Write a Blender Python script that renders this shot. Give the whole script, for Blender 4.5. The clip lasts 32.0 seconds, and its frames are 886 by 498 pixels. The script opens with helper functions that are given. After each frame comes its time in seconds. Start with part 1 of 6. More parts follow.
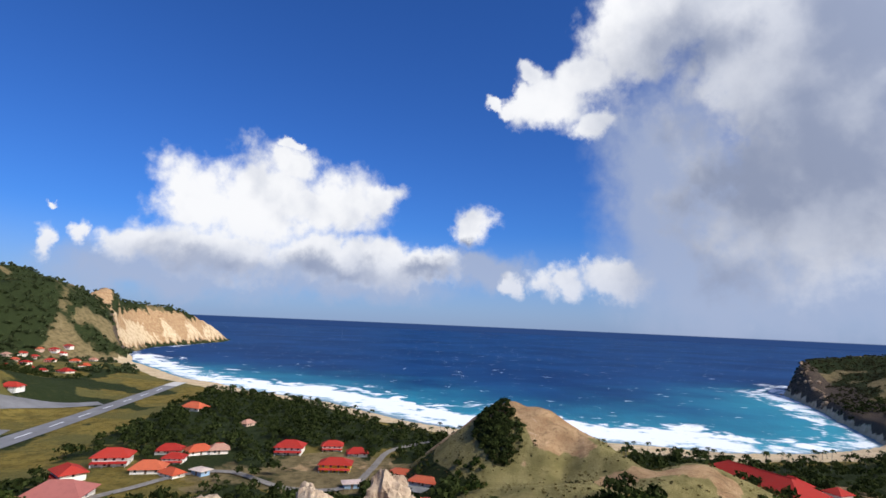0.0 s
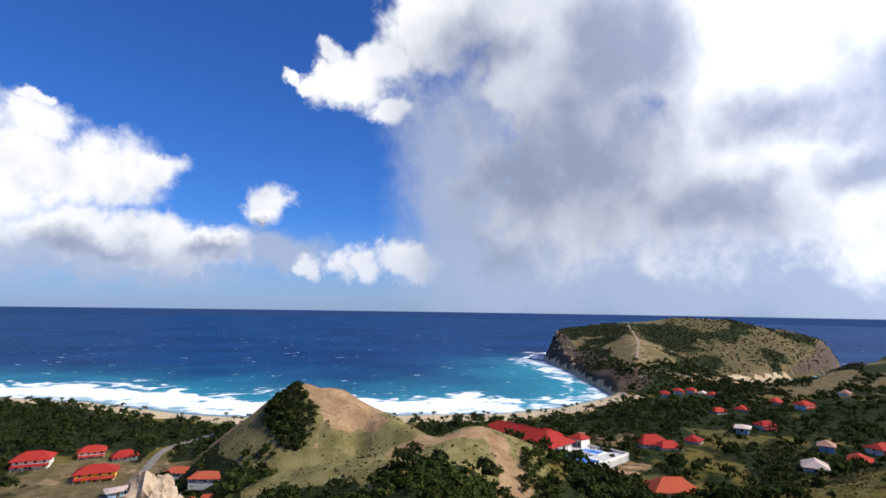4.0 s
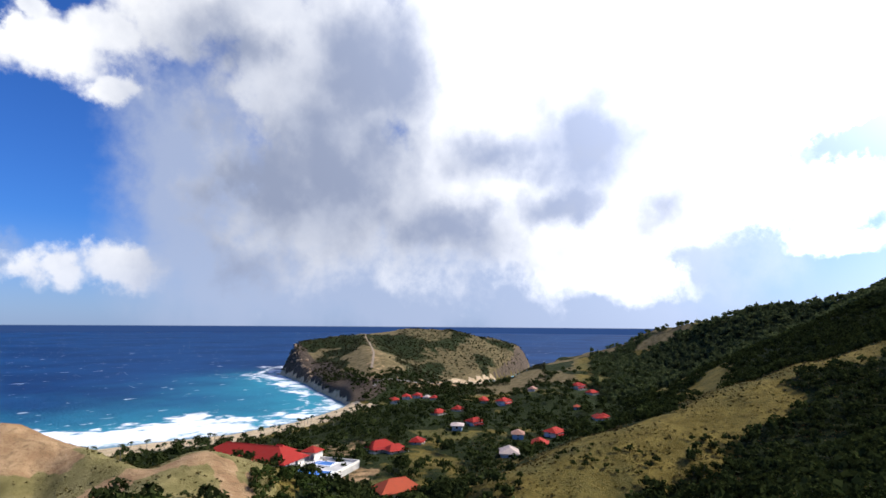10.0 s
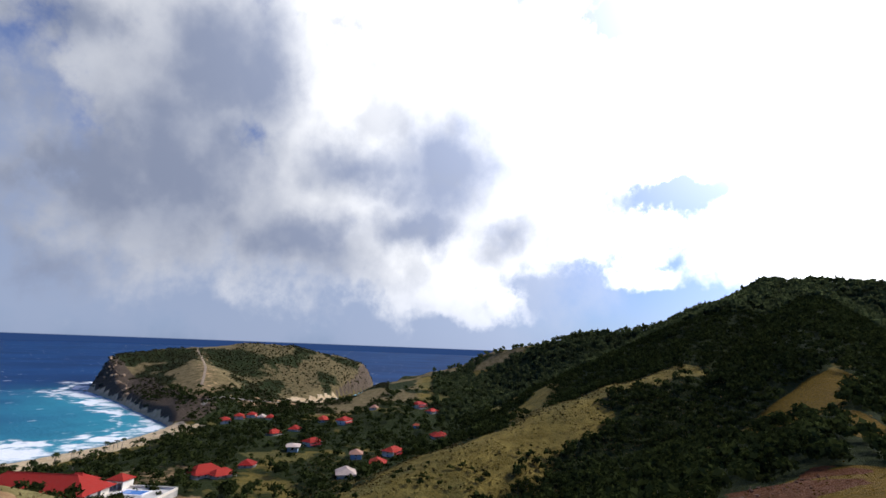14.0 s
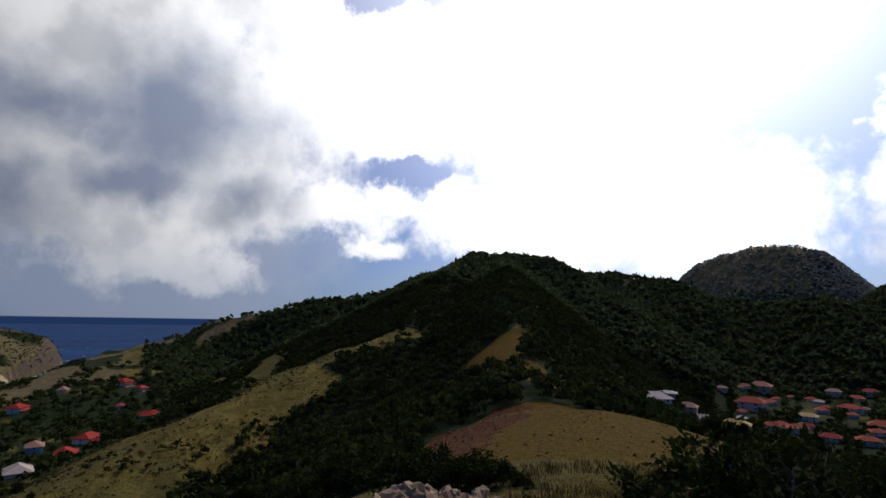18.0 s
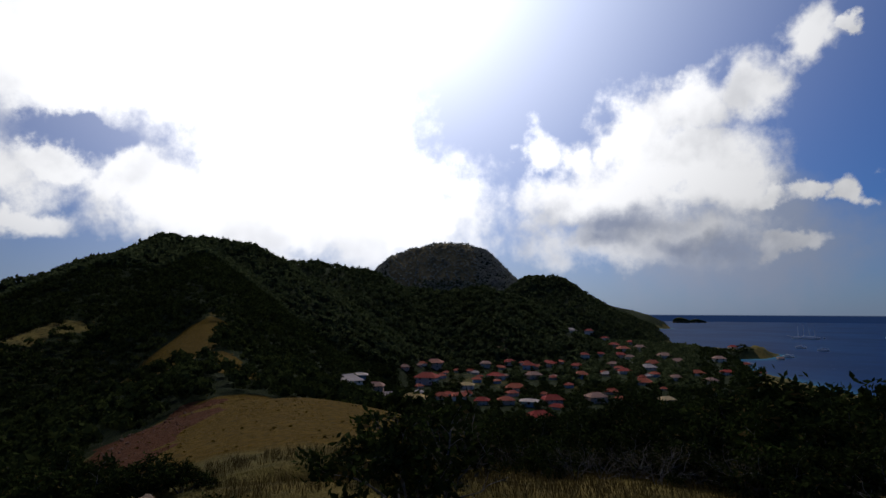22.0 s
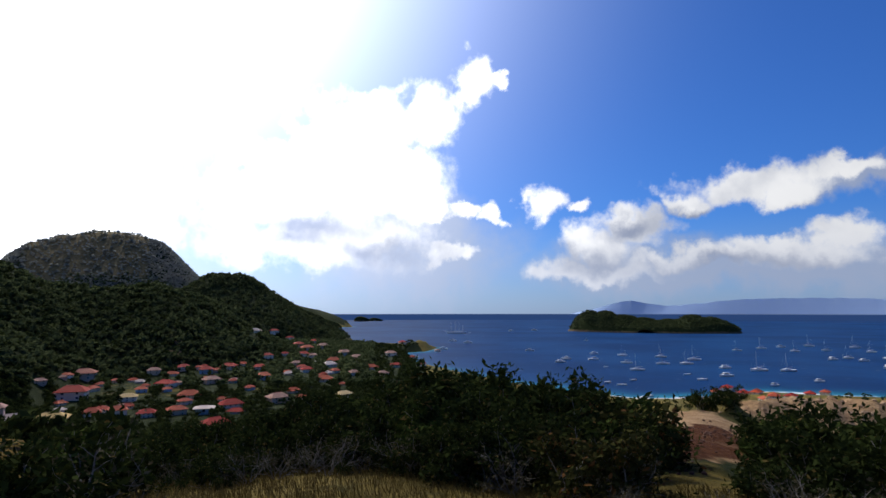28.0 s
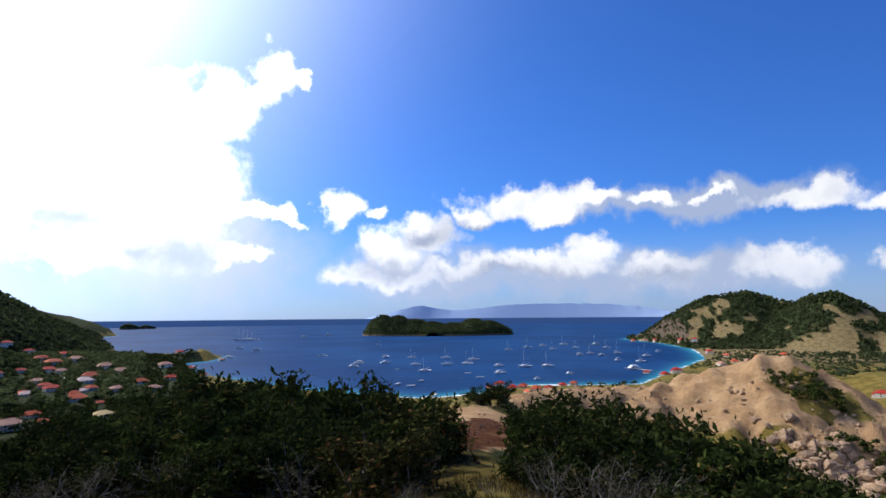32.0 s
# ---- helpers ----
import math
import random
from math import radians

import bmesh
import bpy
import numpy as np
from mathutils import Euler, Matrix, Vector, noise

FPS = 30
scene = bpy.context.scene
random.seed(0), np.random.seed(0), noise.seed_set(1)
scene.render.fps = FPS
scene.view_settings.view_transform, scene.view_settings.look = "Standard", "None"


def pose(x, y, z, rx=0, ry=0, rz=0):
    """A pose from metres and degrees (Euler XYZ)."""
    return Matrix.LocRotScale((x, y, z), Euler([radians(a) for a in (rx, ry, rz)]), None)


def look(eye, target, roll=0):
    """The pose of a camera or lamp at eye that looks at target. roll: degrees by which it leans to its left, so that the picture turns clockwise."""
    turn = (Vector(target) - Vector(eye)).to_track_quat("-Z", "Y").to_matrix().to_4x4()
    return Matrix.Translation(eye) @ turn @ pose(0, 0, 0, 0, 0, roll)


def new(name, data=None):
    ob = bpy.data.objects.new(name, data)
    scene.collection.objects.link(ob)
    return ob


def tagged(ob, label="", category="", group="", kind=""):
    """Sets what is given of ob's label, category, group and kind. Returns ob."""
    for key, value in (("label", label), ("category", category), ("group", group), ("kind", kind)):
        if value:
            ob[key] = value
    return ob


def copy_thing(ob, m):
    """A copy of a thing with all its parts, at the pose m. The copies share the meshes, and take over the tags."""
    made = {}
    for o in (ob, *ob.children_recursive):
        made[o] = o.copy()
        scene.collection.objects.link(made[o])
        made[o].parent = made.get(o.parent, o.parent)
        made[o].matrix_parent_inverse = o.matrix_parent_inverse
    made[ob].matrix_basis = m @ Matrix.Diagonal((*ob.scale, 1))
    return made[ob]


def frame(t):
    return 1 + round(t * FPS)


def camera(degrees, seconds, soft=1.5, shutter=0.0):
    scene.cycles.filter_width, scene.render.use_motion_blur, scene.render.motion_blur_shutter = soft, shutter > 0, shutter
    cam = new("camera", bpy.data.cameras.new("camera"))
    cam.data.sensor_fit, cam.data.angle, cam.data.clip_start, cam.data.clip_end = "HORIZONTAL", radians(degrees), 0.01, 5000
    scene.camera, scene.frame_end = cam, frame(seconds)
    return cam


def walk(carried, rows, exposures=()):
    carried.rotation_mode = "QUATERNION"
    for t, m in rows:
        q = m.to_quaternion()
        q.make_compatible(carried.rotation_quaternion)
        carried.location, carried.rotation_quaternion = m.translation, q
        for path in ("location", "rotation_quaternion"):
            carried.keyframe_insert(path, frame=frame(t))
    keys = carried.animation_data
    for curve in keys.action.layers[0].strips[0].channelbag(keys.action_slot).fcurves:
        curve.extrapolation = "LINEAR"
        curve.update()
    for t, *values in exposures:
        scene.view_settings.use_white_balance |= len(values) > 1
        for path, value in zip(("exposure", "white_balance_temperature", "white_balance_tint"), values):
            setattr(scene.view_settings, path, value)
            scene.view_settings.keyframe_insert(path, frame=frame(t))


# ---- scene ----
# ---- camera: it turns where it stands, on a hilltop ----
EYE = 80.0
cam = camera(79.06, 32.0, soft=1.5)
ROWS = [
    (0.0, 0.19, 7.71, -2.48), (0.5, -2.17, 7.99, -2.37), (1.0, -5.77, 8.22, -1.92), (1.5, -8.66, 8.44, -1.81),
    (2.0, -11.80, 7.90, -1.43), (2.5, -14.22, 6.93, -1.42), (3.0, -16.93, 6.25, -1.28), (3.5, -19.19, 6.20, -1.11),
    (5.5, -28.88, 7.01, -0.27), (6.0, -31.18, 7.16, -0.33), (6.5, -33.02, 6.98, -0.17), (7.0, -34.84, 6.75, 0.06),
    (7.5, -37.01, 6.80, 0.16), (8.0, -39.11, 6.84, 0.32), (8.5, -40.95, 6.92, 0.23), (9.0, -43.62, 7.12, -0.06),
    (9.5, -45.96, 7.46, -0.34), (10.0, -48.51, 7.93, -0.41), (10.5, -51.82, 8.50, -0.40), (11.0, -55.49, 9.01, -0.91),
    (11.5, -57.74, 9.40, -1.24), (12.0, -58.94, 9.51, -1.53), (12.5, -58.94, 9.57, -1.82), (13.0, -59.97, 9.92, -1.92),
    (13.5, -61.78, 10.25, -2.03), (14.0, -64.23, 10.16, -2.24), (14.5, -66.48, 9.96, -2.38), (16.5, -78.66, 7.44, -1.80),
    (17.0, -82.46, 7.31, -1.71), (17.5, -87.14, 7.33, -1.41), (18.0, -92.19, 7.49, -1.04), (18.5, -97.16, 7.69, -0.72),
    (19.0, -101.50, 7.65, -0.51), (19.5, -105.36, 7.27, -0.35), (20.0, -108.59, 6.64, -0.41), (20.5, -112.13, 6.22, -0.30),
    (21.0, -116.39, 6.06, -0.03), (21.5, -120.15, 6.22, 0.01), (22.0, -123.24, 6.56, -0.16), (22.5, -125.98, 6.80, -0.30),
    (23.0, -128.79, 6.89, -0.07), (23.5, -131.85, 7.36, 0.16), (24.0, -134.71, 7.75, 0.27), (24.5, -137.01, 7.99, 0.17),
    (26.5, -146.86, 5.88, -0.28), (27.0, -150.82, 5.84, -0.07), (27.5, -153.70, 6.11, -0.00), (28.0, -155.57, 6.56, 0.04),
    (28.5, -156.76, 7.13, -0.04), (29.0, -158.73, 7.49, 0.03), (29.5, -161.08, 7.62, 0.17), (30.0, -163.98, 7.55, 0.42),
    (30.5, -166.75, 7.14, 0.57), (31.0, -170.70, 6.76, 1.01), (31.5, -174.03, 6.64, 0.83), (32.0, -177.10, 7.00, 0.44),
]


def stand(t, yaw, pitch, roll):
    a = radians(yaw)
    turn = (Matrix.Rotation(a, 4, "Z") @ Matrix.Rotation(radians(pitch), 4, "X")
            @ Matrix.Rotation(radians(roll), 4, "Y") @ Matrix.Rotation(radians(90), 4, "X"))
    return t, Matrix.Translation((-0.3 * math.sin(a), 0.3 * math.cos(a), EYE)) @ turn


EXPO = [(0, -0.2), (3, -0.1), (6, -0.05), (9, 0.0), (13, -0.2), (17, -1.05), (19, -1.45), (22, -1.72), (23.5, -1.6), (26, -1.0), (28, -0.5), (30, -0.27), (31, -0.22), (32, -0.03)]
walk(cam, [stand(*r) for r in ROWS], exposures=EXPO)

# ---- world: blue sky with trade-wind clouds; sun high in the south ----
SUN_AZ, SUN_EL = 176.0, 44.0
# the plan below is drawn in survey bearings and distances; the place is set out from it with TURN and REACH
TURN, START, REACH = 0.7557, 0.23, 1.22


def compass(az, d, z=0.0):
    return Vector((d * math.sin(radians(az)), d * math.cos(radians(az)), z))


SUN_AZ = SUN_AZ * TURN + START
sun_way = compass(SUN_AZ, math.cos(radians(SUN_EL)), math.sin(radians(SUN_EL)))
sun = new("sun", bpy.data.lights.new("sun", "SUN"))
sun.data.energy, sun.data.angle, sun.data.color = 3.4, radians(0.53), (1.0, 0.95, 0.86)
sun.matrix_world = look(sun_way * 500, (0, 0, 0))


class Net:
    """A short hand for shader nodes."""

    def __init__(self, tree):
        self.tree, self.nodes, self.links = tree, tree.nodes, tree.links
        self.nodes.clear()

    def put(self, kind, *ins, operation="", clamp=False, dims="", ramp="", data="", attribute=""):
        n = self.nodes.new(kind)
        if operation:
            n.operation = operation
        if clamp:
            n.use_clamp = True
        if dims:
            n.noise_dimensions = dims
        if ramp:
            n.interpolation_type = ramp
        if data:
            n.data_type = data
        if attribute:
            n.attribute_name = attribute
        for i, v in enumerate(ins):
            if v is not None:
                self.plug(n.inputs[i], v)
        return n

    def plug(self, socket, v):
        if isinstance(v, bpy.types.NodeSocket):
            self.links.new(v, socket)
        else:
            socket.default_value = v

    def math(self, op, *ins, clamp=False):
        return self.put("ShaderNodeMath", *ins, operation=op, clamp=clamp).outputs[0]

    def vec(self, op, *ins):
        n = self.put("ShaderNodeVectorMath", *ins, operation=op)
        return n.outputs["Value"] if op in ("LENGTH", "DOT_PRODUCT", "DISTANCE") else n.outputs[0]

    def noise(self, where, scale, detail=5.0, rough=0.55, warp=0.0, dims="3D"):
        n = self.put("ShaderNodeTexNoise", dims=dims)
        if where is not None:
            self.plug(n.inputs["Vector"], where)
        for k, v in (("Scale", scale), ("Detail", detail), ("Roughness", rough), ("Distortion", warp)):
            self.plug(n.inputs[k], v)
        return n.outputs[0]

    def step(self, v, a, b, lo=0.0, hi=1.0):
        n = self.put("ShaderNodeMapRange", ramp="SMOOTHSTEP")
        for i, x in enumerate((v, a, b, lo, hi)):
            self.plug(n.inputs[i], x)
        return n.outputs[0]

    def mix(self, fac, a, b):
        n = self.put("ShaderNodeMix", data="RGBA")
        self.plug(n.inputs[0], fac)
        self.plug(n.inputs[6], a if isinstance(a, bpy.types.NodeSocket) else (*a, 1))
        self.plug(n.inputs[7], b if isinstance(b, bpy.types.NodeSocket) else (*b, 1))
        return n.outputs[2]

    def attr(self, name):
        return self.put("ShaderNodeAttribute", attribute=name).outputs["Fac"]

    def out(self, shader, kind="ShaderNodeOutputMaterial"):
        self.links.new(shader, self.put(kind).inputs[0])


world = bpy.data.worlds.new("world")
scene.world = world
world.use_nodes = True
w = Net(world.node_tree)
way = w.put("ShaderNodeTexCoord").outputs["Generated"]
xyz = w.put("ShaderNodeSeparateXYZ", way).outputs
real_elev = w.math("MULTIPLY", w.math("ARCSINE", xyz[2]), 180 / math.pi)
level = w.math("SQRT", w.math("SUBTRACT", 1.0, w.math("MULTIPLY", xyz[2], xyz[2])))
elev = w.math("MULTIPLY", w.math("ARCTAN2", w.math("MULTIPLY", xyz[2], REACH), level), 180 / math.pi)
# bearing counted from the plan's 117.5 degrees, so that its seam lies behind the shot
MIDDLE = radians(117.5 * TURN + START)
c0, s0 = math.cos(MIDDLE), math.sin(MIDDLE)
ahead = w.math("ADD", w.math("MULTIPLY", xyz[0], s0), w.math("MULTIPLY", xyz[1], c0))
side = w.math("SUBTRACT", w.math("MULTIPLY", xyz[0], c0), w.math("MULTIPLY", xyz[1], s0))
bear = w.math("MULTIPLY", w.math("ARCTAN2", side, ahead), 180 / math.pi / TURN)
spot = w.put("ShaderNodeCombineXYZ", bear, elev, 0.0).outputs[0]
turned = w.math("MULTIPLY", w.math("ADD", bear, 117.5), math.pi / 180)
raised = w.math("MULTIPLY", elev, math.pi / 180)
flat_way = w.math("COSINE", raised)
drift = w.put("ShaderNodeCombineXYZ", w.math("MULTIPLY", w.math("SINE", turned), flat_way), w.math("MULTIPLY", w.math("COSINE", turned), flat_way), w.math("SINE", raised)).outputs[0]
rag = w.put("ShaderNodeTexNoise", dims="3D")
w.plug(rag.inputs["Vector"], drift)
for key, val in (("Scale", 9.0), ("Detail", 7.0), ("Roughness", 0.58)):
    rag.inputs[key].default_value = val
wob = w.vec("MULTIPLY", w.vec("SUBTRACT", rag.outputs["Color"], (0.5, 0.5, 0.5)), (11.0, 8.0, 0.0))
spot = w.vec("ADD", spot, wob)
fields = {"puff": None, "under": None, "gap": None, "veil": None}


def patch(field, u, v, ru, rv):
    d = w.vec("LENGTH", w.vec("MULTIPLY_ADD", spot, (1 / ru, 1 / rv, 0), (-u / ru, -v / rv, 0)))
    d = w.math("SUBTRACT", 1.0, d)
    fields[field] = d if fields[field] is None else w.put("ShaderNodeMath", fields[field], d, 0.25, operation="SMOOTH_MAX").outputs[0]


def puff(*a):
    patch("puff", *a)


def under(*a):
    patch("under", *a)


def veil(*a):
    patch("veil", *a)


def gap(*a):
    patch("gap", *a)


# puff
puff(-152.6, 13.0, 6.3, 4.9); puff(-143.1, 14.2, 8.3, 7.0); puff(-133.6, 13.8, 7.8, 5.1); puff(-140.1, 19.0, 4.1, 2.6)
puff(-127.9, 14.6, 3.9, 2.4); puff(-148.8, 7.5, 10.8, 3.6); puff(-133.0, 7.0, 13.2, 3.4); puff(-122.5, 6.7, 7.6, 2.4)
puff(-168.1, 6.6, 1.4, 2.6); puff(-163.6, 7.7, 1.7, 1.4); puff(-157.7, 7.3, 3.7, 2.4); puff(-113.7, 12.7, 3.2, 2.9)
puff(-107.9, 5.2, 1.9, 1.9); puff(-101.7, 6.1, 3.5, 2.5); puff(-94.7, 6.0, 5.1, 2.6); puff(-139.8, 21.6, 1.9, 0.7)
puff(-167.8, 10.9, 1.0, 0.5); puff(-111.8, 28.2, 2.3, 0.6); puff(-108.2, 27.7, 3.5, 1.4); puff(-102.8, 27.3, 5.8, 3.1)
puff(-106.1, 30.2, 3.6, 1.7); puff(-96.9, 24.5, 4.2, 1.9); puff(-97.4, 29.9, 4.8, 3.5); puff(-89.7, 35.0, 9.1, 6.4)
puff(-71.1, 29.0, 17.9, 11.4); puff(-70.7, 16.5, 16.6, 12.5); puff(-54.7, 17.9, 19.5, 13.0); puff(-55.4, 30.3, 12.6, 10.0)
puff(-67.4, 34.4, 10.6, 5.7); puff(-79.8, 35.3, 9.9, 5.7); puff(-34.8, 29.8, 19.5, 11.8); puff(-29.5, 17.0, 20.1, 10.0)
puff(-35.5, 8.7, 13.1, 4.7); puff(-10.8, 25.9, 19.2, 8.3); puff(-27.8, 5.5, 8.9, 2.6); puff(-13.3, 33.3, 21.0, 10.4)
puff(-45.8, 32.1, 16.1, 10.6); puff(-41.8, 19.9, 13.9, 8.3); puff(-43.9, 21.5, 19.6, 14.6); puff(-48.4, 24.2, 18.9, 12.3)
puff(-52.6, 41.6, 15.3, 5.0); puff(-38.1, 38.9, 13.0, 5.0); puff(-26.4, 20.2, 12.6, 8.3); puff(-38.5, 10.4, 14.0, 6.2)
puff(12.9, 28.3, 19.7, 8.1); puff(-3.0, 24.1, 16.2, 3.3); puff(-13.6, 13.6, 13.3, 3.4); puff(13.0, 12.1, 13.4, 5.6)
puff(-5.9, 27.3, 20.1, 7.6); puff(10.9, 31.8, 15.9, 10.0); puff(-4.1, 15.1, 6.5, 1.9); puff(-5.8, 9.5, 5.7, 1.8)
puff(6.0, 14.3, 6.4, 4.8); puff(23.3, 24.9, 18.2, 16.9); puff(31.5, 12.3, 24.0, 8.9); puff(58.5, 19.8, 3.3, 3.1)
puff(63.6, 18.3, 4.4, 3.1); puff(72.7, 22.0, 6.0, 4.1); puff(79.1, 23.5, 4.6, 3.4); puff(85.7, 24.9, 4.7, 4.0)
puff(92.5, 28.1, 4.1, 3.0); puff(78.2, 17.5, 10.5, 5.4); puff(66.2, 13.4, 13.7, 4.8); puff(82.3, 15.1, 6.7, 4.7)
puff(70.9, 9.1, 16.6, 4.1); puff(102.2, 13.3, 2.7, 2.4); puff(106.4, 12.8, 1.9, 1.2); puff(95.4, 12.6, 1.6, 1.4)
puff(91.9, 12.7, 2.1, 1.2); puff(85.9, 12.6, 4.2, 1.2); puff(88.7, 8.1, 4.5, 1.2); puff(97.3, 28.2, 1.4, 0.8)
puff(120.7, 12.8, 3.0, 1.6); puff(128.7, 14.0, 9.3, 2.1); puff(131.5, 12.9, 3.2, 1.5); puff(137.4, 14.5, 3.6, 1.2)
puff(145.4, 14.1, 3.7, 0.9); puff(153.7, 13.9, 2.7, 0.6); puff(160.5, 12.7, 2.3, 0.5); puff(162.8, 12.4, 5.6, 1.4)
puff(114.5, 10.3, 4.9, 2.3); puff(109.6, 8.0, 4.9, 3.3); puff(120.0, 6.1, 7.6, 1.4); puff(131.1, 6.3, 9.2, 1.9)
puff(136.8, 8.1, 4.3, 2.0); puff(147.4, 5.2, 4.4, 2.4); puff(160.1, 5.3, 5.4, 2.3); puff(171.2, 5.4, 2.3, 2.4)
puff(109.6, 4.9, 8.3, 1.7); puff(171.6, 11.6, 5.0, 1.0)
# under
under(-82.2, 31.5, 12.7, 6.1); under(-79.9, 16.5, 15.8, 12.4); under(-67.8, 17.1, 16.1, 12.5); under(-71.3, 23.4, 17.2, 11.9)
under(-86.9, 23.2, 8.2, 8.3); under(-64.0, 28.1, 10.7, 5.6); under(-148.5, 5.5, 9.3, 2.0); under(-132.9, 5.3, 13.2, 1.9)
under(-120.4, 6.1, 6.9, 1.5); under(-113.2, 10.1, 2.4, 1.2); under(-112.1, 6.9, 4.2, 1.0); under(-83.6, 31.0, 7.9, 7.8)
under(-79.3, 16.5, 9.3, 10.4); under(-80.6, 6.9, 13.2, 6.9); under(-63.0, 23.8, 9.8, 9.0); under(-45.0, 21.8, 14.9, 6.0)
under(-36.2, 14.8, 9.4, 3.9); under(-57.4, 11.2, 10.8, 4.1); under(-60.1, 30.3, 10.2, 7.8); under(-32.4, 22.0, 17.9, 5.4)
under(-49.6, 11.4, 9.9, 5.5); under(-66.1, 31.3, 15.4, 9.5); under(-33.8, 22.9, 17.2, 6.2); under(-54.1, 12.1, 14.1, 6.1)
under(-32.8, 21.5, 13.6, 8.8); under(-22.6, 13.8, 8.3, 5.2); under(67.0, 9.3, 9.0, 3.0); under(67.5, 10.6, 14.3, 2.7)
under(81.5, 7.1, 8.0, 2.6); under(114.5, 10.0, 4.9, 1.9); under(120.8, 11.6, 4.2, 1.0)
under(142.9, 11.3, 12.5, 1.5); under(109.6, 6.2, 5.5, 1.7); under(124.1, 5.0, 13.9, 1.4); under(147.3, 3.9, 5.8, 1.2)
# veil
veil(141.0, 13.7, 14.1, 2.0); veil(153.6, 13.4, 12.8, 1.8); veil(-58.7, 3.4, 20.8, 5.5); veil(-34.4, 1.9, 19.1, 4.7)
veil(-53.6, 7.4, 18.1, 6.1); veil(-80.6, 9.6, 14.6, 11.7); veil(-88.0, 18.3, 8.7, 10.4); veil(-65.6, 6.1, 18.0, 8.2)
veil(-44.8, 5.8, 16.3, 6.1); veil(-50.8, 6.2, 16.6, 6.8); veil(-50.6, 6.1, 14.6, 6.0); veil(-132.8, 5.0, 15.9, 3.4)
veil(-112.1, 6.7, 7.6, 2.7); veil(83.8, 7.6, 14.2, 7.3); veil(-25.4, 7.6, 14.8, 7.1); veil(124.1, 4.6, 23.2, 3.1)
veil(148.8, 4.5, 15.0, 3.3); veil(115.2, 4.8, 11.7, 4.0); veil(-155.0, 4.0, 11.6, 3.3)
# gap
gap(-1.8, 18.0, 7.4, 1.7); gap(-7.5, 38.4, 9.3, 3.1); gap(-32.4, 42.9, 3.6, 1.4); gap(-0.1, 18.8, 8.0, 1.8)
gap(-0.0, 39.1, 7.8, 2.9); gap(-13.9, 6.8, 12.3, 3.0); gap(-15.0, 7.4, 4.3, 2.0)

fine = w.noise(drift, 26.0, 7.0, 0.6)
billow = w.noise(drift, 5.5, 7.0, 0.5)
grain = w.math("SUBTRACT", fine, 0.5)
body = w.math("ADD", w.math("ADD", fields["puff"], w.math("MULTIPLY", grain, 0.75)), w.math("MULTIPLY", w.math("SUBTRACT", w.noise(drift, 9.0, 4.0, 0.5), 0.5), 0.9))
cover = w.step(body, -0.20, 0.46)
hole = w.step(w.math("ADD", fields["gap"], grain), 0.0, 0.45)
cover = w.math("MULTIPLY", cover, w.math("SUBTRACT", 1.0, hole))
dark = w.step(w.math("ADD", fields["under"], w.math("MULTIPLY", w.math("SUBTRACT", billow, 0.5), 1.5)), -0.40, 0.95)
# centre of a glare painted into the sky, apart from the sun lamp
GLARE_WAY = compass(152.0 * TURN + START, math.cos(radians(37)), math.sin(radians(37)))
toward = w.math("MAXIMUM", w.vec("DOT_PRODUCT", way, tuple(GLARE_WAY)), 0.0)
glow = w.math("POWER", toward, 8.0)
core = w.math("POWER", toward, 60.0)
sky = w.put("ShaderNodeTexSky")
sky.sky_type, sky.sun_disc, sky.sun_elevation, sky.sun_rotation = "NISHITA", False, radians(SUN_EL), radians(SUN_AZ)
sky.altitude, sky.air_density, sky.dust_density, sky.ozone_density = 50.0, 1.0, 0.6, 3.0
blue = w.vec("MULTIPLY", sky.outputs[0], (0.29, 0.66, 1.36))
SKY = 0.105
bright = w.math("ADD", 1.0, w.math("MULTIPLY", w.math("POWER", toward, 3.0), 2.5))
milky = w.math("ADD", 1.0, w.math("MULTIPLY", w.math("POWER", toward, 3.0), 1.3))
milky = w.put("ShaderNodeCombineXYZ", milky, milky, milky).outputs[0]
crest = w.vec("MULTIPLY", (10.4, 10.5, 10.8), w.put("ShaderNodeCombineXYZ", bright, bright, bright).outputs[0])
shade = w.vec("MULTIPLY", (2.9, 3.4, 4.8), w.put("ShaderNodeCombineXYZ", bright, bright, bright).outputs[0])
lit = w.mix(dark, crest, shade)
# cloud lumps are lighter on top than beneath
above = w.noise(w.vec("ADD", drift, (0.015, -0.010, 0.060)), 5.5, 7.0, 0.5)
lump = w.step(w.math("SUBTRACT", above, billow), -0.08, 0.20)
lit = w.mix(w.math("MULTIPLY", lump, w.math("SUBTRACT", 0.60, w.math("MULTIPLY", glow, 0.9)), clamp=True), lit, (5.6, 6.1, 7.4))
# rain and mist hang below the clouds
mist = w.math("MULTIPLY", w.step(w.math("ADD", fields["veil"], w.math("MULTIPLY", w.math("SUBTRACT", billow, 0.5), 0.9)), -0.30, 0.50), 0.85)
air = w.mix(mist, blue, w.vec("MULTIPLY", (4.3, 5.0, 6.7), milky))
air = w.mix(cover, air, lit)
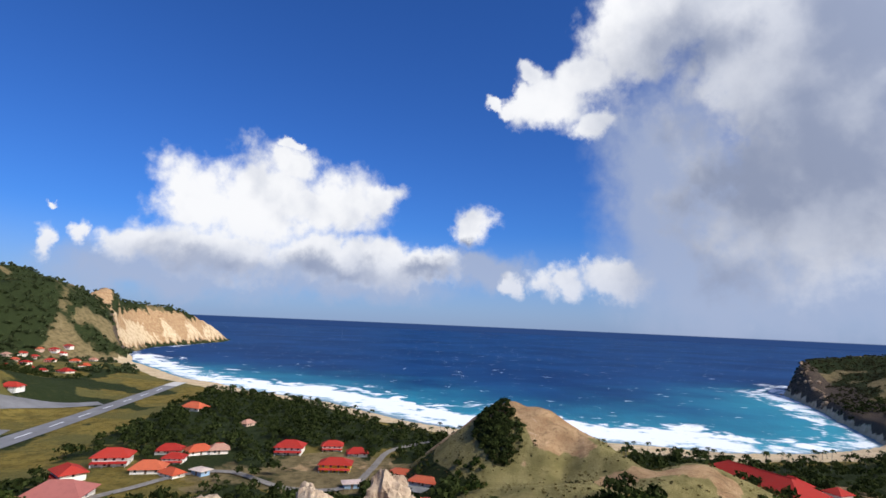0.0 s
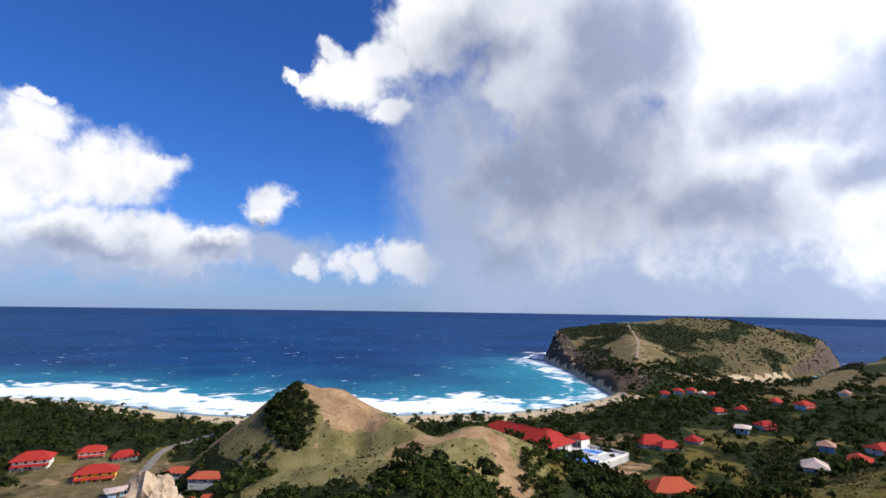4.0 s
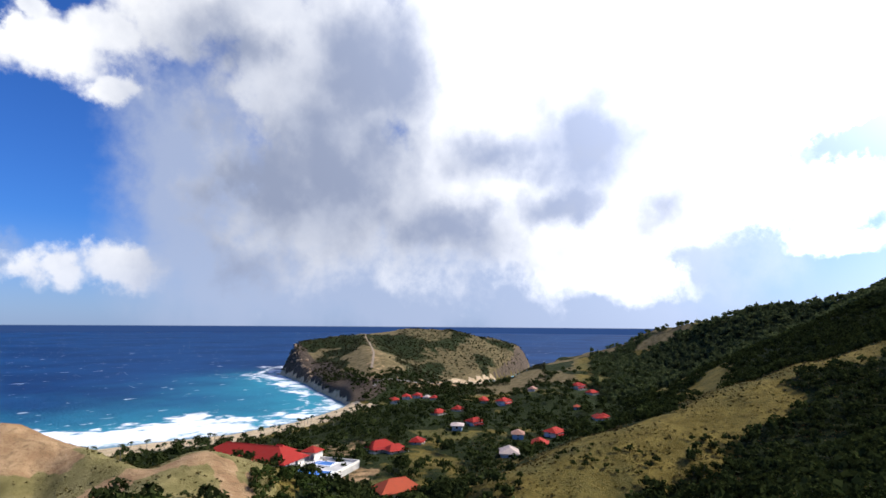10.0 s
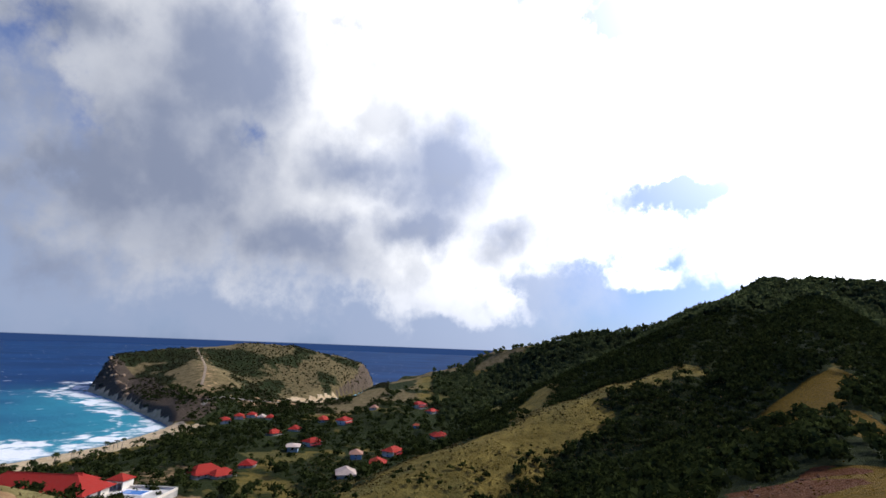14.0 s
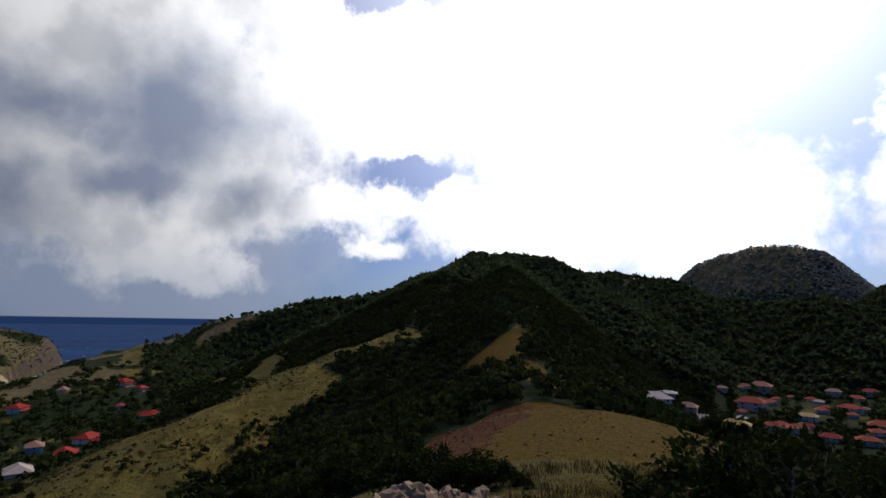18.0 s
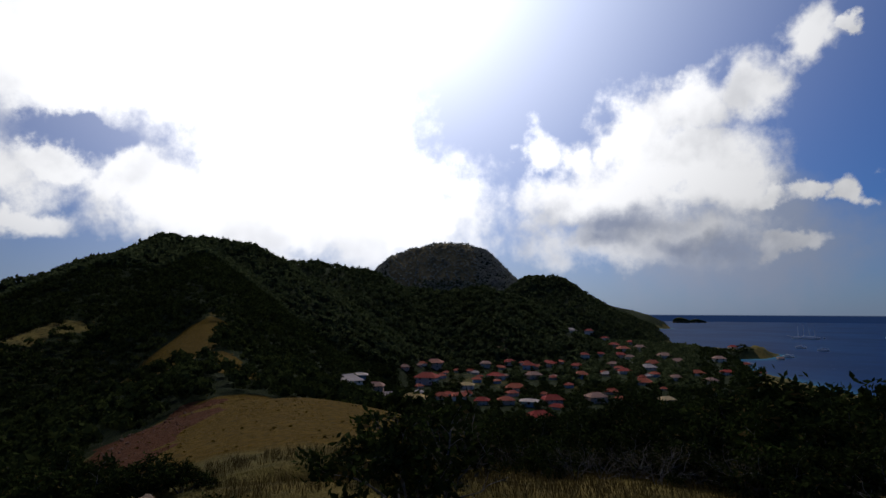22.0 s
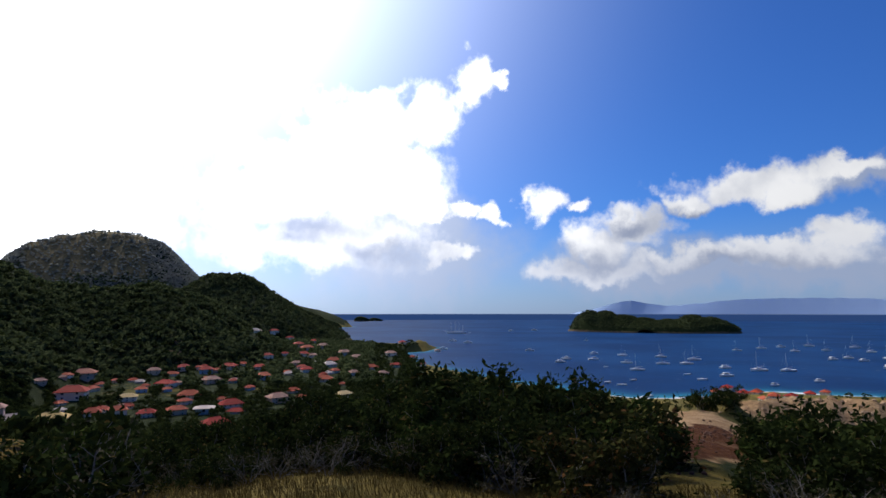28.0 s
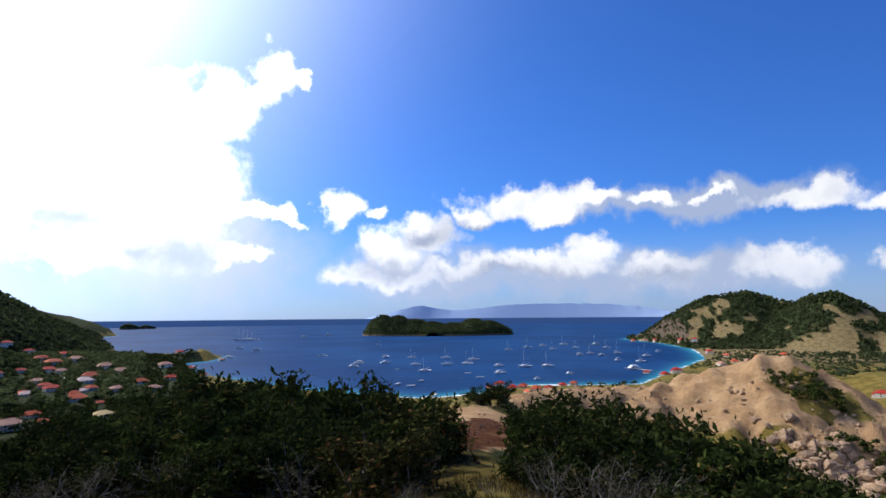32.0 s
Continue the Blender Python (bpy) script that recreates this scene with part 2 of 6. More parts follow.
# milky air low over the sea, and the painted glare
low = w.step(elev, 12.0, -0.5)
hazy = w.math("MULTIPLY", low, w.math("ADD", 0.58, w.math("MULTIPLY", glow, 0.5)), clamp=True)
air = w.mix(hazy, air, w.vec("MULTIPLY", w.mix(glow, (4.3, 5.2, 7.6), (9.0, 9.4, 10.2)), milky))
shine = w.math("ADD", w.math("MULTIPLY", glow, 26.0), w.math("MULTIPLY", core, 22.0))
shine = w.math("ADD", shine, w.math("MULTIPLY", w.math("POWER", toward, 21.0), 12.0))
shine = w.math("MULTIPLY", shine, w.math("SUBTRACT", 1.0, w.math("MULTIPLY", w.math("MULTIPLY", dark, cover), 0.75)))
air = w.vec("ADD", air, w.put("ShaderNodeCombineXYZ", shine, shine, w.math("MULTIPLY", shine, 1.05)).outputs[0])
# the open sea beyond the edge of the modelled water
air = w.mix(w.step(real_elev, -0.28, -0.40), air, (0.31, 0.74, 2.2))
back = w.put("ShaderNodeBackground", air, SKY)
w.out(back.outputs[0], "ShaderNodeOutputWorld")

# ---- numeric helpers ----
rng = np.random.default_rng(7)
TABLE = rng.random((256, 256))


def value_noise(x, y):
    xi, yi = np.floor(x).astype(int), np.floor(y).astype(int)
    fx, fy = x - xi, y - yi
    fx, fy = fx * fx * (3 - 2 * fx), fy * fy * (3 - 2 * fy)
    a, b = TABLE[xi % 256, yi % 256], TABLE[(xi + 1) % 256, yi % 256]
    c, d = TABLE[xi % 256, (yi + 1) % 256], TABLE[(xi + 1) % 256, (yi + 1) % 256]
    return (a + (b - a) * fx) * (1 - fy) + (c + (d - c) * fx) * fy


def fbm(x, y, size, octaves=4, gain=0.5):
    """Noise of about -1 to 1, its largest lumps that many metres wide."""
    total, amp, norm = 0.0, 1.0, 0.0
    for i in range(octaves):
        total = total + amp * (value_noise(x / size + 17.3 * i, y / size + 9.1 * i) * 2 - 1)
        norm += amp
        amp, size = amp * gain, size * 0.5
    return total / norm * 1.4


def soft_step(v, a, b):
    t = np.clip((v - a) / (b - a), 0, 1)
    return t * t * (3 - 2 * t)


def smooth_max(a, b, k):
    h = np.clip(0.5 + 0.5 * (a - b) / k, 0, 1)
    return b + (a - b) * h + k * h * (1 - h)


def xy(az, d):
    return d * np.sin(np.radians(az)), d * np.cos(np.radians(az))


def polar(x, y):
    return np.degrees(np.arctan2(x, y)) % 360, np.hypot(x, y)


def seen_az(az):
    """Bearing in the place of a bearing on the plan; what lies behind the shot takes up the rest of the circle."""
    a = (np.asarray(az, float) + 64) % 360 - 64
    return np.interp(a, [-64, 292, 296], [-64 * TURN + START, 292 * TURN + START, 360 - 64 * TURN + START])


def plan_az(az):
    """The other way round."""
    low = -64 * TURN + START
    return np.interp((np.asarray(az, float) - low) % 360 + low, [low, 292 * TURN + START, 360 + low], [-64, 292, 296])


def lay(x, y):
    """Sets a point of the plan out on the ground."""
    az, d = polar(x, y)
    return xy(seen_az(az), d * REACH)


def swing(az):
    """How far a thing at that bearing is turned with it."""
    return float((az + 64) % 360 - 64 - seen_az(az))


def near_az(az, mid):
    return (az - mid + 180) % 360 - 180


# the coast: bearing and distance from the hilltop
COAST = [(332, 1440), (331, 1320), (327.5, 1200), (323, 1085), (320.3, 930), (320.8, 800), (327, 590), (334, 508), (345, 440), (355, 372),
         (2, 350), (12, 342), (24, 342), (36, 350), (45, 385), (51, 445), (49, 500), (45.5, 610), (42.3, 735), (43, 850), (52, 900),
         (65, 960), (73, 955), (76, 914), (75.2, 800), (73.5, 720), (71, 655), (67.5, 612), (73.5, 600), (77, 690), (79.5, 950),
         (88, 1150), (110, 1200), (140, 1300), (158, 2000), (178, 2700), (190, 2480), (193, 2280), (190.5, 2120), (188, 1700), (189.5, 1300), (194, 1130),
         (197.5, 1080), (201, 1035), (204.6, 965), (203, 890), (199.5, 850), (202, 660), (216, 500), (231, 440), (236, 452), (246, 520)]
COAST += [(256, 535), (260, 545), (264, 670), (268, 880), (266.5, 1100), (263, 1300), (258.5, 1480), (260, 1640), (280, 1560), (288, 1260),
          (293, 1180), (300, 1500), (310, 1750), (322, 1580), (331, 1480)]


def shore_distance(x, y):
    """Metres inland; below zero at sea."""
    pts = [xy(a, d) for a, d in COAST]
    best, inside = np.full(x.shape, 1e9), np.zeros(x.shape, bool)
    for (ax, ay), (bx, by) in zip(pts, pts[1:] + pts[:1]):
        ex, ey = bx - ax, by - ay
        t = np.clip(((x - ax) * ex + (y - ay) * ey) / (ex * ex + ey * ey), 0, 1)
        best = np.minimum(best, np.hypot(x - ax - t * ex, y - ay - t * ey))
        cross = (ay > y) != (by > y)
        inside ^= cross & (x < ax + (y - ay) * ex / (ey if abs(ey) > 1e-9 else 1e-9))
    return np.where(inside, best, -best)


def ridge(x, y, crest, slope, ease):
    """Height of a ridge whose crest runs through (bearing, distance, height)."""
    pts = [(*xy(a, d), h) for a, d, h in crest]
    if len(pts) == 1:
        pts = pts * 2
    top = np.full(x.shape, -1e9)
    for (ax, ay, ah), (bx, by, bh) in zip(pts, pts[1:]):
        ex, ey = bx - ax, by - ay
        t = np.clip(((x - ax) * ex + (y - ay) * ey) / (ex * ex + ey * ey + 1e-9), 0, 1)
        d = np.hypot(x - ax - t * ex, y - ay - t * ey)
        top = np.maximum(top, ah + t * (bh - ah) - slope * (np.sqrt(d * d + ease * ease) - ease))
    return top


def blob(x, y, az, d, r_az, r_d, lumps=0.35):
    """1 inside a patch about a bearing and distance, with a ragged edge; the radii are in metres across and outward."""
    cx, cy = xy(az, d)
    ux, uy = math.sin(radians(az)), math.cos(radians(az))
    out, across = (x - cx) * ux + (y - cy) * uy, (x - cx) * uy - (y - cy) * ux
    q = np.hypot(across / r_az, out / r_d) + lumps * fbm(x, y, min(r_az, r_d) * 0.8, 4)
    return soft_step(q, 1.15, 0.8)


def belt(x, y, crest, width, lumps=0.4):
    """1 along a line through (bearing, distance) points."""
    g = -ridge(x, y, [(a, d, 0.0) for a, d in crest], 1.0, 0.01) / width
    return soft_step(g + lumps * fbm(x, y, width, 4), 1.15, 0.8)


def height(x, y):
    x, y = np.asarray(x, float), np.asarray(y, float)
    sd = shore_distance(x, y) + fbm(x, y, 60, 3) * 4
    az, dist = polar(x, y)
    z = np.where(sd > 0, 7.0 * (1 - np.exp(-np.maximum(sd, 0) / 45)), np.maximum(sd * 0.07, -10))
    z = z + np.where(sd > 30, fbm(x, y, 90, 3) * 1.2, 0)
    # runway ground stays level
    rough = fbm(x, y, 70, 5)
    fine = fbm(x, y, 14, 3)

    def add(crest, slope, ease, k=6.0, lumps=0.0):
        nonlocal z
        z = smooth_max(z, ridge(x, y, crest, slope, ease) + lumps * rough, k)

    # far hills
    add([(156.2, 1450, 262), (158.5, 1450, 284), (161.5, 1450, 298), (166.0, 1450, 299), (168.2, 1450, 280)], 0.95, 20, 8, 4)
    add([(172, 1150, 134), (175, 1150, 163), (178.4, 1150, 163), (181, 1150, 128), (185, 1150, 88), (187.5, 1150, 64), (190.5, 1190, 44), (192.5, 1260, 14)], 0.62, 18, 10, 9)
    add([(180, 2400, 190), (183, 2400, 150), (188, 2400, 88), (190.5, 2290, 64), (192.4, 2280, 30)], 0.7, 15, 10, 6)
    # the long wooded ridge in the south
    add([(76, 905, 0), (81, 800, 22), (90, 740, 57), (93, 720, 73), (99, 690, 90), (107, 660, 105), (116, 640, 117), (120, 620, 138), (127, 610, 168),
         (136, 620, 165), (140, 640, 150), (146, 680, 142), (152, 720, 138), (157.5, 745, 111), (162.5, 725, 111), (167.8, 700, 118), (171.5, 700, 103), (175, 715, 72),
         (179, 735, 34)], 0.56, 16, 10, 7)
    # spurs between it and the hilltop
    add([(70, 158, 11), (75, 170, 25), (88, 200, 35), (95, 220, 41), (104, 250, 53.5), (110, 275, 63), (116, 300, 71), (122, 450, 122), (127, 610, 167)], 0.46, 12, 5, 2.0)
    add([(150, 16, 73.2), (143, 66, 66.6), (136, 100, 60.2), (134, 160, 64)], 0.42, 14, 2, 1.2)
    add([(134, 160, 64), (131, 300, 99), (130, 600, 163)], 0.66, 10, 4, 2.5)
    add([(156, 44, 67.6), (152, 52, 67.4), (146, 62, 66.9), (137, 85, 63.0)], 0.40, 10, 2, 0.6)
    add([(108, 190, 30), (118, 240, 52)], 0.35, 25, 8)
    # the hilltop and its arms
    add([(0, 0, 78.2)], 0.56, 7, 1.5, 0.6)
    add([(190, 18, 72.4), (195, 32, 69.5), (200, 60, 61), (207, 140, 41), (210, 330, 9)], 0.36, 14, 2, 1.2)
    add([(235, 16, 72.6), (238, 42, 66.5), (238, 92, 61.5), (246, 118, 58.5), (250, 135, 58), (258, 155, 56.2), (264, 165, 56.5), (270, 170, 63), (275, 170, 66), (280, 167, 61),
         (285, 160, 56), (291, 150, 49.5), (297, 130, 42)], 0.5, 8, 2, 1.4)
    add([(24, 30, 62), (24, 55, 48), (24, 105, 36.5), (28, 150, 33.5), (33, 172, 35.5), (36, 186, 22)], 0.48, 7, 3, 1.6)
    add([(0.5, 226, 17), (3.5, 215, 31), (7, 206, 42), (10, 201, 47.4), (13.5, 198, 46), (19, 190, 38.5), (26, 166, 34)], 0.86, 6, 4, 1.6)
    add([(8, 152, 25), (14, 150, 28.5), (20, 150, 31)], 0.42, 10, 4, 1.0)
    # northern cliffs, the eastern headland, the fort hill, lesser rises
    add([(293, 1200, 140), (301, 1300, 156), (306, 1300, 164), (309, 1300, 166), (311.5, 1290, 136)], 0.55, 20, 8, 6)
    add([(297, 850, 72), (304, 880, 108), (309, 910, 119), (312.4, 940, 119), (314.6, 970, 111)], 0.7, 14, 8, 6)
    add([(314.6, 970, 111), (315.9, 1010, 100), (317.3, 1060, 118), (319.3, 1130, 96), (321.5, 1190, 93), (324.3, 1250, 91), (327, 1310, 67), (329.7, 1360, 38),
         (331, 1380, 10)], 0.85, 8, 6, 6)
    add([(44, 745, 36), (45, 760, 49), (49, 780, 57), (53, 785, 60), (59, 800, 70), (64, 820, 69), (70, 850, 54), (73, 880, 31), (75.5, 910, 4)], 0.36, 25, 6, 3)
    add([(53, 780, 59), (54.5, 600, 38), (54.5, 500, 22), (55, 455, 7)], 0.34, 12, 5, 2)
    add([(259, 1490, 6), (261, 1420, 26), (265, 1350, 84), (268.5, 1310, 118), (272.5, 1300, 133), (275.2, 1300, 120), (277.7, 1240, 96), (280, 1190, 114), (281.7, 1160, 118), (284, 1150, 86),
         (286.5, 1150, 40), (288, 1150, 14)], 0.66, 9, 7, 7)
    add([(281, 480, 24), (286, 470, 31), (292, 460, 38), (300, 450, 40)], 0.25, 20, 6, 2)
    add([(199, 880, 6), (201, 900, 21), (203, 930, 20), (204.2, 950, 8)], 0.9, 4, 3, 2)
    add([(165, 560, 18), (172, 620, 22), (185, 820, 22), (191, 900, 14)], 0.07, 60, 6)
    add([(78, 430, 16), (83, 520, 26), (85, 620, 38)], 0.22, 30, 6, 1.5)
    # the dug and weathered faces of bare earth
    cut = belt(x, y, [(244, 120), (258, 148), (266, 152), (276, 152), (288, 145)], 30, 0.2) * (dist > 60)
    mound = blob(x, y, 16, 182, 26, 24, 0.2)
    z = z + cut * (2.0 * np.abs(fbm(x, y, 11, 4)) + 2.0 * fbm(x, y, 5, 3) - 1.0) + mound * (1.0 * fbm(x, y, 9, 4) - 0.9 * np.abs(fbm(x, y, 16, 3)))
    crag = belt(x, y, [(317.5, 1000), (319.5, 1030), (323, 1130), (327, 1240), (331, 1350)], 75, 0.3) * (z > 6)
    z = z + crag * (9.0 * np.abs(fbm(x, y, 75, 5)) + 5.0 * np.abs(fbm(x, y, 34, 4)) - 4.5) * soft_step(z, 104, 84)
    # gullies on the steep ground, and the cliff foot at the water's edge
    z = z + np.where(z > 12, fine * np.clip((z - 12) / 40, 0, 1) * np.clip(dist / 300, 0.12, 1.6), 0)
    cliff = np.where((near_az(az, 44) > -4) & (near_az(az, 44) < 34) & (dist > 425), 2.2, 1.0)
    north = (near_az(az, 325) > -6) & (near_az(az, 325) < 12)
    cap = np.where(sd > 0, np.where(north, 1.5 + sd * 1.15, 1.2 + sd * cliff + np.maximum(sd - 18, 0) * 3), np.maximum(sd * 0.35, -10))
    z = np.minimum(z, cap)
    # level ground of the runway
    across, along = runway_side(x, y)
    flat = np.exp(-(across / 62) ** 4) * soft_step(along, 560, 500) * soft_step(along, 60, 140)
    z = z + (3.2 - z) * np.clip(flat, 0, 1) * (sd > 0)
    # the camera's own standing place
    brow = 78.4 - 0.31 * np.clip(dist - 1.5, 0, 24) + 2.0 * np.maximum(dist - 25.5, 0) + 0.25 * fine * np.clip(dist / 8, 0, 1)
    return np.minimum(z, brow)


RUN_A, RUN_B = xy(303.2, 282.0), xy(326.6, 540.0)


def runway_side(x, y):
    """Metres across and along the runway, from its inland reach to the beach."""
    dx, dy = RUN_B[0] - RUN_A[0], RUN_B[1] - RUN_A[1]
    n = math.hypot(dx, dy)
    along = ((x - RUN_A[0]) * dx + (y - RUN_A[1]) * dy) / n
    across = ((x - RUN_A[0]) * dy - (y - RUN_A[1]) * dx) / n
    return across, along + 200


def ground_at(x, y):
    return float(height(np.array([x]), np.array([y]))[0])


def mesh_from(name, verts, faces, material=None, smooth=False):
    """A mesh from arrays: vertices (n, 3) and faces (m, 3 or 4)."""
    me = bpy.data.meshes.new(name)
    verts, faces = np.asarray(verts, np.float32), np.asarray(faces, np.int32)
    me.vertices.add(len(verts))
    me.vertices.foreach_set("co", verts.ravel())
    k = faces.shape[1]
    me.loops.add(faces.size)
    me.loops.foreach_set("vertex_index", faces.ravel())
    me.polygons.add(len(faces))
    me.polygons.foreach_set("loop_start", np.arange(0, faces.size, k, dtype=np.int32))
    me.polygons.foreach_set("loop_total", np.full(len(faces), k, np.int32))
    if smooth:
        me.polygons.foreach_set("use_smooth", np.ones(len(faces), bool))
    me.update(calc_edges=True)
    if material:
        me.materials.append(material)
    return me


def give(me, name, values):
    a = me.attributes.new(name, "FLOAT", "POINT")
    a.data.foreach_set("value", np.asarray(values, np.float32).ravel())


def material(name):
    m = bpy.data.materials.new(name)
    m.use_nodes = True
    return m, Net(m.node_tree)


def finish(n, colour, rough=0.8, bump=None, strength=0.4, reach=0.1, metal=0.0, **more):
    b = n.put("ShaderNodeBsdfPrincipled")
    n.plug(b.inputs["Base Color"], colour if isinstance(colour, bpy.types.NodeSocket) else (*colour, 1))
    n.plug(b.inputs["Roughness"], rough)
    b.inputs["Metallic"].default_value = metal
    for k, v in more.items():
        n.plug(b.inputs[k.replace("_", " ")], v)
    if bump is not None:
        bm_ = n.put("ShaderNodeBump")
        bm_.inputs["Strength"].default_value, bm_.inputs["Distance"].default_value = strength, reach
        n.plug(bm_.inputs["Height"], bump)
        n.links.new(bm_.outputs[0], b.inputs["Normal"])
    n.out(b.outputs[0])
    return b


def place(n):
    return n.put("ShaderNodeNewGeometry").outputs["Position"]


# ---- materials of the land and the water ----
def land_material():
    m, n = material("land")
    p = place(n)
    big, mid, small = n.noise(p, 0.02, 5), n.noise(p, 0.15, 5, 0.6), n.noise(p, 1.3, 5, 0.65)
    tiny = n.noise(p, 7.0, 4, 0.7)
    grass = n.mix(n.step(mid, 0.35, 0.68), (0.135, 0.098, 0.020), (0.255, 0.185, 0.045))
    grass = n.mix(n.step(big, 0.42, 0.62), grass, (0.120, 0.108, 0.034))
    grass = n.mix(n.math("MULTIPLY", n.step(small, 0.45, 0.75), 0.5), grass, (0.20, 0.145, 0.045))
    grass = n.mix(n.math("MULTIPLY", n.step(n.noise(p, 0.4, 5, 0.7), 0.52, 0.66), 0.55), grass, (0.045, 0.048, 0.016))
    tuft = n.noise(p, 0.75, 6, 0.75)
    scrub = n.mix(n.step(small, 0.3, 0.7), (0.014, 0.022, 0.008), (0.040, 0.050, 0.017))
    soil = n.mix(n.step(mid, 0.3, 0.7), (0.35, 0.205, 0.100), (0.50, 0.325, 0.170))
    soil = n.mix(n.math("MULTIPLY", n.step(small, 0.5, 0.75), 0.6), soil, (0.21, 0.12, 0.06))
    red = n.mix(n.step(small, 0.35, 0.7), (0.068, 0.024, 0.009), (0.150, 0.060, 0.024))
    soil = n.mix(n.math("MULTIPLY", n.step(n.noise(n.vec("MULTIPLY", p, (1, 1, 0.35)), 0.55, 6, 0.75, 0.5), 0.5, 0.7), 0.55), soil, (0.22, 0.13, 0.065))
    ditch = n.noise(n.vec("MULTIPLY", p, (1, 1, 0.3)), 0.16, 6, 0.7, 1.2)
    soil = n.mix(n.math("MULTIPLY", n.step(ditch, 0.5, 0.64), 0.45), soil, (0.155, 0.105, 0.052))
    soil = n.mix(n.math("MULTIPLY", n.step(ditch, 0.42, 0.30), 0.5), soil, (0.56, 0.42, 0.27))
    rock = n.mix(n.step(small, 0.35, 0.65), (0.045, 0.034, 0.026), (0.15, 0.11, 0.075))
    sand = n.mix(n.step(mid, 0.3, 0.7), (0.50, 0.36, 0.20), (0.66, 0.51, 0.32))

    def edge(name):
        return n.step(n.math("ADD", n.attr(name), n.math("MULTIPLY", n.math("SUBTRACT", mid, 0.5), 0.9)), 0.35, 0.62)

    parched = n.mix(n.step(mid, 0.3, 0.7), (0.122, 0.094, 0.042), (0.245, 0.182, 0.088))
    c = n.mix(edge("dry"), grass, parched)
    c = n.mix(n.math("MULTIPLY", n.step(tuft, 0.50, 0.66), 0.50), c, (0.060, 0.056, 0.020))
    c = n.mix(n.math("MULTIPLY", n.step(tuft, 0.46, 0.32), 0.30), c, (0.29, 0.215, 0.075))
    straw = n.mix(n.step(small, 0.3, 0.7), (0.088, 0.053, 0.005), (0.175, 0.106, 0.011))
    straw = n.mix(n.math("MULTIPLY", n.step(tuft, 0.5, 0.68), 0.5), straw, (0.030, 0.026, 0.007))
    c = n.mix(edge("straw"), c, straw)
    pasture = n.mix(n.step(mid, 0.3, 0.7), (0.180, 0.150, 0.055), (0.290, 0.240, 0.095))
    pasture = n.mix(n.math("MULTIPLY", n.step(tuft, 0.54, 0.68), 0.45), pasture, (0.090, 0.085, 0.030))
    c = n.mix(edge("pasture"), c, pasture)
    c = n.mix(edge("scrub"), c, scrub)
    c = n.mix(edge("rock"), c, rock)
    c = n.mix(edge("soil"), c, soil)
    c = n.mix(edge("red"), c, red)
    c = n.mix(edge("sand"), c, sand)
    relief = n.math("ADD", n.math("MULTIPLY", small, 0.6), n.math("MULTIPLY", tiny, 0.25))
    finish(n, c, 0.92, relief, 1.0, 1.2, Specular_IOR_Level=0.04)
    return m


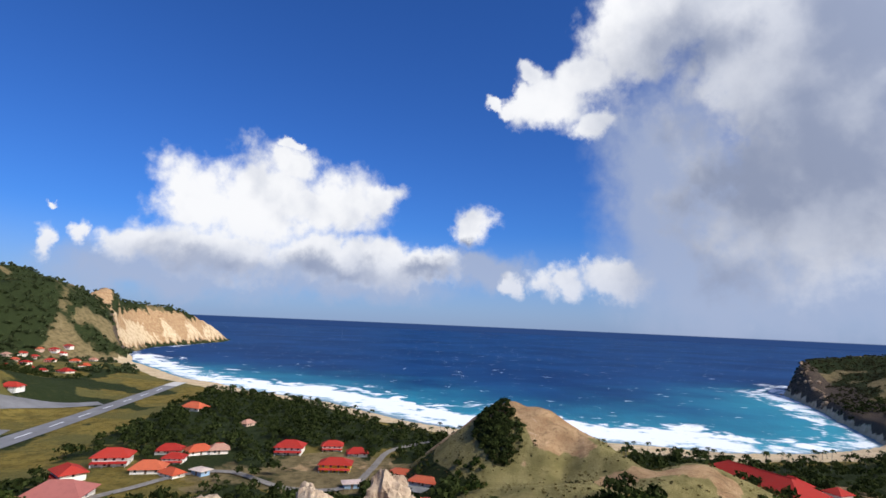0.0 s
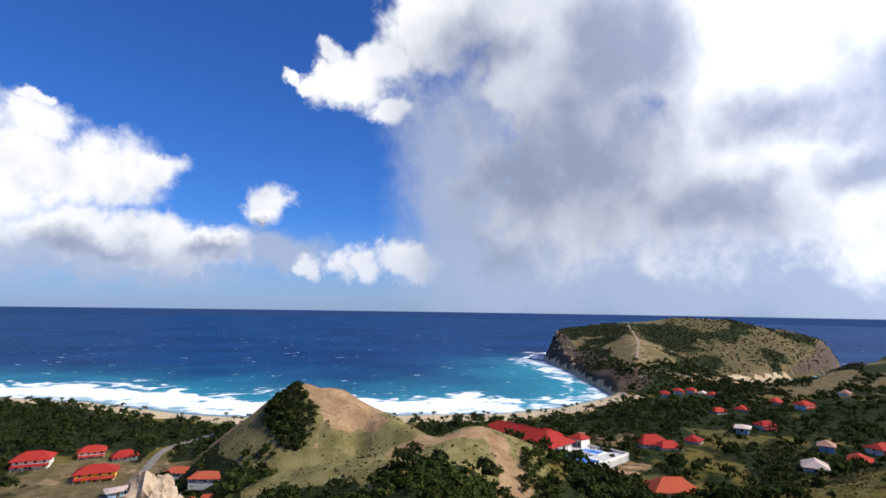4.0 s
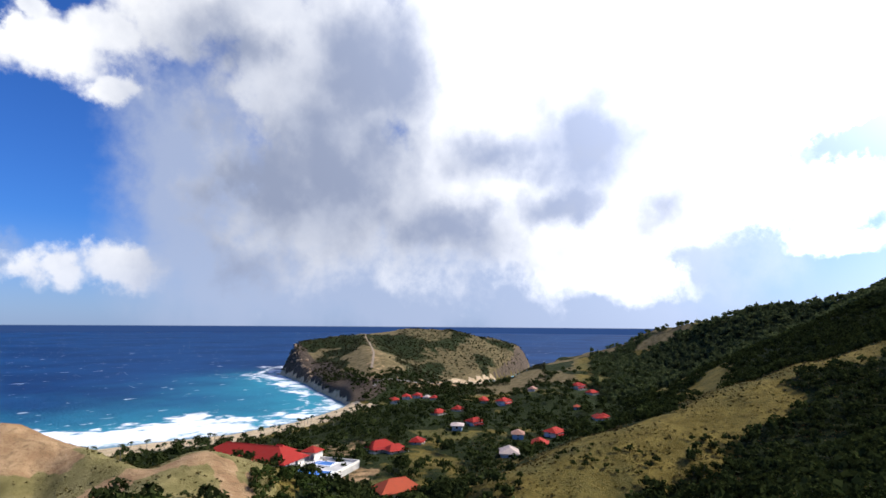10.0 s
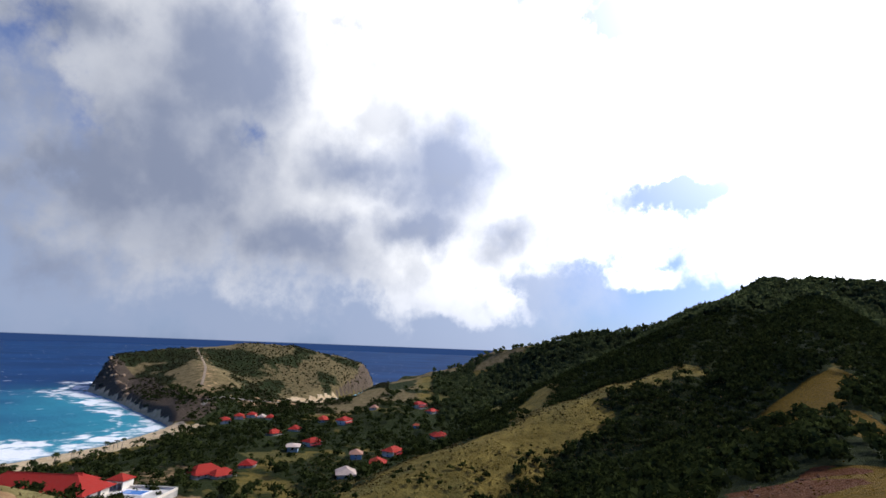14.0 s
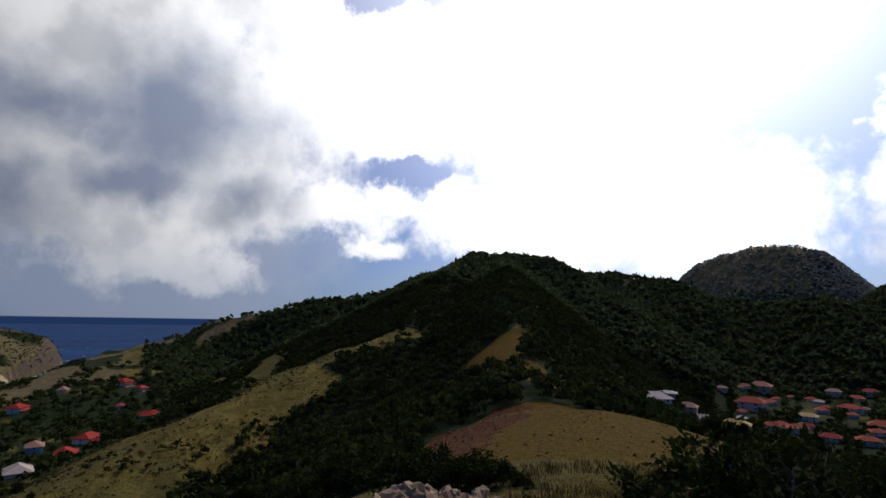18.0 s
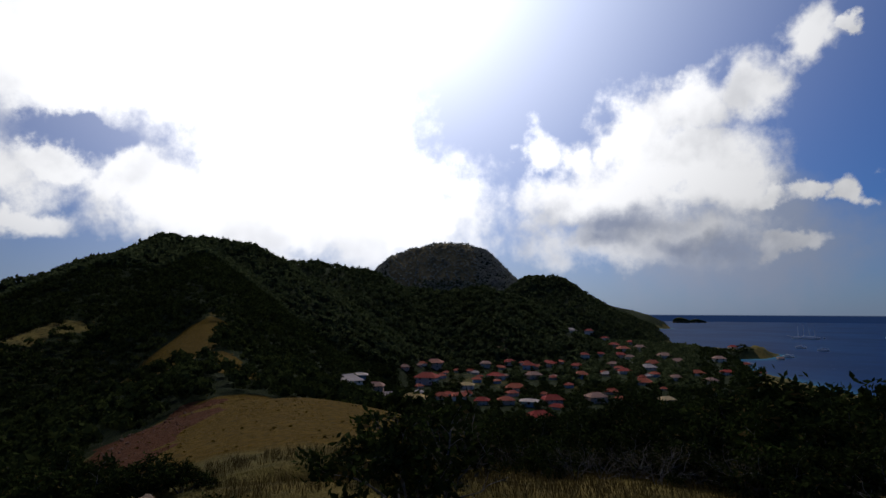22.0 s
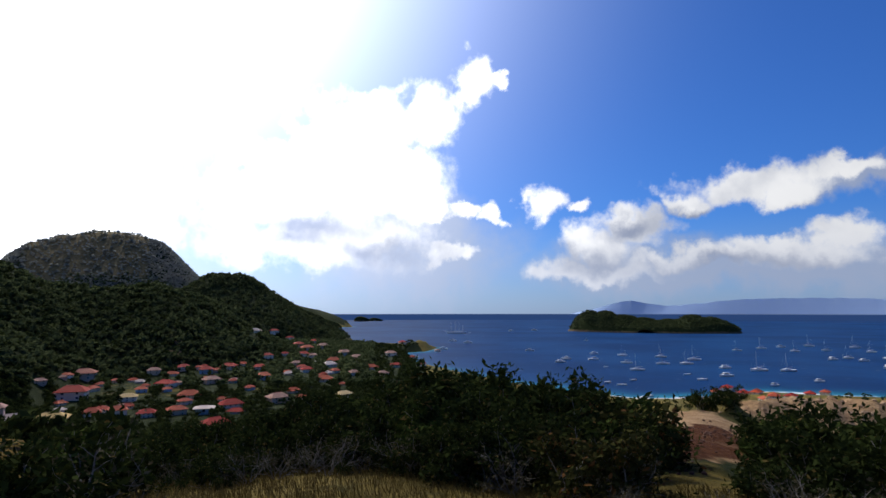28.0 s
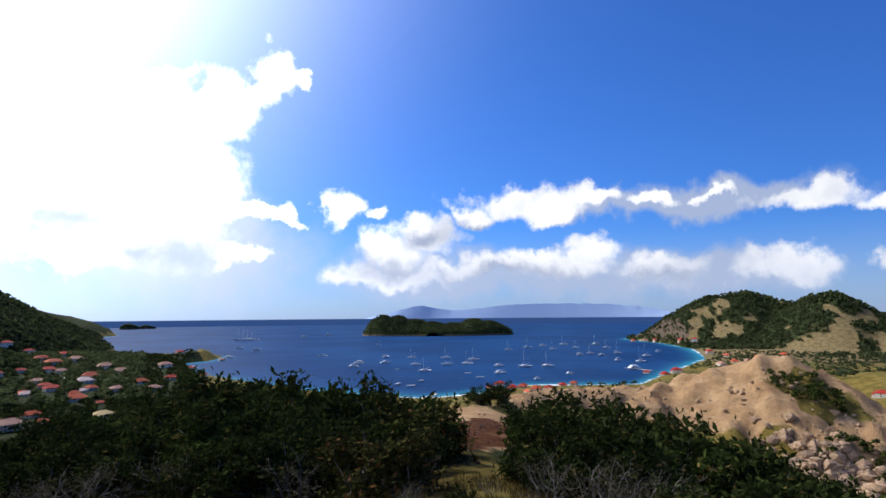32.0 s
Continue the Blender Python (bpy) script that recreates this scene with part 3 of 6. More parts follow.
def sea_material():
    m, n = material("sea")
    p = place(n)
    flat = n.vec("MULTIPLY", p, (1, 1, 0))
    shoal, surf, wind = n.attr("shoal"), n.attr("surf"), n.attr("wind")
    broad = n.noise(flat, 0.004, 4, 0.6)
    c = n.mix(n.step(broad, 0.35, 0.65), (0.004, 0.032, 0.108), (0.008, 0.052, 0.152))
    c = n.mix(n.step(n.math("ADD", shoal, n.math("MULTIPLY", n.math("SUBTRACT", n.noise(flat, 0.012, 4), 0.5), 0.5)), 0.12, 0.95), c, (0.03, 0.25, 0.33))
    c = n.mix(n.step(shoal, 0.86, 1.0), c, (0.22, 0.27, 0.29))
    # breaking water near the windward beaches, and white horses further out
    streak = n.noise(n.vec("MULTIPLY", p, (1, 1, 0)), 0.035, 5, 0.62, 0.6)
    lace = n.noise(flat, 0.25, 5, 0.7)
    off = n.attr("offshore")
    band = n.math("SINE", n.math("ADD", n.math("MULTIPLY", off, 0.16), n.math("MULTIPLY", n.noise(flat, 0.02, 4, 0.6), 26.0)))
    surf = n.math("ADD", surf, n.math("MULTIPLY", n.math("MULTIPLY", band, 0.20), n.step(off, 8.0, 30.0)))
    foam = n.step(n.math("ADD", surf, n.math("ADD", n.math("MULTIPLY", n.math("SUBTRACT", streak, 0.5), 1.25), n.math("MULTIPLY", n.math("SUBTRACT", lace, 0.5), 0.5))), 0.44, 0.72)
    caps = n.put("ShaderNodeTexNoise", n.vec("MULTIPLY", p, (0.045, 0.09, 0)), dims="2D")
    caps.inputs["Scale"].default_value, caps.inputs["Detail"].default_value, caps.inputs["Roughness"].default_value = 1.0, 5.0, 0.62
    horse = n.math("MULTIPLY", n.math("MULTIPLY", n.step(caps.outputs[0], 0.675, 0.72), n.step(n.noise(flat, 0.02, 3), 0.42, 0.6)), wind)
    white = n.math("MAXIMUM", foam, horse)
    c = n.mix(white, c, (0.78, 0.80, 0.80))
    waves = n.math("ADD", n.noise(flat, 0.05, 4, 0.6), n.math("MULTIPLY", n.noise(flat, 0.4, 4, 0.65), 0.3))
    relief = n.put("ShaderNodeBump")
    relief.inputs["Strength"].default_value, relief.inputs["Distance"].default_value = 0.8, 2.2
    n.plug(relief.inputs["Height"], waves)
    body = n.put("ShaderNodeBsdfDiffuse", c)
    n.links.new(relief.outputs[0], body.inputs["Normal"])
    gleam = n.put("ShaderNodeBsdfGlossy")
    gleam.inputs["Roughness"].default_value = 0.28
    n.links.new(relief.outputs[0], gleam.inputs["Normal"])
    both = n.put("ShaderNodeMixShader", n.math("MULTIPLY", n.math("SUBTRACT", 1.0, white), 0.06), body.outputs[0], gleam.outputs[0])
    n.out(both.outputs[0])
    return m


LAND, SEA = land_material(), sea_material()

# ---- the land: one sheet, fine round the hilltop and coarser far off ----
def ring_grid(radii, steps):
    a = plan_az(np.arange(steps) * (360.0 / steps))
    A, D = np.meshgrid(a, radii)
    x, y = xy(A, D)
    i = np.arange(len(radii) - 1)[:, None] * steps
    j = np.arange(steps)[None, :]
    k = (j + 1) % steps
    quads = np.stack([i + j, i + k, i + steps + k, i + steps + j], -1).reshape(-1, 4)
    return x, y, quads, a


def masks(x, y, z, steep):
    az, d = polar(x, y)
    sd = shore_distance(x, y)
    g = fbm(x, y, 120, 4)
    h = fbm(x, y, 35, 4)
    top = np.maximum
    wood = np.zeros_like(x)
    # southern ridge and everything behind it
    south = soft_step(near_az(az, 142), -46, -36) * soft_step(near_az(az, 142), 56, 48) * soft_step(d, 195, 260)
    wood = top(wood, south * soft_step(z + 12 * h, 15, 32))
    wood = top(wood, belt(x, y, [(97, 560), (104, 520), (112, 480), (120, 420)], 110, 0.3))
    wood = top(wood, soft_step(d, 900, 1000) * soft_step(near_az(az, 172), -40, -30) * soft_step(near_az(az, 172), 26, 20) * soft_step(z, 6, 20))
    wood = top(wood, belt(x, y, [(122, 130), (112, 160), (104, 180), (118, 230), (127, 250)], 38))
    wood = top(wood, belt(x, y, [(147, 110), (143, 190), (140, 280)], 34))
    wood = top(wood, belt(x, y, [(93, 186), (99, 205), (105, 228), (113, 262)], 30, 0.4))
    wood = wood * (1 - belt(x, y, [(76, 176), (84, 192)], 24, 0.5))
    wood = wood * (1 - belt(x, y, [(84, 196), (95, 222), (104, 253), (110, 275)], 10, 0.5))
    wood = wood * (1 - belt(x, y, [(74, 158), (82, 170), (90, 188), (97, 210), (102, 236)], 22, 0.4))
    wood = wood * (1 - belt(x, y, [(112, 282), (117, 298)], 11, 0.4) * 0.9)
    wood = top(wood, belt(x, y, [(104, 60), (112, 80), (119, 110), (124, 140)], 20, 0.5))
    wood = wood * (1 - belt(x, y, [(136, 132), (133.5, 162)], 6, 0.8))
    wood = wood * (1 - belt(x, y, [(76, 880), (82, 785), (88, 745), (90, 735)], 62, 0.5))
    wood = wood * (1 - belt(x, y, [(158, 40), (146, 60), (137, 88), (132, 70)], 22, 0.2))
    dome = soft_step(near_az(az, 162), -9, -6) * soft_step(near_az(az, 162), 7, 5) * (d > 1290)
    wood = wood * (1 - 0.66 * dome)
    # the plain behind the beach
    plain = (z < 22) * soft_step(sd, 36, 52) * (d > 125)
    east = plain * soft_step(near_az(az, 330), -30, -20) * soft_step(near_az(az, 330), 140, 120)
    wood = top(wood, east * soft_step(g + 0.5 * h, -0.6, 0.15) * 0.9)
    wood = top(wood, blob(x, y, 338, 320, 130, 70) * plain)
    wood = top(wood, blob(x, y, 58, 350, 110, 55) * plain)
    wood = wood * (1 - belt(x, y, [(322, 215), (328, 228), (333.4, 229), (340, 206), (348, 203), (351.1, 227), (353.6, 262), (358.7, 286)], 7, 0.2))
    wood = wood * (1 - 0.85 * blob(x, y, 349, 222, 42, 22, 0.5)) * (1 - 0.9 * blob(x, y, 53, 222, 18, 16, 0.6)) * (1 - 0.8 * blob(x, y, 66, 300, 30, 18, 0.8))
    across, along = runway_side(x, y)
    field = soft_step(np.abs(across + 22), 74, 64) * soft_step(along, 70, 90) * soft_step(along, 545, 530)
    wood = wood * (1 - field)
    # northern hill, headland, fort hill
    wood = top(wood, blob(x, y, 309, 880, 85, 110))
    wood = top(wood, 0.80 * belt(x, y, [(46, 740), (50, 745), (52.5, 735)], 40) * soft_step(z, 22, 32))
    wood = top(wood, 0.72 * belt(x, y, [(56.5, 690), (59, 700)], 45, 0.6))
    wood = top(wood, 0.42 * belt(x, y, [(62, 660), (66, 720), (71, 820)], 75, 0.6))
    wood = top(wood, 0.44 * belt(x, y, [(61, 780), (66, 810), (71, 850)], 40, 0.6))
    wood = top(wood, 0.95 * soft_step(near_az(az, 272), -16, -12) * soft_step(d, 980, 1100) * soft_step(h, -0.65, -0.15))
    wood = top(wood, blob(x, y, 290, 230, 42, 45))
    wood = top(wood, blob(x, y, 7.5, 188, 8, 10, 0.5))
    wood = top(wood, blob(x, y, 30, 120, 22, 26, 0.5))
    wood = top(wood, blob(x, y, 8, 128, 22, 15, 0.5))
    wood = top(wood, soft_step(near_az(az, 205), -48, -38) * soft_step(near_az(az, 205), 22, 14) * soft_step(d, 26, 40) * (d < 330) * (1 - blob(x, y, 151, 56, 22, 26, 0.25)))
    wood = top(wood, blob(x, y, 257, 62, 32, 22))
    village = (z < 45) * soft_step(near_az(az, 175), -26, -18) * soft_step(near_az(az, 175), 32, 24) * soft_step(d, 300, 330) * soft_step(d, 1000, 850)
    wood = np.where(village > 0.5, np.clip(0.95 + 0.3 * g + 0.4 * h, 0.3, 1.0), wood)
    wood = top(wood, 0.7 * soft_step(near_az(az, 282), -5, 0) * soft_step(d, 190, 230) * soft_step(h, -0.2, 0.3))
    heath = soft_step(near_az(az, 325), -7.6, -6.6) * soft_step(near_az(az, 325), 8, 6) * soft_step(d, 950, 1000) * soft_step(z + 22 * h + 0.9 * near_az(az, 325), 58, 72)
    wood = top(wood, 0.42 * heath)
    soil = blob(x, y, 15, 191, 22, 15, 0.5)
    soil = top(soil, belt(x, y, [(0, 225), (4, 212), (8, 202)], 9))
    soil = top(soil, belt(x, y, [(22, 158), (28, 164), (33, 168)], 5, 0.6))
    soil = top(soil, belt(x, y, [(36, 165), (40, 130), (42, 100)], 7, 0.7))
    soil = top(soil, belt(x, y, [(246, 130), (258, 155), (266, 160), (276, 158), (286, 150)], 21, 0.35) * (1 - blob(x, y, 279, 152, 12, 9)))
    soil = top(soil, blob(x, y, 238, 72, 9, 26) * 0.9)
    soil = top(soil, belt(x, y, [(317.5, 1000), (319.5, 1030), (323, 1130), (327, 1240), (331, 1350)], 62, 0.6) * soft_step(z, 3, 9))
    soil = soil * (1 - 0.75 * heath)
    soil = top(soil, 0.40 * belt(x, y, [(53.3, 760), (54.5, 640), (55, 500)], 14, 0.6))
    soil = top(soil, 0.5 * belt(x, y, [(66, 570), (70, 600), (60, 520)], 18, 0.8))
    soil = top(soil, blob(x, y, 50, 275, 36, 16, 0.8) * 0.45)
    soil = top(soil, blob(x, y, 53, 222, 18, 13, 0.8) * 0.55)
    soil = top(soil, blob(x, y, 346, 232, 26, 9, 0.9) * 0.45)
    soil = top(soil, blob(x, y, 171, 560, 10, 60, 0.4) * 0.36)
    red = belt(x, y, [(129.5, 100), (126, 88), (122, 70), (118, 56)], 10, 0.9)
    red = red * soft_step(fbm(x, y, 8, 3), -0.9, -0.4)
    red = top(red, blob(x, y, 238, 60, 6, 14) * 0.7)
    sand = soft_step(sd, 40, 30) * (sd > -40) * (d < 900) * (near_az(az, 330) > -12) * (near_az(az, 330) < 100) * (z < 5)
    sand = top(sand, soft_step(sd, 14, 8) * (sd > -30) * (near_az(az, 232) > -8) * (near_az(az, 232) < 14))
    sand = top(sand, soft_step(sd, 7, 3) * (sd > -20) * (az > 65) * (az < 71.5) * (d < 660))
    crag = belt(x, y, [(317.5, 1000), (319.5, 1030), (323, 1130), (327, 1240), (331, 1350)], 62, 0.5) * soft_step(z, 3, 9)
    sand = top(sand, 0.62 * crag * soft_step(fbm(x, y, 45, 4) + 0.02 * (45 - z), -0.35, 0.25) * (1 - heath))
    rock = soft_step(steep, 0.75, 1.3) * soft_step(sd, 60, 20)
    rock = top(rock, belt(x, y, [(52, 470), (49.5, 515), (46, 615), (43, 735)], 26, 0.5) * soft_step(z, 1, 4))
    dry = soft_step(near_az(az, 59), -20, -17) * soft_step(near_az(az, 59), 26, 20) * soft_step(d, 440, 500) * (z > 3)
    dry = top(dry, belt(x, y, [(76, 880), (82, 785), (88, 745), (91, 730)], 75, 0.3))
    dry = top(dry, 0.8 * blob(x, y, 347, 222, 60, 32, 0.5))
    dry = top(dry, dome)
    dry = top(dry, soft_step(near_az(az, 272), -18, -14) * soft_step(near_az(az, 272), 40, 36) * soft_step(d, 700, 900))
    dry = top(dry, soft_step(near_az(az, 318), -20, -16) * soft_step(near_az(az, 318), 22, 19) * soft_step(d, 650, 800))
    return wood, soil, red, sand, rock, dry


radii = np.concatenate([[0.0], 1.2 * np.cumprod(np.full(118, 1.03)), 1.2 * 1.03 ** 118 * np.cumprod(np.full(268, 1.0163))])
gx, gy, quads, bearings = ring_grid(radii, 1000)
gz = height(gx, gy)
dzr = np.gradient(gz, radii, axis=0)
gap_az = np.radians((np.roll(bearings, -1) - np.roll(bearings, 1) + 180) % 360 - 180)
dza = (np.roll(gz, -1, 1) - np.roll(gz, 1, 1)) / np.maximum(radii[:, None] * np.abs(gap_az)[None, :], 0.01)
steep = np.hypot(dzr, dza)
wood, soil, red, sand, rock, dry = masks(gx, gy, gz, steep)
land_mesh = mesh_from("ground", np.stack([*lay(gx, gy), gz], -1).reshape(-1, 3), quads[:, ::-1], LAND, True)
for key, val in (("scrub", wood), ("soil", soil), ("red", red), ("sand", sand), ("rock", rock), ("dry", dry)):
    give(land_mesh, key, val)
az, dist = polar(gx, gy)
give(land_mesh, "straw", soft_step(near_az(az, 142), -24, -14) * soft_step(near_az(az, 142), 26, 18) * soft_step(dist, 24, 46) * soft_step(dist, 230, 200))
give(land_mesh, "pasture", soft_step(near_az(az, 14), -26, -18) * soft_step(near_az(az, 14), 32, 24) * soft_step(dist, 70, 90) * soft_step(dist, 240, 215))
ground = tagged(new("ground", land_mesh), "dry grassy island ground with scrub, bare earth and cliffs", "ground", kind="structure")

# ---- the sea ----
radii = np.concatenate([[60.0], 60 * np.cumprod(np.full(220, 1.0203))])
radii = radii[radii < 4880 / REACH]
sx, sy, quads, bearings = ring_grid(radii, 900)
sd = shore_distance(sx, sy)
az, dist = polar(sx, sy)
east = ((near_az(az, 20) > -75) & (near_az(az, 20) < 60)).astype(float)
wave = fbm(sx, sy, 45, 3)
bay = ((near_az(az, 20) > -62) & (near_az(az, 20) < 26)) * soft_step(dist, 1000, 850)
reach = 18 + 60 * bay * (0.2 + 0.8 * soft_step(near_az(az, 20), 22, 12)) * (0.55 + 0.45 * soft_step(near_az(az, 20), -58, -30)) + 12 * fbm(sx, sy, 160, 2)
surf = east * np.clip(1.30 + sd / (reach * 1.2) + 0.22 * wave, 0, 1) * soft_step(sd, 4, -4)
surf = surf * (0.62 + 0.38 * soft_step(-sd, 10, 30))
surf = np.maximum(surf, east * bay * 0.62 * soft_step(np.abs(sd + 92 + 26 * fbm(sx, sy, 90, 2)), 14, 3) * soft_step(near_az(az, 20), 12, 4) * soft_step(wave, -0.1, 0.5))
surf = np.maximum(surf, 0.62 * soft_step(-sd, 10, 3) * (1 - east) * 0.9)
shoal = np.exp(sd / np.where(east > 0, 170, 26)) * np.where(east > 0, 0.95 * soft_step(dist, 1000, 600), 0.8)
sea_mesh = mesh_from("sea", np.stack([*lay(sx, sy), 0 * sx], -1).reshape(-1, 3), quads[:, ::-1], SEA, True)
for key, val in (("surf", surf), ("shoal", np.clip(shoal, 0, 1)), ("wind", np.where(east > 0, 1.0, 0.12)), ("offshore", -sd)):
    give(sea_mesh, key, val)
tagged(new("water", sea_mesh), "deep blue wind-ruffled sea with white surf along the beach", "sea", kind="structure")

# ---- materials of the things ----
def shade_by_object(n, a, b, c=None):
    r = n.put("ShaderNodeObjectInfo").outputs["Random"]
    col = n.mix(r, a, b)
    if c:
        col = n.mix(n.step(r, 0.62, 0.7), col, c)
    return col


def roof_material(name, a, b, c=None, grain=0.25):
    m, n = material(name)
    p = n.put("ShaderNodeTexCoord").outputs["Object"]
    col = shade_by_object(n, a, b, c)
    stain = n.noise(p, 0.7, 5, 0.65)
    col = n.mix(n.math("MULTIPLY", n.step(stain, 0.45, 0.75), grain), col, (0.16, 0.07, 0.05))
    wave = n.put("ShaderNodeTexWave", p)
    wave.inputs["Scale"].default_value = 2.2
    finish(n, col, 0.75, wave.outputs["Fac"], 0.5, 0.05, Specular_IOR_Level=0.08)
    return m


def plain(name, a, b, rough=0.7, size=1.5, bump=0.3, metal=0.0):
    m, n = material(name)
    p = n.put("ShaderNodeTexCoord").outputs["Object"]
    f = n.noise(p, size, 5, 0.65)
    finish(n, n.mix(n.step(f, 0.3, 0.7), a, b), rough, n.noise(p, size * 6, 4, 0.6), bump, 0.03, metal)
    return m


def wall_material(name, a, b, c=None):
    m, n = material(name)
    p = n.put("ShaderNodeTexCoord").outputs["Object"]
    col = shade_by_object(n, a, b, c)
    streak = n.noise(n.vec("MULTIPLY", p, (1.0, 1.0, 0.25)), 1.1, 5, 0.7)
    col = n.mix(n.math("MULTIPLY", n.step(streak, 0.5, 0.8), 0.3), col, (0.42, 0.38, 0.32))
    finish(n, col, 0.85, n.noise(p, 9.0, 4), 0.25, 0.02, Specular_IOR_Level=0.15)
    return m


ROOF_RED = roof_material("red_roof", (0.30, 0.020, 0.016), (0.40, 0.040, 0.026))
ROOF_ORANGE = roof_material("orange_roof", (0.46, 0.075, 0.032), (0.50, 0.12, 0.055))
ROOF_MIXED = roof_material("village_roof", (0.36, 0.040, 0.026), (0.55, 0.16, 0.070), (0.42, 0.23, 0.16), 0.35)
ROOF_PINK = roof_material("pink_roof", (0.36, 0.12, 0.10), (0.40, 0.15, 0.12))
ROOF_PALE = roof_material("pale_roof", (0.55, 0.42, 0.35), (0.62, 0.50, 0.42))
ROOF_OCHRE = roof_material("ochre_roof", (0.55, 0.36, 0.12), (0.62, 0.44, 0.20))
WALL_WHITE = wall_material("white_wall", (0.80, 0.73, 0.62), (0.84, 0.78, 0.68))
WALL_MIXED = wall_material("village_wall", (0.82, 0.74, 0.62), (0.76, 0.66, 0.53), (0.66, 0.46, 0.34))
WALL_YELLOW = wall_material("yellow_wall", (0.78, 0.50, 0.04), (0.80, 0.54, 0.07))
WALL_BLUE = wall_material("blue_wall", (0.32, 0.47, 0.62), (0.36, 0.50, 0.62))
GLASS = plain("window_glass", (0.02, 0.03, 0.035), (0.04, 0.05, 0.055), 0.12, 2.0, 0.0)
FRAME = plain("white_frame", (0.70, 0.69, 0.66), (0.78, 0.77, 0.74), 0.5)
TIMBER = plain("weathered_timber", (0.16, 0.12, 0.085), (0.30, 0.24, 0.18), 0.85, 4.0, 0.6)
DOOR = plain("painted_door", (0.10, 0.07, 0.05), (0.16, 0.11, 0.07), 0.6)
HULL = plain("white_hull", (0.76, 0.77, 0.78), (0.82, 0.82, 0.82), 0.25, 0.8, 0.0)
HULL_DARK = plain("dark_hull", (0.02, 0.03, 0.06), (0.04, 0.05, 0.09), 0.3, 0.8, 0.0)
SPAR = plain("pale_spar", (0.62, 0.62, 0.60), (0.72, 0.72, 0.70), 0.35)
CANVAS = plain("blue_canvas", (0.05, 0.10, 0.26), (0.08, 0.14, 0.32), 0.8)
ASPHALT = plain("asphalt", (0.125, 0.12, 0.118), (0.20, 0.195, 0.19), 0.9, 0.06, 0.3)
LANE = plain("worn_lane", (0.15, 0.13, 0.105), (0.25, 0.22, 0.18), 0.92, 0.5, 0.4)
CONCRETE = plain("pale_concrete", (0.45, 0.42, 0.37), (0.58, 0.55, 0.49), 0.9, 0.3, 0.3)
PAINT = plain("white_paint", (0.72, 0.71, 0.68), (0.78, 0.77, 0.75), 0.7)
POOL = plain("pool_water", (0.03, 0.16, 0.50), (0.04, 0.22, 0.58), 0.08, 0.5, 0.2)
STONE = plain("pale_stone", (0.27, 0.175, 0.105), (0.54, 0.41, 0.27), 0.92, 3.2, 1.0)
RED_RUBBLE = plain("red_rubble", (0.07, 0.030, 0.018), (0.16, 0.075, 0.042), 0.95, 2.5, 0.8)
RUBBLE = plain("rubble_stone", (0.21, 0.13, 0.075), (0.43, 0.29, 0.17), 0.92, 2.5, 0.8)
BARK = plain("grey_bark", (0.07, 0.06, 0.05), (0.20, 0.18, 0.155), 0.9, 5.0, 0.6)


def leaf_material(name, dark, light, odd=None, odd_share=0.9, through_leaf=0.18):
    m, n = material(name)
    r = n.put("ShaderNodeNewGeometry").outputs["Random Per Island"]
    col = n.mix(r, dark, light)
    if odd:
        col = n.mix(n.step(r, odd_share, odd_share + 0.02), col, odd)
    where = n.noise(place(n), 0.06, 3)
    col = n.mix(n.math("MULTIPLY", n.step(where, 0.35, 0.7), 0.45), col, (dark[0] * 0.8, dark[1] * 0.75, dark[2] * 0.8))
    d = n.put("ShaderNodeBsdfDiffuse", col)
    t = n.put("ShaderNodeBsdfTranslucent", col)
    mixed = n.put("ShaderNodeMixShader", through_leaf, d.outputs[0], t.outputs[0])
    n.out(mixed.outputs[0])
    return m


LEAF_WOOD = leaf_material("wood_leaves", (0.013, 0.020, 0.006), (0.060, 0.074, 0.022), None, 0.9, 0.24)
# wood leaves for far slopes, lightened to carry distance haze in their colour
LEAF_FAR_HAZED = leaf_material("hazed_far_leaves", (0.034, 0.048, 0.020), (0.110, 0.130, 0.054), None, 0.9, 0.42)
# dry scrub of the domed hill; its pale grey has distance haze mixed in
LEAF_HAZED = leaf_material("hazed_scrub_leaves", (0.24, 0.245, 0.205), (0.32, 0.325, 0.275), None, 0.9, 0.4)
LEAF_BUSH = leaf_material("bush_leaves", (0.016, 0.028, 0.007), (0.066, 0.086, 0.020), (0.18, 0.12, 0.04), 0.95)
LEAF_HEDGE = leaf_material("hedge_leaves", (0.012, 0.019, 0.006), (0.046, 0.058, 0.015), (0.15, 0.105, 0.035), 0.955, 0.10)
LEAF_HEATH = leaf_material("heath_leaves", (0.030, 0.030, 0.013), (0.080, 0.074, 0.036))
LEAF_TUFT = leaf_material("tuft_blades", (0.095, 0.072, 0.024), (0.235, 0.180, 0.070))
LEAF_DRY = leaf_material("dry_leaves", (0.045, 0.042, 0.024), (0.10, 0.085, 0.05))
LEAF_RUST = leaf_material("rusty_leaves", (0.022, 0.026, 0.008), (0.060, 0.054, 0.016), (0.17, 0.08, 0.028), 0.90, 0.08)
LEAF_PALM = leaf_material("palm_leaves", (0.020, 0.032, 0.012), (0.060, 0.075, 0.026))
LEAF_STRAW = leaf_material("straw_blades", (0.050, 0.033, 0.006), (0.118, 0.078, 0.014), None, 0.9, 0.08)
BLADE = leaf_material("grass_blades", (0.055, 0.040, 0.012), (0.15, 0.108, 0.038))


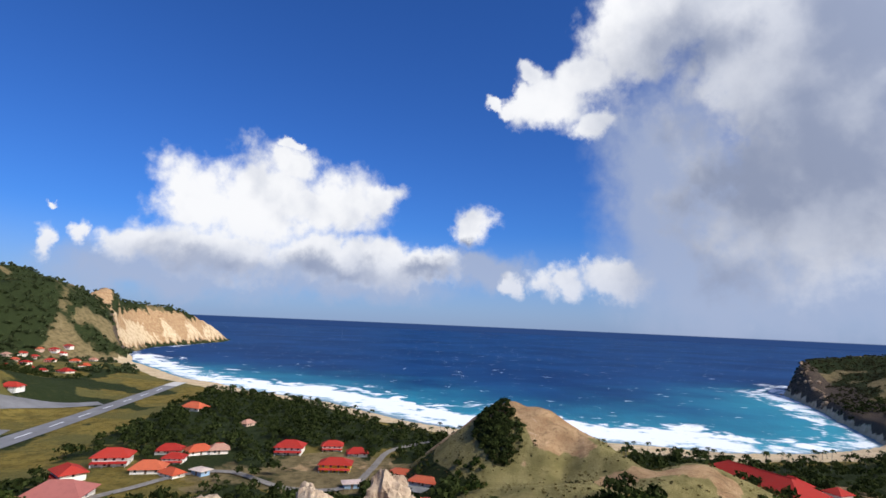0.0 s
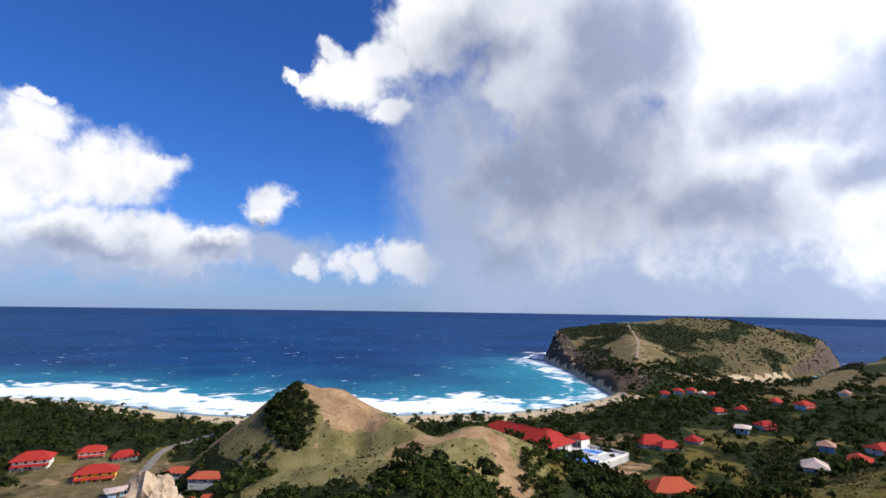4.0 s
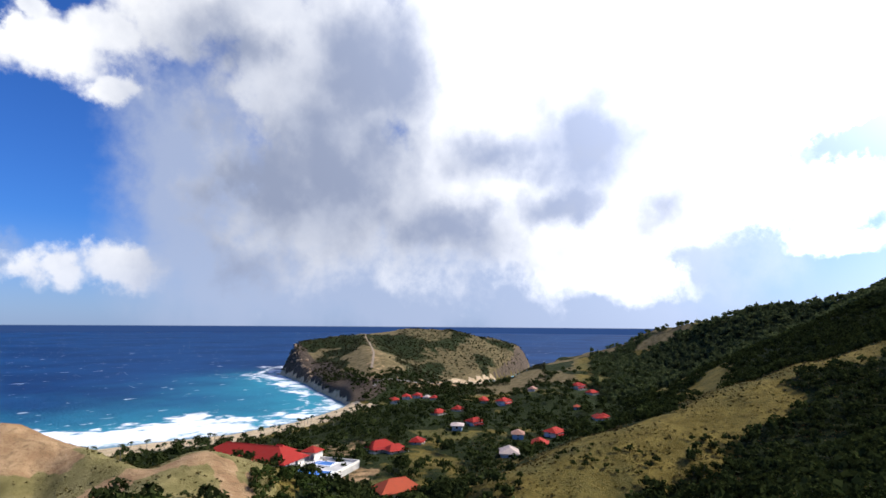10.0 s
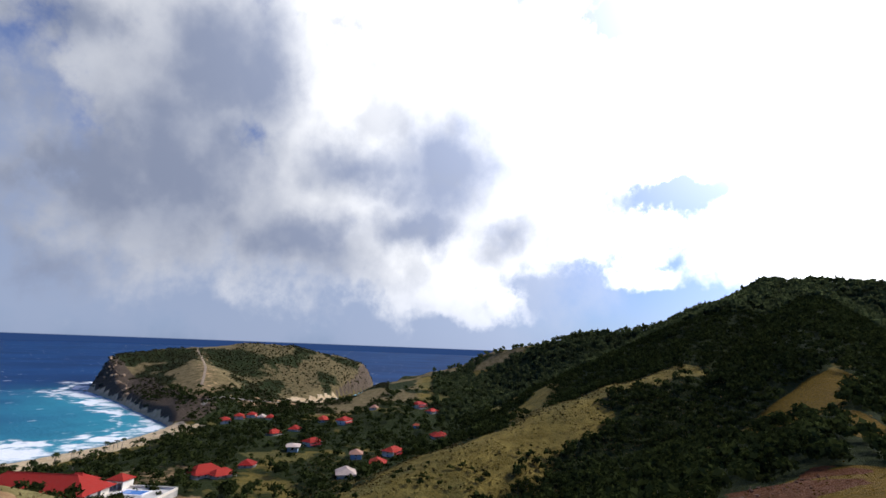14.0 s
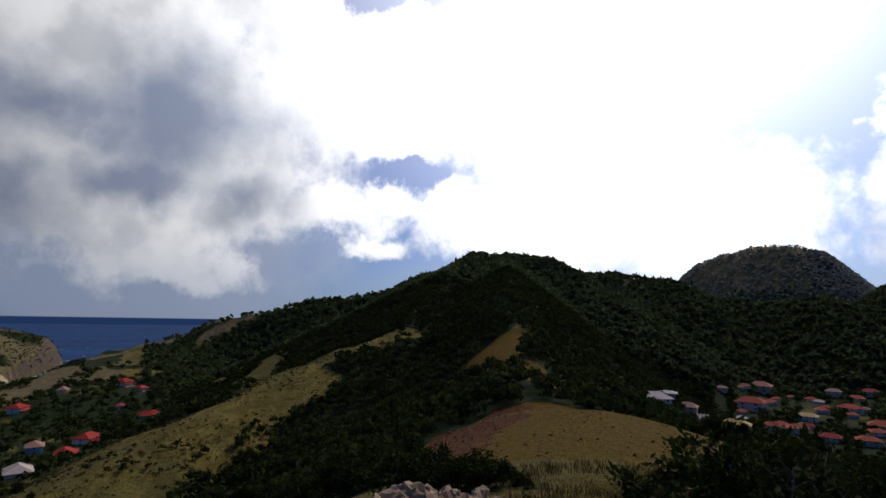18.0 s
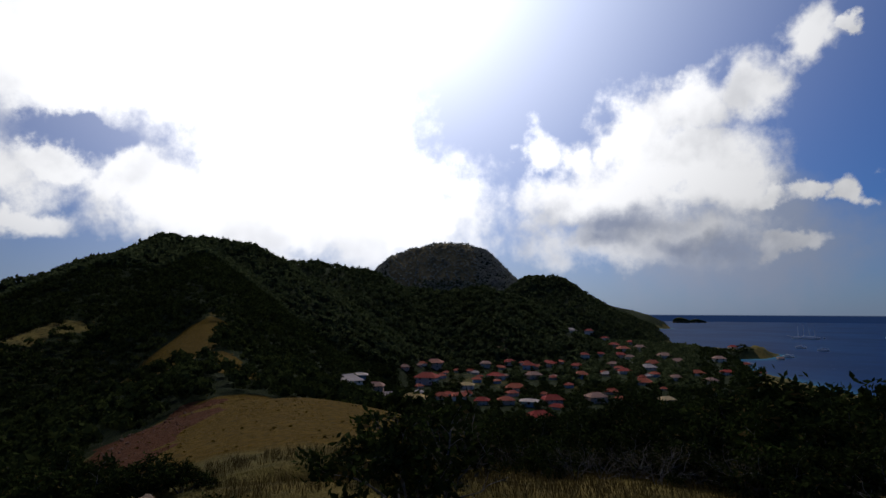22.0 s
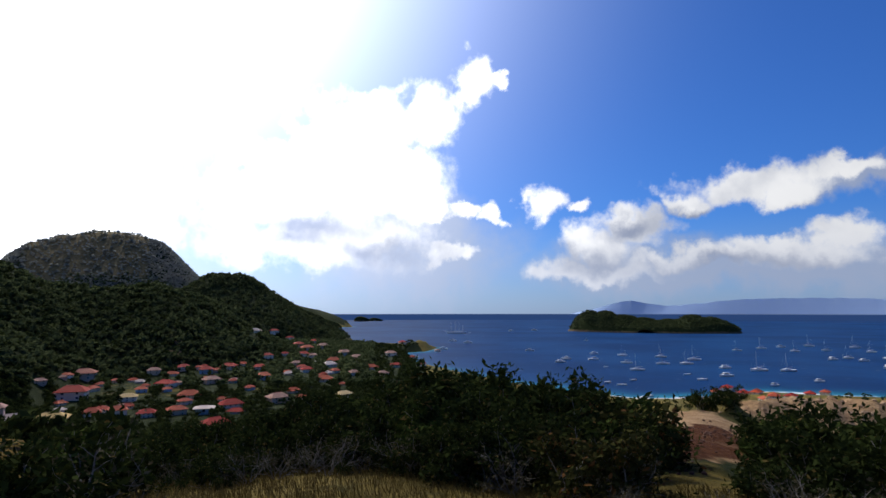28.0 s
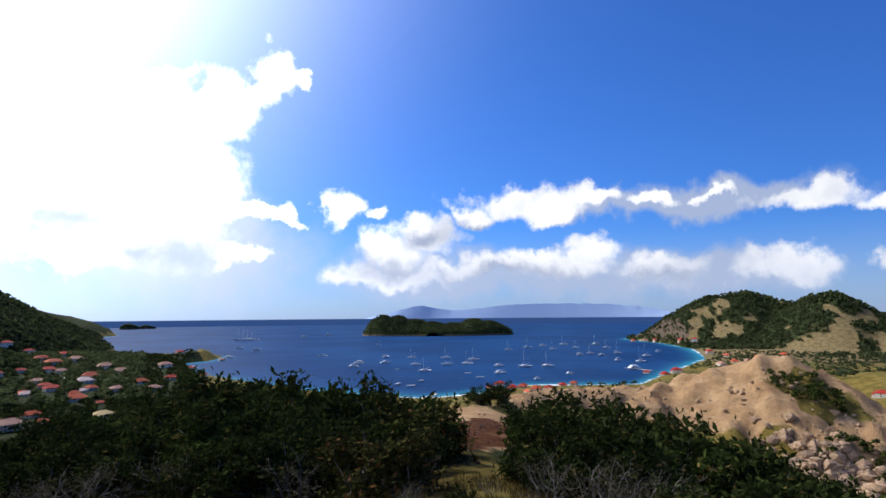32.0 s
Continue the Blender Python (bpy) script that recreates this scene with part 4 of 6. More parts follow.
# ---- mesh helpers ----
def part(name, bm, mat, parent, label=""):
    me = bpy.data.meshes.new(name)
    bm.to_mesh(me)
    bm.free()
    me.materials.append(mat)
    ob = new(name, me)
    ob.parent = parent
    if label:
        tagged(ob, label)
    return ob


def box(bm, x0, x1, y0, y1, z0, z1, taper=0.0):
    v = [bm.verts.new(p) for p in ((x0, y0, z0), (x1, y0, z0), (x1, y1, z0), (x0, y1, z0),
                                   (x0 + taper, y0 + taper, z1), (x1 - taper, y0 + taper, z1), (x1 - taper, y1 - taper, z1), (x0 + taper, y1 - taper, z1))]
    for f in ((3, 2, 1, 0), (4, 5, 6, 7), (0, 1, 5, 4), (1, 2, 6, 5), (2, 3, 7, 6), (3, 0, 4, 7)):
        bm.faces.new([v[i] for i in f])
    return bm


def boxed(*a):
    return box(bmesh.new(), *a)


def tube(bm, pts, radii, sides=6):
    """A tapered tube along points."""
    rings = []
    for i, p in enumerate(pts):
        p = Vector(p)
        d = (Vector(pts[min(i + 1, len(pts) - 1)]) - Vector(pts[max(i - 1, 0)])).normalized()
        a = d.orthogonal().normalized()
        b = d.cross(a)
        rings.append([bm.verts.new(p + radii[i] * (math.cos(k * math.tau / sides) * a + math.sin(k * math.tau / sides) * b)) for k in range(sides)])
    for r, s in zip(rings, rings[1:]):
        for k in range(sides):
            bm.faces.new((r[k], r[(k + 1) % sides], s[(k + 1) % sides], s[k]))
    bm.faces.new(rings[-1])
    bm.faces.new(rings[0][::-1])
    return bm


def hip_roof(bm, w, l, z, rise, over=0.6, thick=0.18, ridge_part=0.45):
    """A hipped roof over a w by l plan, with eaves and a soffit; its ridge runs along x."""
    a, b, r = w / 2 + over, l / 2 + over, w / 2 * ridge_part
    low = [bm.verts.new(p) for p in ((-a, -b, z - thick), (a, -b, z - thick), (a, b, z - thick), (-a, b, z - thick))]
    eave = [bm.verts.new(p) for p in ((-a, -b, z), (a, -b, z), (a, b, z), (-a, b, z))]
    t0, t1 = bm.verts.new((-r, 0, z + rise)), bm.verts.new((r, 0, z + rise))
    bm.faces.new(low[::-1])
    for i in range(4):
        bm.faces.new((low[i], low[(i + 1) % 4], eave[(i + 1) % 4], eave[i]))
    bm.faces.new((eave[0], eave[1], t1, t0))
    bm.faces.new((eave[1], eave[2], t1))
    bm.faces.new((eave[2], eave[3], t0, t1))
    bm.faces.new((eave[3], eave[0], t0))
    return bm


def spot(az, el, far=2600.0, near=0.0):
    """Where the line of sight from the hilltop at this bearing and height angle meets the ground."""
    d = np.concatenate([np.arange(6, 120, 1.0), np.arange(120, far, 4.0)])
    x, y = xy(az, d)
    z = EYE + d * math.tan(radians(el))
    hit = np.nonzero((np.maximum(height(x, y), 0.0) >= z) & (d > near))[0]
    i = hit[0] if len(hit) else len(d) - 1
    return float(x[i]), float(y[i]), max(ground_at(x[i], y[i]), 0.0), float(d[i])


# ---- houses ----
def window(parent, x, y, z, w, h, face):
    """A window on the wall that faces -y, +y, -x or +x (face 0 to 3)."""
    bm = bmesh.new()
    t, e = 0.09, 0.06
    for x0, x1, z0, z1 in ((-w / 2, w / 2, h - t, h), (-w / 2, w / 2, 0, t), (-w / 2, -w / 2 + t, t, h - t), (w / 2 - t, w / 2, t, h - t)):
        box(bm, x0, x1, -e, 0.02, z0, z1)
    ob = part("window", bm, FRAME, parent)
    ob.matrix_basis = pose(x, y, z, 0, 0, (0, 180, -90, 90)[face])
    part("pane", boxed(-w / 2 + t, w / 2 - t, -0.03, 0.01, t, h - t), GLASS, ob)
    return ob


def make_house(w, l, floors, rise, roof, wall, name="house", gallery=True, windows=3, ridge_part=0.45, lower=2.4):
    root = new(name)
    hgt = 2.3 * floors
    bm = boxed(-w / 2, w / 2, -l / 2, l / 2, 0.25, hgt)
    box(bm, -w / 2 - 0.08, w / 2 + 0.08, -l / 2 - 0.08, l / 2 + 0.08, -lower, 0.25)
    if floors > 1:
        box(bm, -w / 2 - 0.06, w / 2 + 0.06, -l / 2 - 0.06, l / 2 + 0.06, 2.3, 2.5)
    part("wall", bm, wall, root)
    roof_ob = part("roof", hip_roof(bmesh.new(), w, l, hgt + 0.05, rise, 0.95, 0.2, ridge_part), roof, root)
    r = w / 2 * ridge_part
    part("ridge_cap", boxed(-r - 0.15, r + 0.15, -0.14, 0.14, hgt + rise - 0.03, hgt + rise + 0.14, 0.04), roof, roof_ob)
    for f in range(floors):
        for i in range(windows):
            x = (i - (windows - 1) / 2) * (w / windows)
            for face, y in ((0, -l / 2), (1, l / 2)):
                if f == 0 and face == 0 and i == windows // 2:
                    continue
                window(root, x, y, 2.3 * f + 0.85, 1.15, 1.2, face)
        for face, x in ((2, -w / 2), (3, w / 2)):
            window(root, x, 0.0, 2.3 * f + 0.85, 1.15, 1.2, face)
    door = part("door", boxed(-0.5, 0.5, -l / 2 - 0.05, -l / 2 + 0.02, 0.25, 2.3), DOOR, root)
    part("handle", boxed(0.32, 0.38, -l / 2 - 0.11, -l / 2 - 0.05, 1.2, 1.32), SPAR, door)
    if gallery:
        g = 2.0
        part("gallery", boxed(-w / 2, w / 2, -l / 2 - g, -l / 2 - 0.09, -lower, 0.22), CONCRETE, root)
        bm = bmesh.new()
        a, b = w / 2 + 0.3, -l / 2 - g - 0.3
        v = [bm.verts.new(p) for p in ((-a, b, 2.25), (a, b, 2.25), (a, -l / 2 + 0.02, 2.75), (-a, -l / 2 + 0.02, 2.75),
                                       (-a, b, 2.37), (a, b, 2.37), (a, -l / 2 + 0.02, 2.87), (-a, -l / 2 + 0.02, 2.87))]
        for f in ((3, 2, 1, 0), (4, 5, 6, 7), (0, 1, 5, 4), (1, 2, 6, 5), (2, 3, 7, 6), (3, 0, 4, 7)):
            bm.faces.new([v[i] for i in f])
        part("gallery_roof", bm, roof, root)
        for i in range(4):
            x = -w / 2 + 0.15 + i * (w - 0.3) / 3
            part("post", boxed(x - 0.08, x + 0.08, -l / 2 - g + 0.05, -l / 2 - g + 0.21, 0.22, 2.3), FRAME, root)
    return root


HOUSES, FIRST, HOUSE_SPOTS = {}, {}, []
KINDS = {  # width, depth, floors, roof rise, roof, wall, gallery, windows, label
    "low": (13, 9, 1, 3.2, ROOF_RED, WALL_WHITE, True, 4, "white single-storey house with a hipped red roof and gallery"),
    "tall": (12, 9, 2, 3.1, ROOF_RED, WALL_WHITE, True, 4, "white two-storey house with a hipped red roof"),
    "orange": (12, 8, 1, 3.0, ROOF_ORANGE, WALL_WHITE, False, 3, "white house with a faded orange hipped roof"),
    "yellow": (14, 8, 2, 2.9, ROOF_RED, WALL_YELLOW, True, 4, "yellow two-storey house with a red roof beside a lane"),
    "village": (11, 8, 2, 3.0, ROOF_MIXED, WALL_MIXED, False, 2, "village house with a worn red-brown hipped roof"),
    "cottage": (8, 6.5, 1, 2.7, ROOF_MIXED, WALL_MIXED, False, 2, "small village house with a weathered hipped roof"),
    "pale": (11, 9, 1, 3.0, ROOF_PALE, WALL_WHITE, False, 3, "white house with a pale pinkish hipped roof"),
    "ochre": (12, 8, 2, 2.8, ROOF_OCHRE, WALL_MIXED, False, 3, "village house with a tan hipped roof"),
    "blue": (9, 7, 2, 2.8, ROOF_MIXED, WALL_BLUE, False, 2, "pale blue house with a red-brown hipped roof"),
    "pink": (13, 10, 1, 3.0, ROOF_PINK, WALL_WHITE, False, 3, "white house with a broad faded pink sheet roof"),
    "terrace": (13, 9, 1, 1.6, ROOF_ORANGE, WALL_WHITE, True, 4, "white house with a low orange roof and a pillared terrace"),
    "shed": (5.5, 4, 1, 0.8, ROOF_PALE, WALL_BLUE, False, 1, "small pale blue shed with a flat grey roof"),
}


def house(kind, az, el, turn, size=1.0, group="houses"):
    x, y, z, d = spot(az, el, near=310.0 if 150 < az < 200 else 400.0 if 236 < az < 257 else 230.0 if az > 257 and az < 293 else 0.0)
    w, l, floors, rise, roof, wall, gallery, windows, label = KINDS[kind]
    size = size * {"hillside houses": 1.15, "village houses": 1.3, "houses in the valley": 1.1, "houses behind the beach": 0.98, "houses by the airfield": 1.0}.get(group, 1.0)
    full = Matrix.Diagonal((size, size, size * (0.84 if floors > 1 else 0.95), 1))
    HOUSE_SPOTS.append((x, y, 1.0))
    m = pose(*lay(x, y), z - (0.6 if floors > 1 else 0.2), 0, 0, turn + swing(az))
    if kind not in HOUSES:
        ob = make_house(w, l, floors, rise, roof, wall, "shed" if kind == "shed" else "house", gallery, windows)
        ob.matrix_basis = m @ full
        FIRST[kind] = full.inverted()
        HOUSES[kind] = tagged(ob, label, "shed" if kind == "shed" else "house", group)
        return ob
    ob = copy_thing(HOUSES[kind], m @ full @ FIRST[kind])
    return tagged(ob, group=group)


# houses behind the eastern beach
for kind, az, el, turn, size in (
        ("tall", 320.2, -16.3, 25, 1.25), ("low", 326.1, -15.7, 20, 0.9), ("tall", 326.7, -16.5, 15, 0.8), ("orange", 329.4, -15.9, 45, 1.0), ("cottage", 331.7, -16.0, 30, 1.1),
        ("tall", 316.0, -17.5, -30, 1.1), ("pink", 315.4, -19.2, 20, 1.5), ("orange", 324.0, -17.4, 20, 1.1), ("orange", 326.6, -18.0, -20, 0.8), ("orange", 328.4, -11.2, -10, 1.3),
        ("tall", 340.4, -16.0, 8, 1.15), ("tall", 345.8, -15.8, 12, 0.9), ("yellow", 346.4, -17.9, 6, 1.05), ("low", 349.1, -16.4, 15, 0.8), ("terrace", 355.4, -18.5, -18, 0.85),
        ("terrace", 358.5, -19.3, -18, 0.85), ("shed", 329.8, -18.0, -20, 1.2), ("shed", 348.6, -19.8, 20, 1.2), ("terrace", 357.3, -21.9, 12, 0.9), ("cottage", 334.8, -13.0, 70, 0.9)):
    house(kind, az, el, turn, size, "houses behind the beach")
# houses by the airfield
for kind, az, el, turn, size in (
        ("low", 309.8, -8.5, 15, 1.00), ("tall", 308.9, -6.3, 10, 0.80), ("village", 309.7, -5.8, 40, 0.90), ("tall", 310.7, -6.1, 0, 0.90), ("tall", 311.4, -5.6, 20, 0.80),
        ("low", 312.3, -6.8, 10, 0.70), ("village", 310.3, -5.2, 30, 0.90), ("tall", 312.9, -5.9, 15, 0.90), ("village", 308.9, -5.3, 0, 0.90), ("tall", 313.1, -4.8, 20, 0.90),
        ("low", 313.9, -5.2, 0, 0.80), ("low", 314.5, -7.0, -15, 1.10), ("orange", 315.2, -5.9, 20, 0.90), ("orange", 316.2, -6.4, 35, 1.00), ("tall", 314.4, -4.5, 10, 0.90),
        ("village", 311.8, -4.8, 30, 0.80), ("cottage", 317.0, -5.8, 0, 1.00), ("tall", 311.2, -6.6, 25, 0.70)):
    house(kind, az, el, turn, size, "houses by the airfield")
# houses in the southern valley
for kind, az, el, turn, size in (
        ("low", 55.6, -15.4, -25, 1.1), ("low", 57.6, -15.6, -25, 0.8), ("low", 60.5, -14.6, 20, 0.7), ("orange", 58.0, -20.2, -35, 1.3), ("pale", 73.0, -15.7, 20, 0.95),
        ("low", 77.0, -14.4, 10, 0.8), ("tall", 79.0, -13.4, -20, 0.9), ("blue", 74.2, -13.9, 15, 0.9), ("low", 84.8, -11.3, 20, 0.8), ("tall", 68.4, -12.4, -25, 0.85),
        ("low", 63.4, -11.2, -15, 0.75), ("low", 66.0, -10.7, 10, 0.75), ("tall", 72.3, -9.9, -10, 0.9), ("low", 69.5, -9.6, 0, 0.85), ("tall", 82.2, -7.8, -30, 0.9)):
    house(kind, az, el, turn, size, "houses in the valley")
for kind, az, el, turn, size in (
        ("low", 84.0, -8.4, -30, 0.7), ("cottage", 76.2, -8.2, 0, 0.9), ("tall", 57.4, -9.8, 40, 0.8), ("tall", 59.0, -9.4, 30, 0.75), ("tall", 60.5, -9.2, 20, 0.75),
        ("pale", 61.8, -9.3, 10, 0.6), ("low", 62.8, -9.4, 20, 0.7), ("shed", 66.0, -13.0, 20, 1.5), ("blue", 82.0, -10.2, 10, 0.6), ("low", 85.4, -11.0, 10, 0.6)):
    house(kind, az, el, turn, size, "houses in the valley")
# the village in the west
for kind, az, el, turn, size in (
        ("pale", 149.8, -9.4, 60, 0.90), ("shed", 151.3, -9.7, 30, 1.30), ("village", 153.5, -10.0, 20, 0.80), ("pale", 155.4, -11.6, 30, 0.90), ("ochre", 158.8, -11.6, 10, 1.10),
        ("orange", 157.9, -12.6, -15, 0.90), ("village", 160.6, -9.2, 5, 1.35), ("village", 161.6, -7.2, 8, 1.20), ("ochre", 166.1, -9.8, 10, 0.80), ("village", 165.1, -11.2, 20, 0.80),
        ("village", 168.7, -7.2, 10, 0.80), ("orange", 170.7, -7.3, 0, 0.70), ("tall", 172.0, -6.9, 20, 0.80), ("blue", 174.6, -7.3, 0, 1.00), ("tall", 177.3, -6.9, -20, 0.90),
        ("tall", 170.1, -8.6, -25, 0.90), ("village", 175.3, -8.4, 30, 0.90), ("orange", 172.8, -9.9, 5, 1.00), ("low", 177.7, -11.2, 20, 0.90), ("low", 178.3, -11.9, -20, 0.60),
        ("village", 183.4, -11.0, 25, 1.00), ("orange", 185.4, -9.9, 15, 0.70), ("blue", 181.6, -8.3, 10, 1.00), ("orange", 184.5, -7.6, 30, 0.60), ("tall", 181.0, -7.1, 0, 0.80),
        ("village", 185.7, -6.7, 10, 0.80)):
    house(kind, az, el, turn, size, "village houses")
for kind, az, el, turn, size in (
        ("tall", 187.1, -7.5, 10, 0.80), ("pale", 190.0, -6.9, 20, 1.00), ("orange", 189.3, -8.7, -10, 1.00), ("ochre", 192.0, -10.7, 25, 0.80), ("village", 171.5, -11.6, 20, 0.80),
        ("tall", 168.2, -11.6, 10, 0.70), ("shed", 174.6, -11.8, 0, 1.50), ("low", 175.9, -13.2, 30, 0.90), ("cottage", 162.6, -11.0, 20, 0.90), ("village", 182.0, -5.7, 10, 0.80),
        ("tall", 184.1, -5.5, 20, 0.70), ("village", 187.8, -5.8, 0, 0.80), ("blue", 190.9, -7.7, 10, 0.70), ("village", 193.3, -8.0, 20, 0.80), ("orange", 195.7, -7.3, 10, 0.90),
        ("village", 197.2, -8.2, 20, 0.80), ("tall", 199.1, -7.1, 0, 0.80), ("orange", 201.1, -6.0, 10, 0.80), ("village", 202.5, -7.0, 30, 0.80), ("village", 204.8, -5.2, 0, 0.70)):
    house(kind, az, el, turn, size, "village houses")
for kind, az, el, turn, size in (
        ("pale", 180.3, -2.6, 20, 1.1), ("tall", 182.7, -2.7, 0, 1.2), ("tall", 184.7, -3.6, 30, 1.0), ("village", 185.9, -4.4, 10, 1.2), ("tall", 188.0, -4.0, 20, 1.1),
        ("village", 189.1, -4.7, 0, 1.3), ("village", 187.0, -4.9, 15, 1.3), ("tall", 186.6, -5.6, 0, 1.0), ("village", 192.0, -5.6, 10, 1.3), ("village", 193.6, -6.2, 0, 1.2),
        ("tall", 199.9, -4.2, 10, 1.1), ("village", 198.3, -5.7, 0, 1.2), ("cottage", 190.6, -6.5, 0, 1.5)):
    house(kind, az, el, turn, size, "hillside houses")
# lesser houses between them
r = random.Random(44)
for i in range(40):
    house(("village", "cottage", "village", "blue", "cottage", "pale", "orange")[i % 7], 157 + 35 * r.random(), r.uniform(-10.8, -6.4), r.uniform(-30, 60),
          r.uniform(0.5, 0.7), "village houses")
# the harbour town and the foot of the fort hill
for kind, az, el, turn, size in (
        ("tall", 241.7, -8.9, 20, 1.0), ("low", 243.5, -9.2, 30, 0.9), ("orange", 244.8, -9.1, 10, 1.0), ("orange", 246.6, -9.4, 20, 1.0), ("low", 248.3, -9.2, 0, 0.8),
        ("low", 250.2, -8.8, 20, 0.8), ("tall", 264.5, -6.9, 10, 1.2), ("low", 263.1, -7.2, 30, 0.9), ("tall", 260.9, -7.1, 0, 0.8), ("village", 259.5, -3.4, 20, 1.4),
        ("village", 261.0, -3.4, 0, 1.4), ("village", 262.2, -3.4, 30, 1.3), ("village", 265.2, -3.4, 20, 1.4), ("tall", 266.8, -3.3, 0, 1.3), ("village", 269.6, -6.0, 30, 1.1),
        ("orange", 271.1, -5.6, 0, 1.2), ("village", 272.6, -5.6, 20, 1.1), ("orange", 270.3, -4.9, 10, 1.2), ("tall", 268.4, -4.6, 15, 1.2)):
    house(kind, az, el, turn, size, "harbour houses")
for kind, az, el, turn, size in (
        ("orange", 240.4, -9.3, 40, 0.8), ("village", 242.6, -9.6, 10, 0.8), ("orange", 245.6, -9.7, 50, 0.8), ("low", 247.6, -9.9, 20, 0.7), ("village", 251.6, -8.7, 10, 0.9),
        ("orange", 273.6, -5.0, 25, 1.1), ("village", 274.6, -5.9, 40, 1.0),
        ("village", 275.9, -5.4, 10, 1.2), ("orange", 276.3, -4.7, 0, 1.3), ("tall", 284.9, -8.3, -20, 0.8), ("low", 287.3, -8.6, 20, 0.7), ("tall", 287.6, -9.2, 10, 0.7),
        ("orange", 286.9, -7.8, 30, 0.8), ("orange", 286.5, -7.2, 0, 0.8), ("low", 287.6, -5.0, 20, 1.0), ("tall", 290.2, -5.3, 10, 1.0)):
    house(kind, az, el, turn, size, "harbour houses")

# ---- the villa with the pools, below the sandy mound ----
def villa():
    x, y = 154.1, 189.4
    z = ground_at(164.0, 180.0)
    root = new("villa")
    HOUSE_SPOTS.append((x, y, 2.6))
    root.matrix_basis = pose(*lay(x, y), max(z, 9.8), 0, 0, -76 + swing(39.1)) @ Matrix.Diagonal((1.4, 1.4, 1.25, 1))

    def block(name_w, x0, x1, y0, y1, h):
        part(name_w, boxed(x0, x1, y0, y1, -4, h), WALL_WHITE, root)

    def hip(w, l, px, py, z0, rise, rp=0.5):
        ob = part("roof", hip_roof(bmesh.new(), w, l, z0, rise, 0.8, 0.25, rp), ROOF_RED, root)
        ob.matrix_basis = pose(px, py, 0)
        r = w / 2 * rp
        part("ridge_cap", boxed(-r - 0.2, r + 0.2, -0.16, 0.16, z0 + rise - 0.03, z0 + rise + 0.16, 0.04), ROOF_RED, ob)
        return ob

    block("main_wall", -17, 18, -7, 6, 3.2)
    hip(36, 14, 0.5, -0.5, 3.3, 4.4, 0.62)
    block("wing_wall", 2, 9, 5.9, 12, 3.2)
    hip(8, 7, 5.5, 9.0, 3.3, 2.4, 0.3)
    part("terrace", boxed(18.1, 36, -8, 14, -5, 0.3), CONCRETE, root, "white paved terrace")
    part("terrace", boxed(9.1, 18.1, 6.1, 14, -5, 0.28), CONCRETE, root, "white paved terrace")
    for x0, x1, y0, y1 in ((35.6, 36, -8, 14), (9.1, 35.6, 13.6, 14)):
        part("parapet", boxed(x0, x1, y0, y1, 0.3, 1.2), WALL_WHITE, root)
    rim = part("pool_rim", boxed(19, 34, -7.8, -0.6, 0.3, 0.55), PAINT, root)
    part("pool_water", boxed(19.6, 33.4, -7.0, -1.4, 0.5, 0.58), POOL, rim, "bright blue swimming pool water")
    rim = part("pool_rim", boxed(20.5, 29.5, 4.4, 10.6, 0.3, 0.6), PAINT, root)
    part("pool_water", boxed(21.3, 28.7, 5.2, 9.8, 0.55, 0.63), POOL, rim, "bright blue pool water")
    for i in range(8):
        part("baluster", boxed(10.2 + i * 1.15, 10.4 + i * 1.15, 12.6, 12.8, 0.3, 1.5), PAINT, root)
    part("rail", boxed(10.2, 18.5, 12.58, 12.82, 1.5, 1.62), PAINT, root)
    part("lower_wall", boxed(19, 34, -15.5, -8.2, -7, -2.2), WALL_WHITE, root)
    hip(16, 8, 26.5, -11.8, -2.1, 1.5, 0.75)
    for xx in (-14, -9, -4, 1, 6, 11):
        window(root, xx, -7, 0.8, 1.6, 1.6, 0)
    for yy in (-4, 1):
        window(root, 18, yy, 0.6, 1.8, 2.0, 3)
    return tagged(root, "large white villa with a red hipped roof and blue pools", "villa")


villa()


def pavilion():
    x, y = 178.5, 168.0
    z = ground_at(164.0, 180.0)
    root = new("pavilion")
    HOUSE_SPOTS.append((x, y, 1.0))
    root.matrix_basis = pose(*lay(x, y), max(z, 9.8) + 0.2, 0, 0, -82 + swing(46.7)) @ Matrix.Diagonal((1.25, 1.25, 1.25, 1))
    part("base", boxed(-3.6, 3.6, -3.6, 3.6, -6, 0.35), CONCRETE, root)
    bm = bmesh.new()
    for x0, x1, y0, y1 in ((-3, 3, 2.8, 3), (-3, -2.8, -3, 2.8), (2.8, 3, -3, 2.8)):
        box(bm, x0, x1, y0, y1, 0.35, 3.4)
    part("wall", bm, WALL_WHITE, root)
    for xx in (-2.85, -0.9, 0.9, 2.85):
        part("column", boxed(xx - 0.2, xx + 0.2, -3.0, -2.6, 0.35, 3.4), WALL_WHITE, root)
    part("lintel", boxed(-3, 3, -3.02, -2.6, 2.7, 3.4), WALL_WHITE, root)
    part("roof", hip_roof(bmesh.new(), 6, 6, 3.45, 1.9, 0.6, 0.2, 0.02), ROOF_RED, root)
    return tagged(root, "small white pool pavilion with a pyramid red roof", "pavilion")


pavilion()


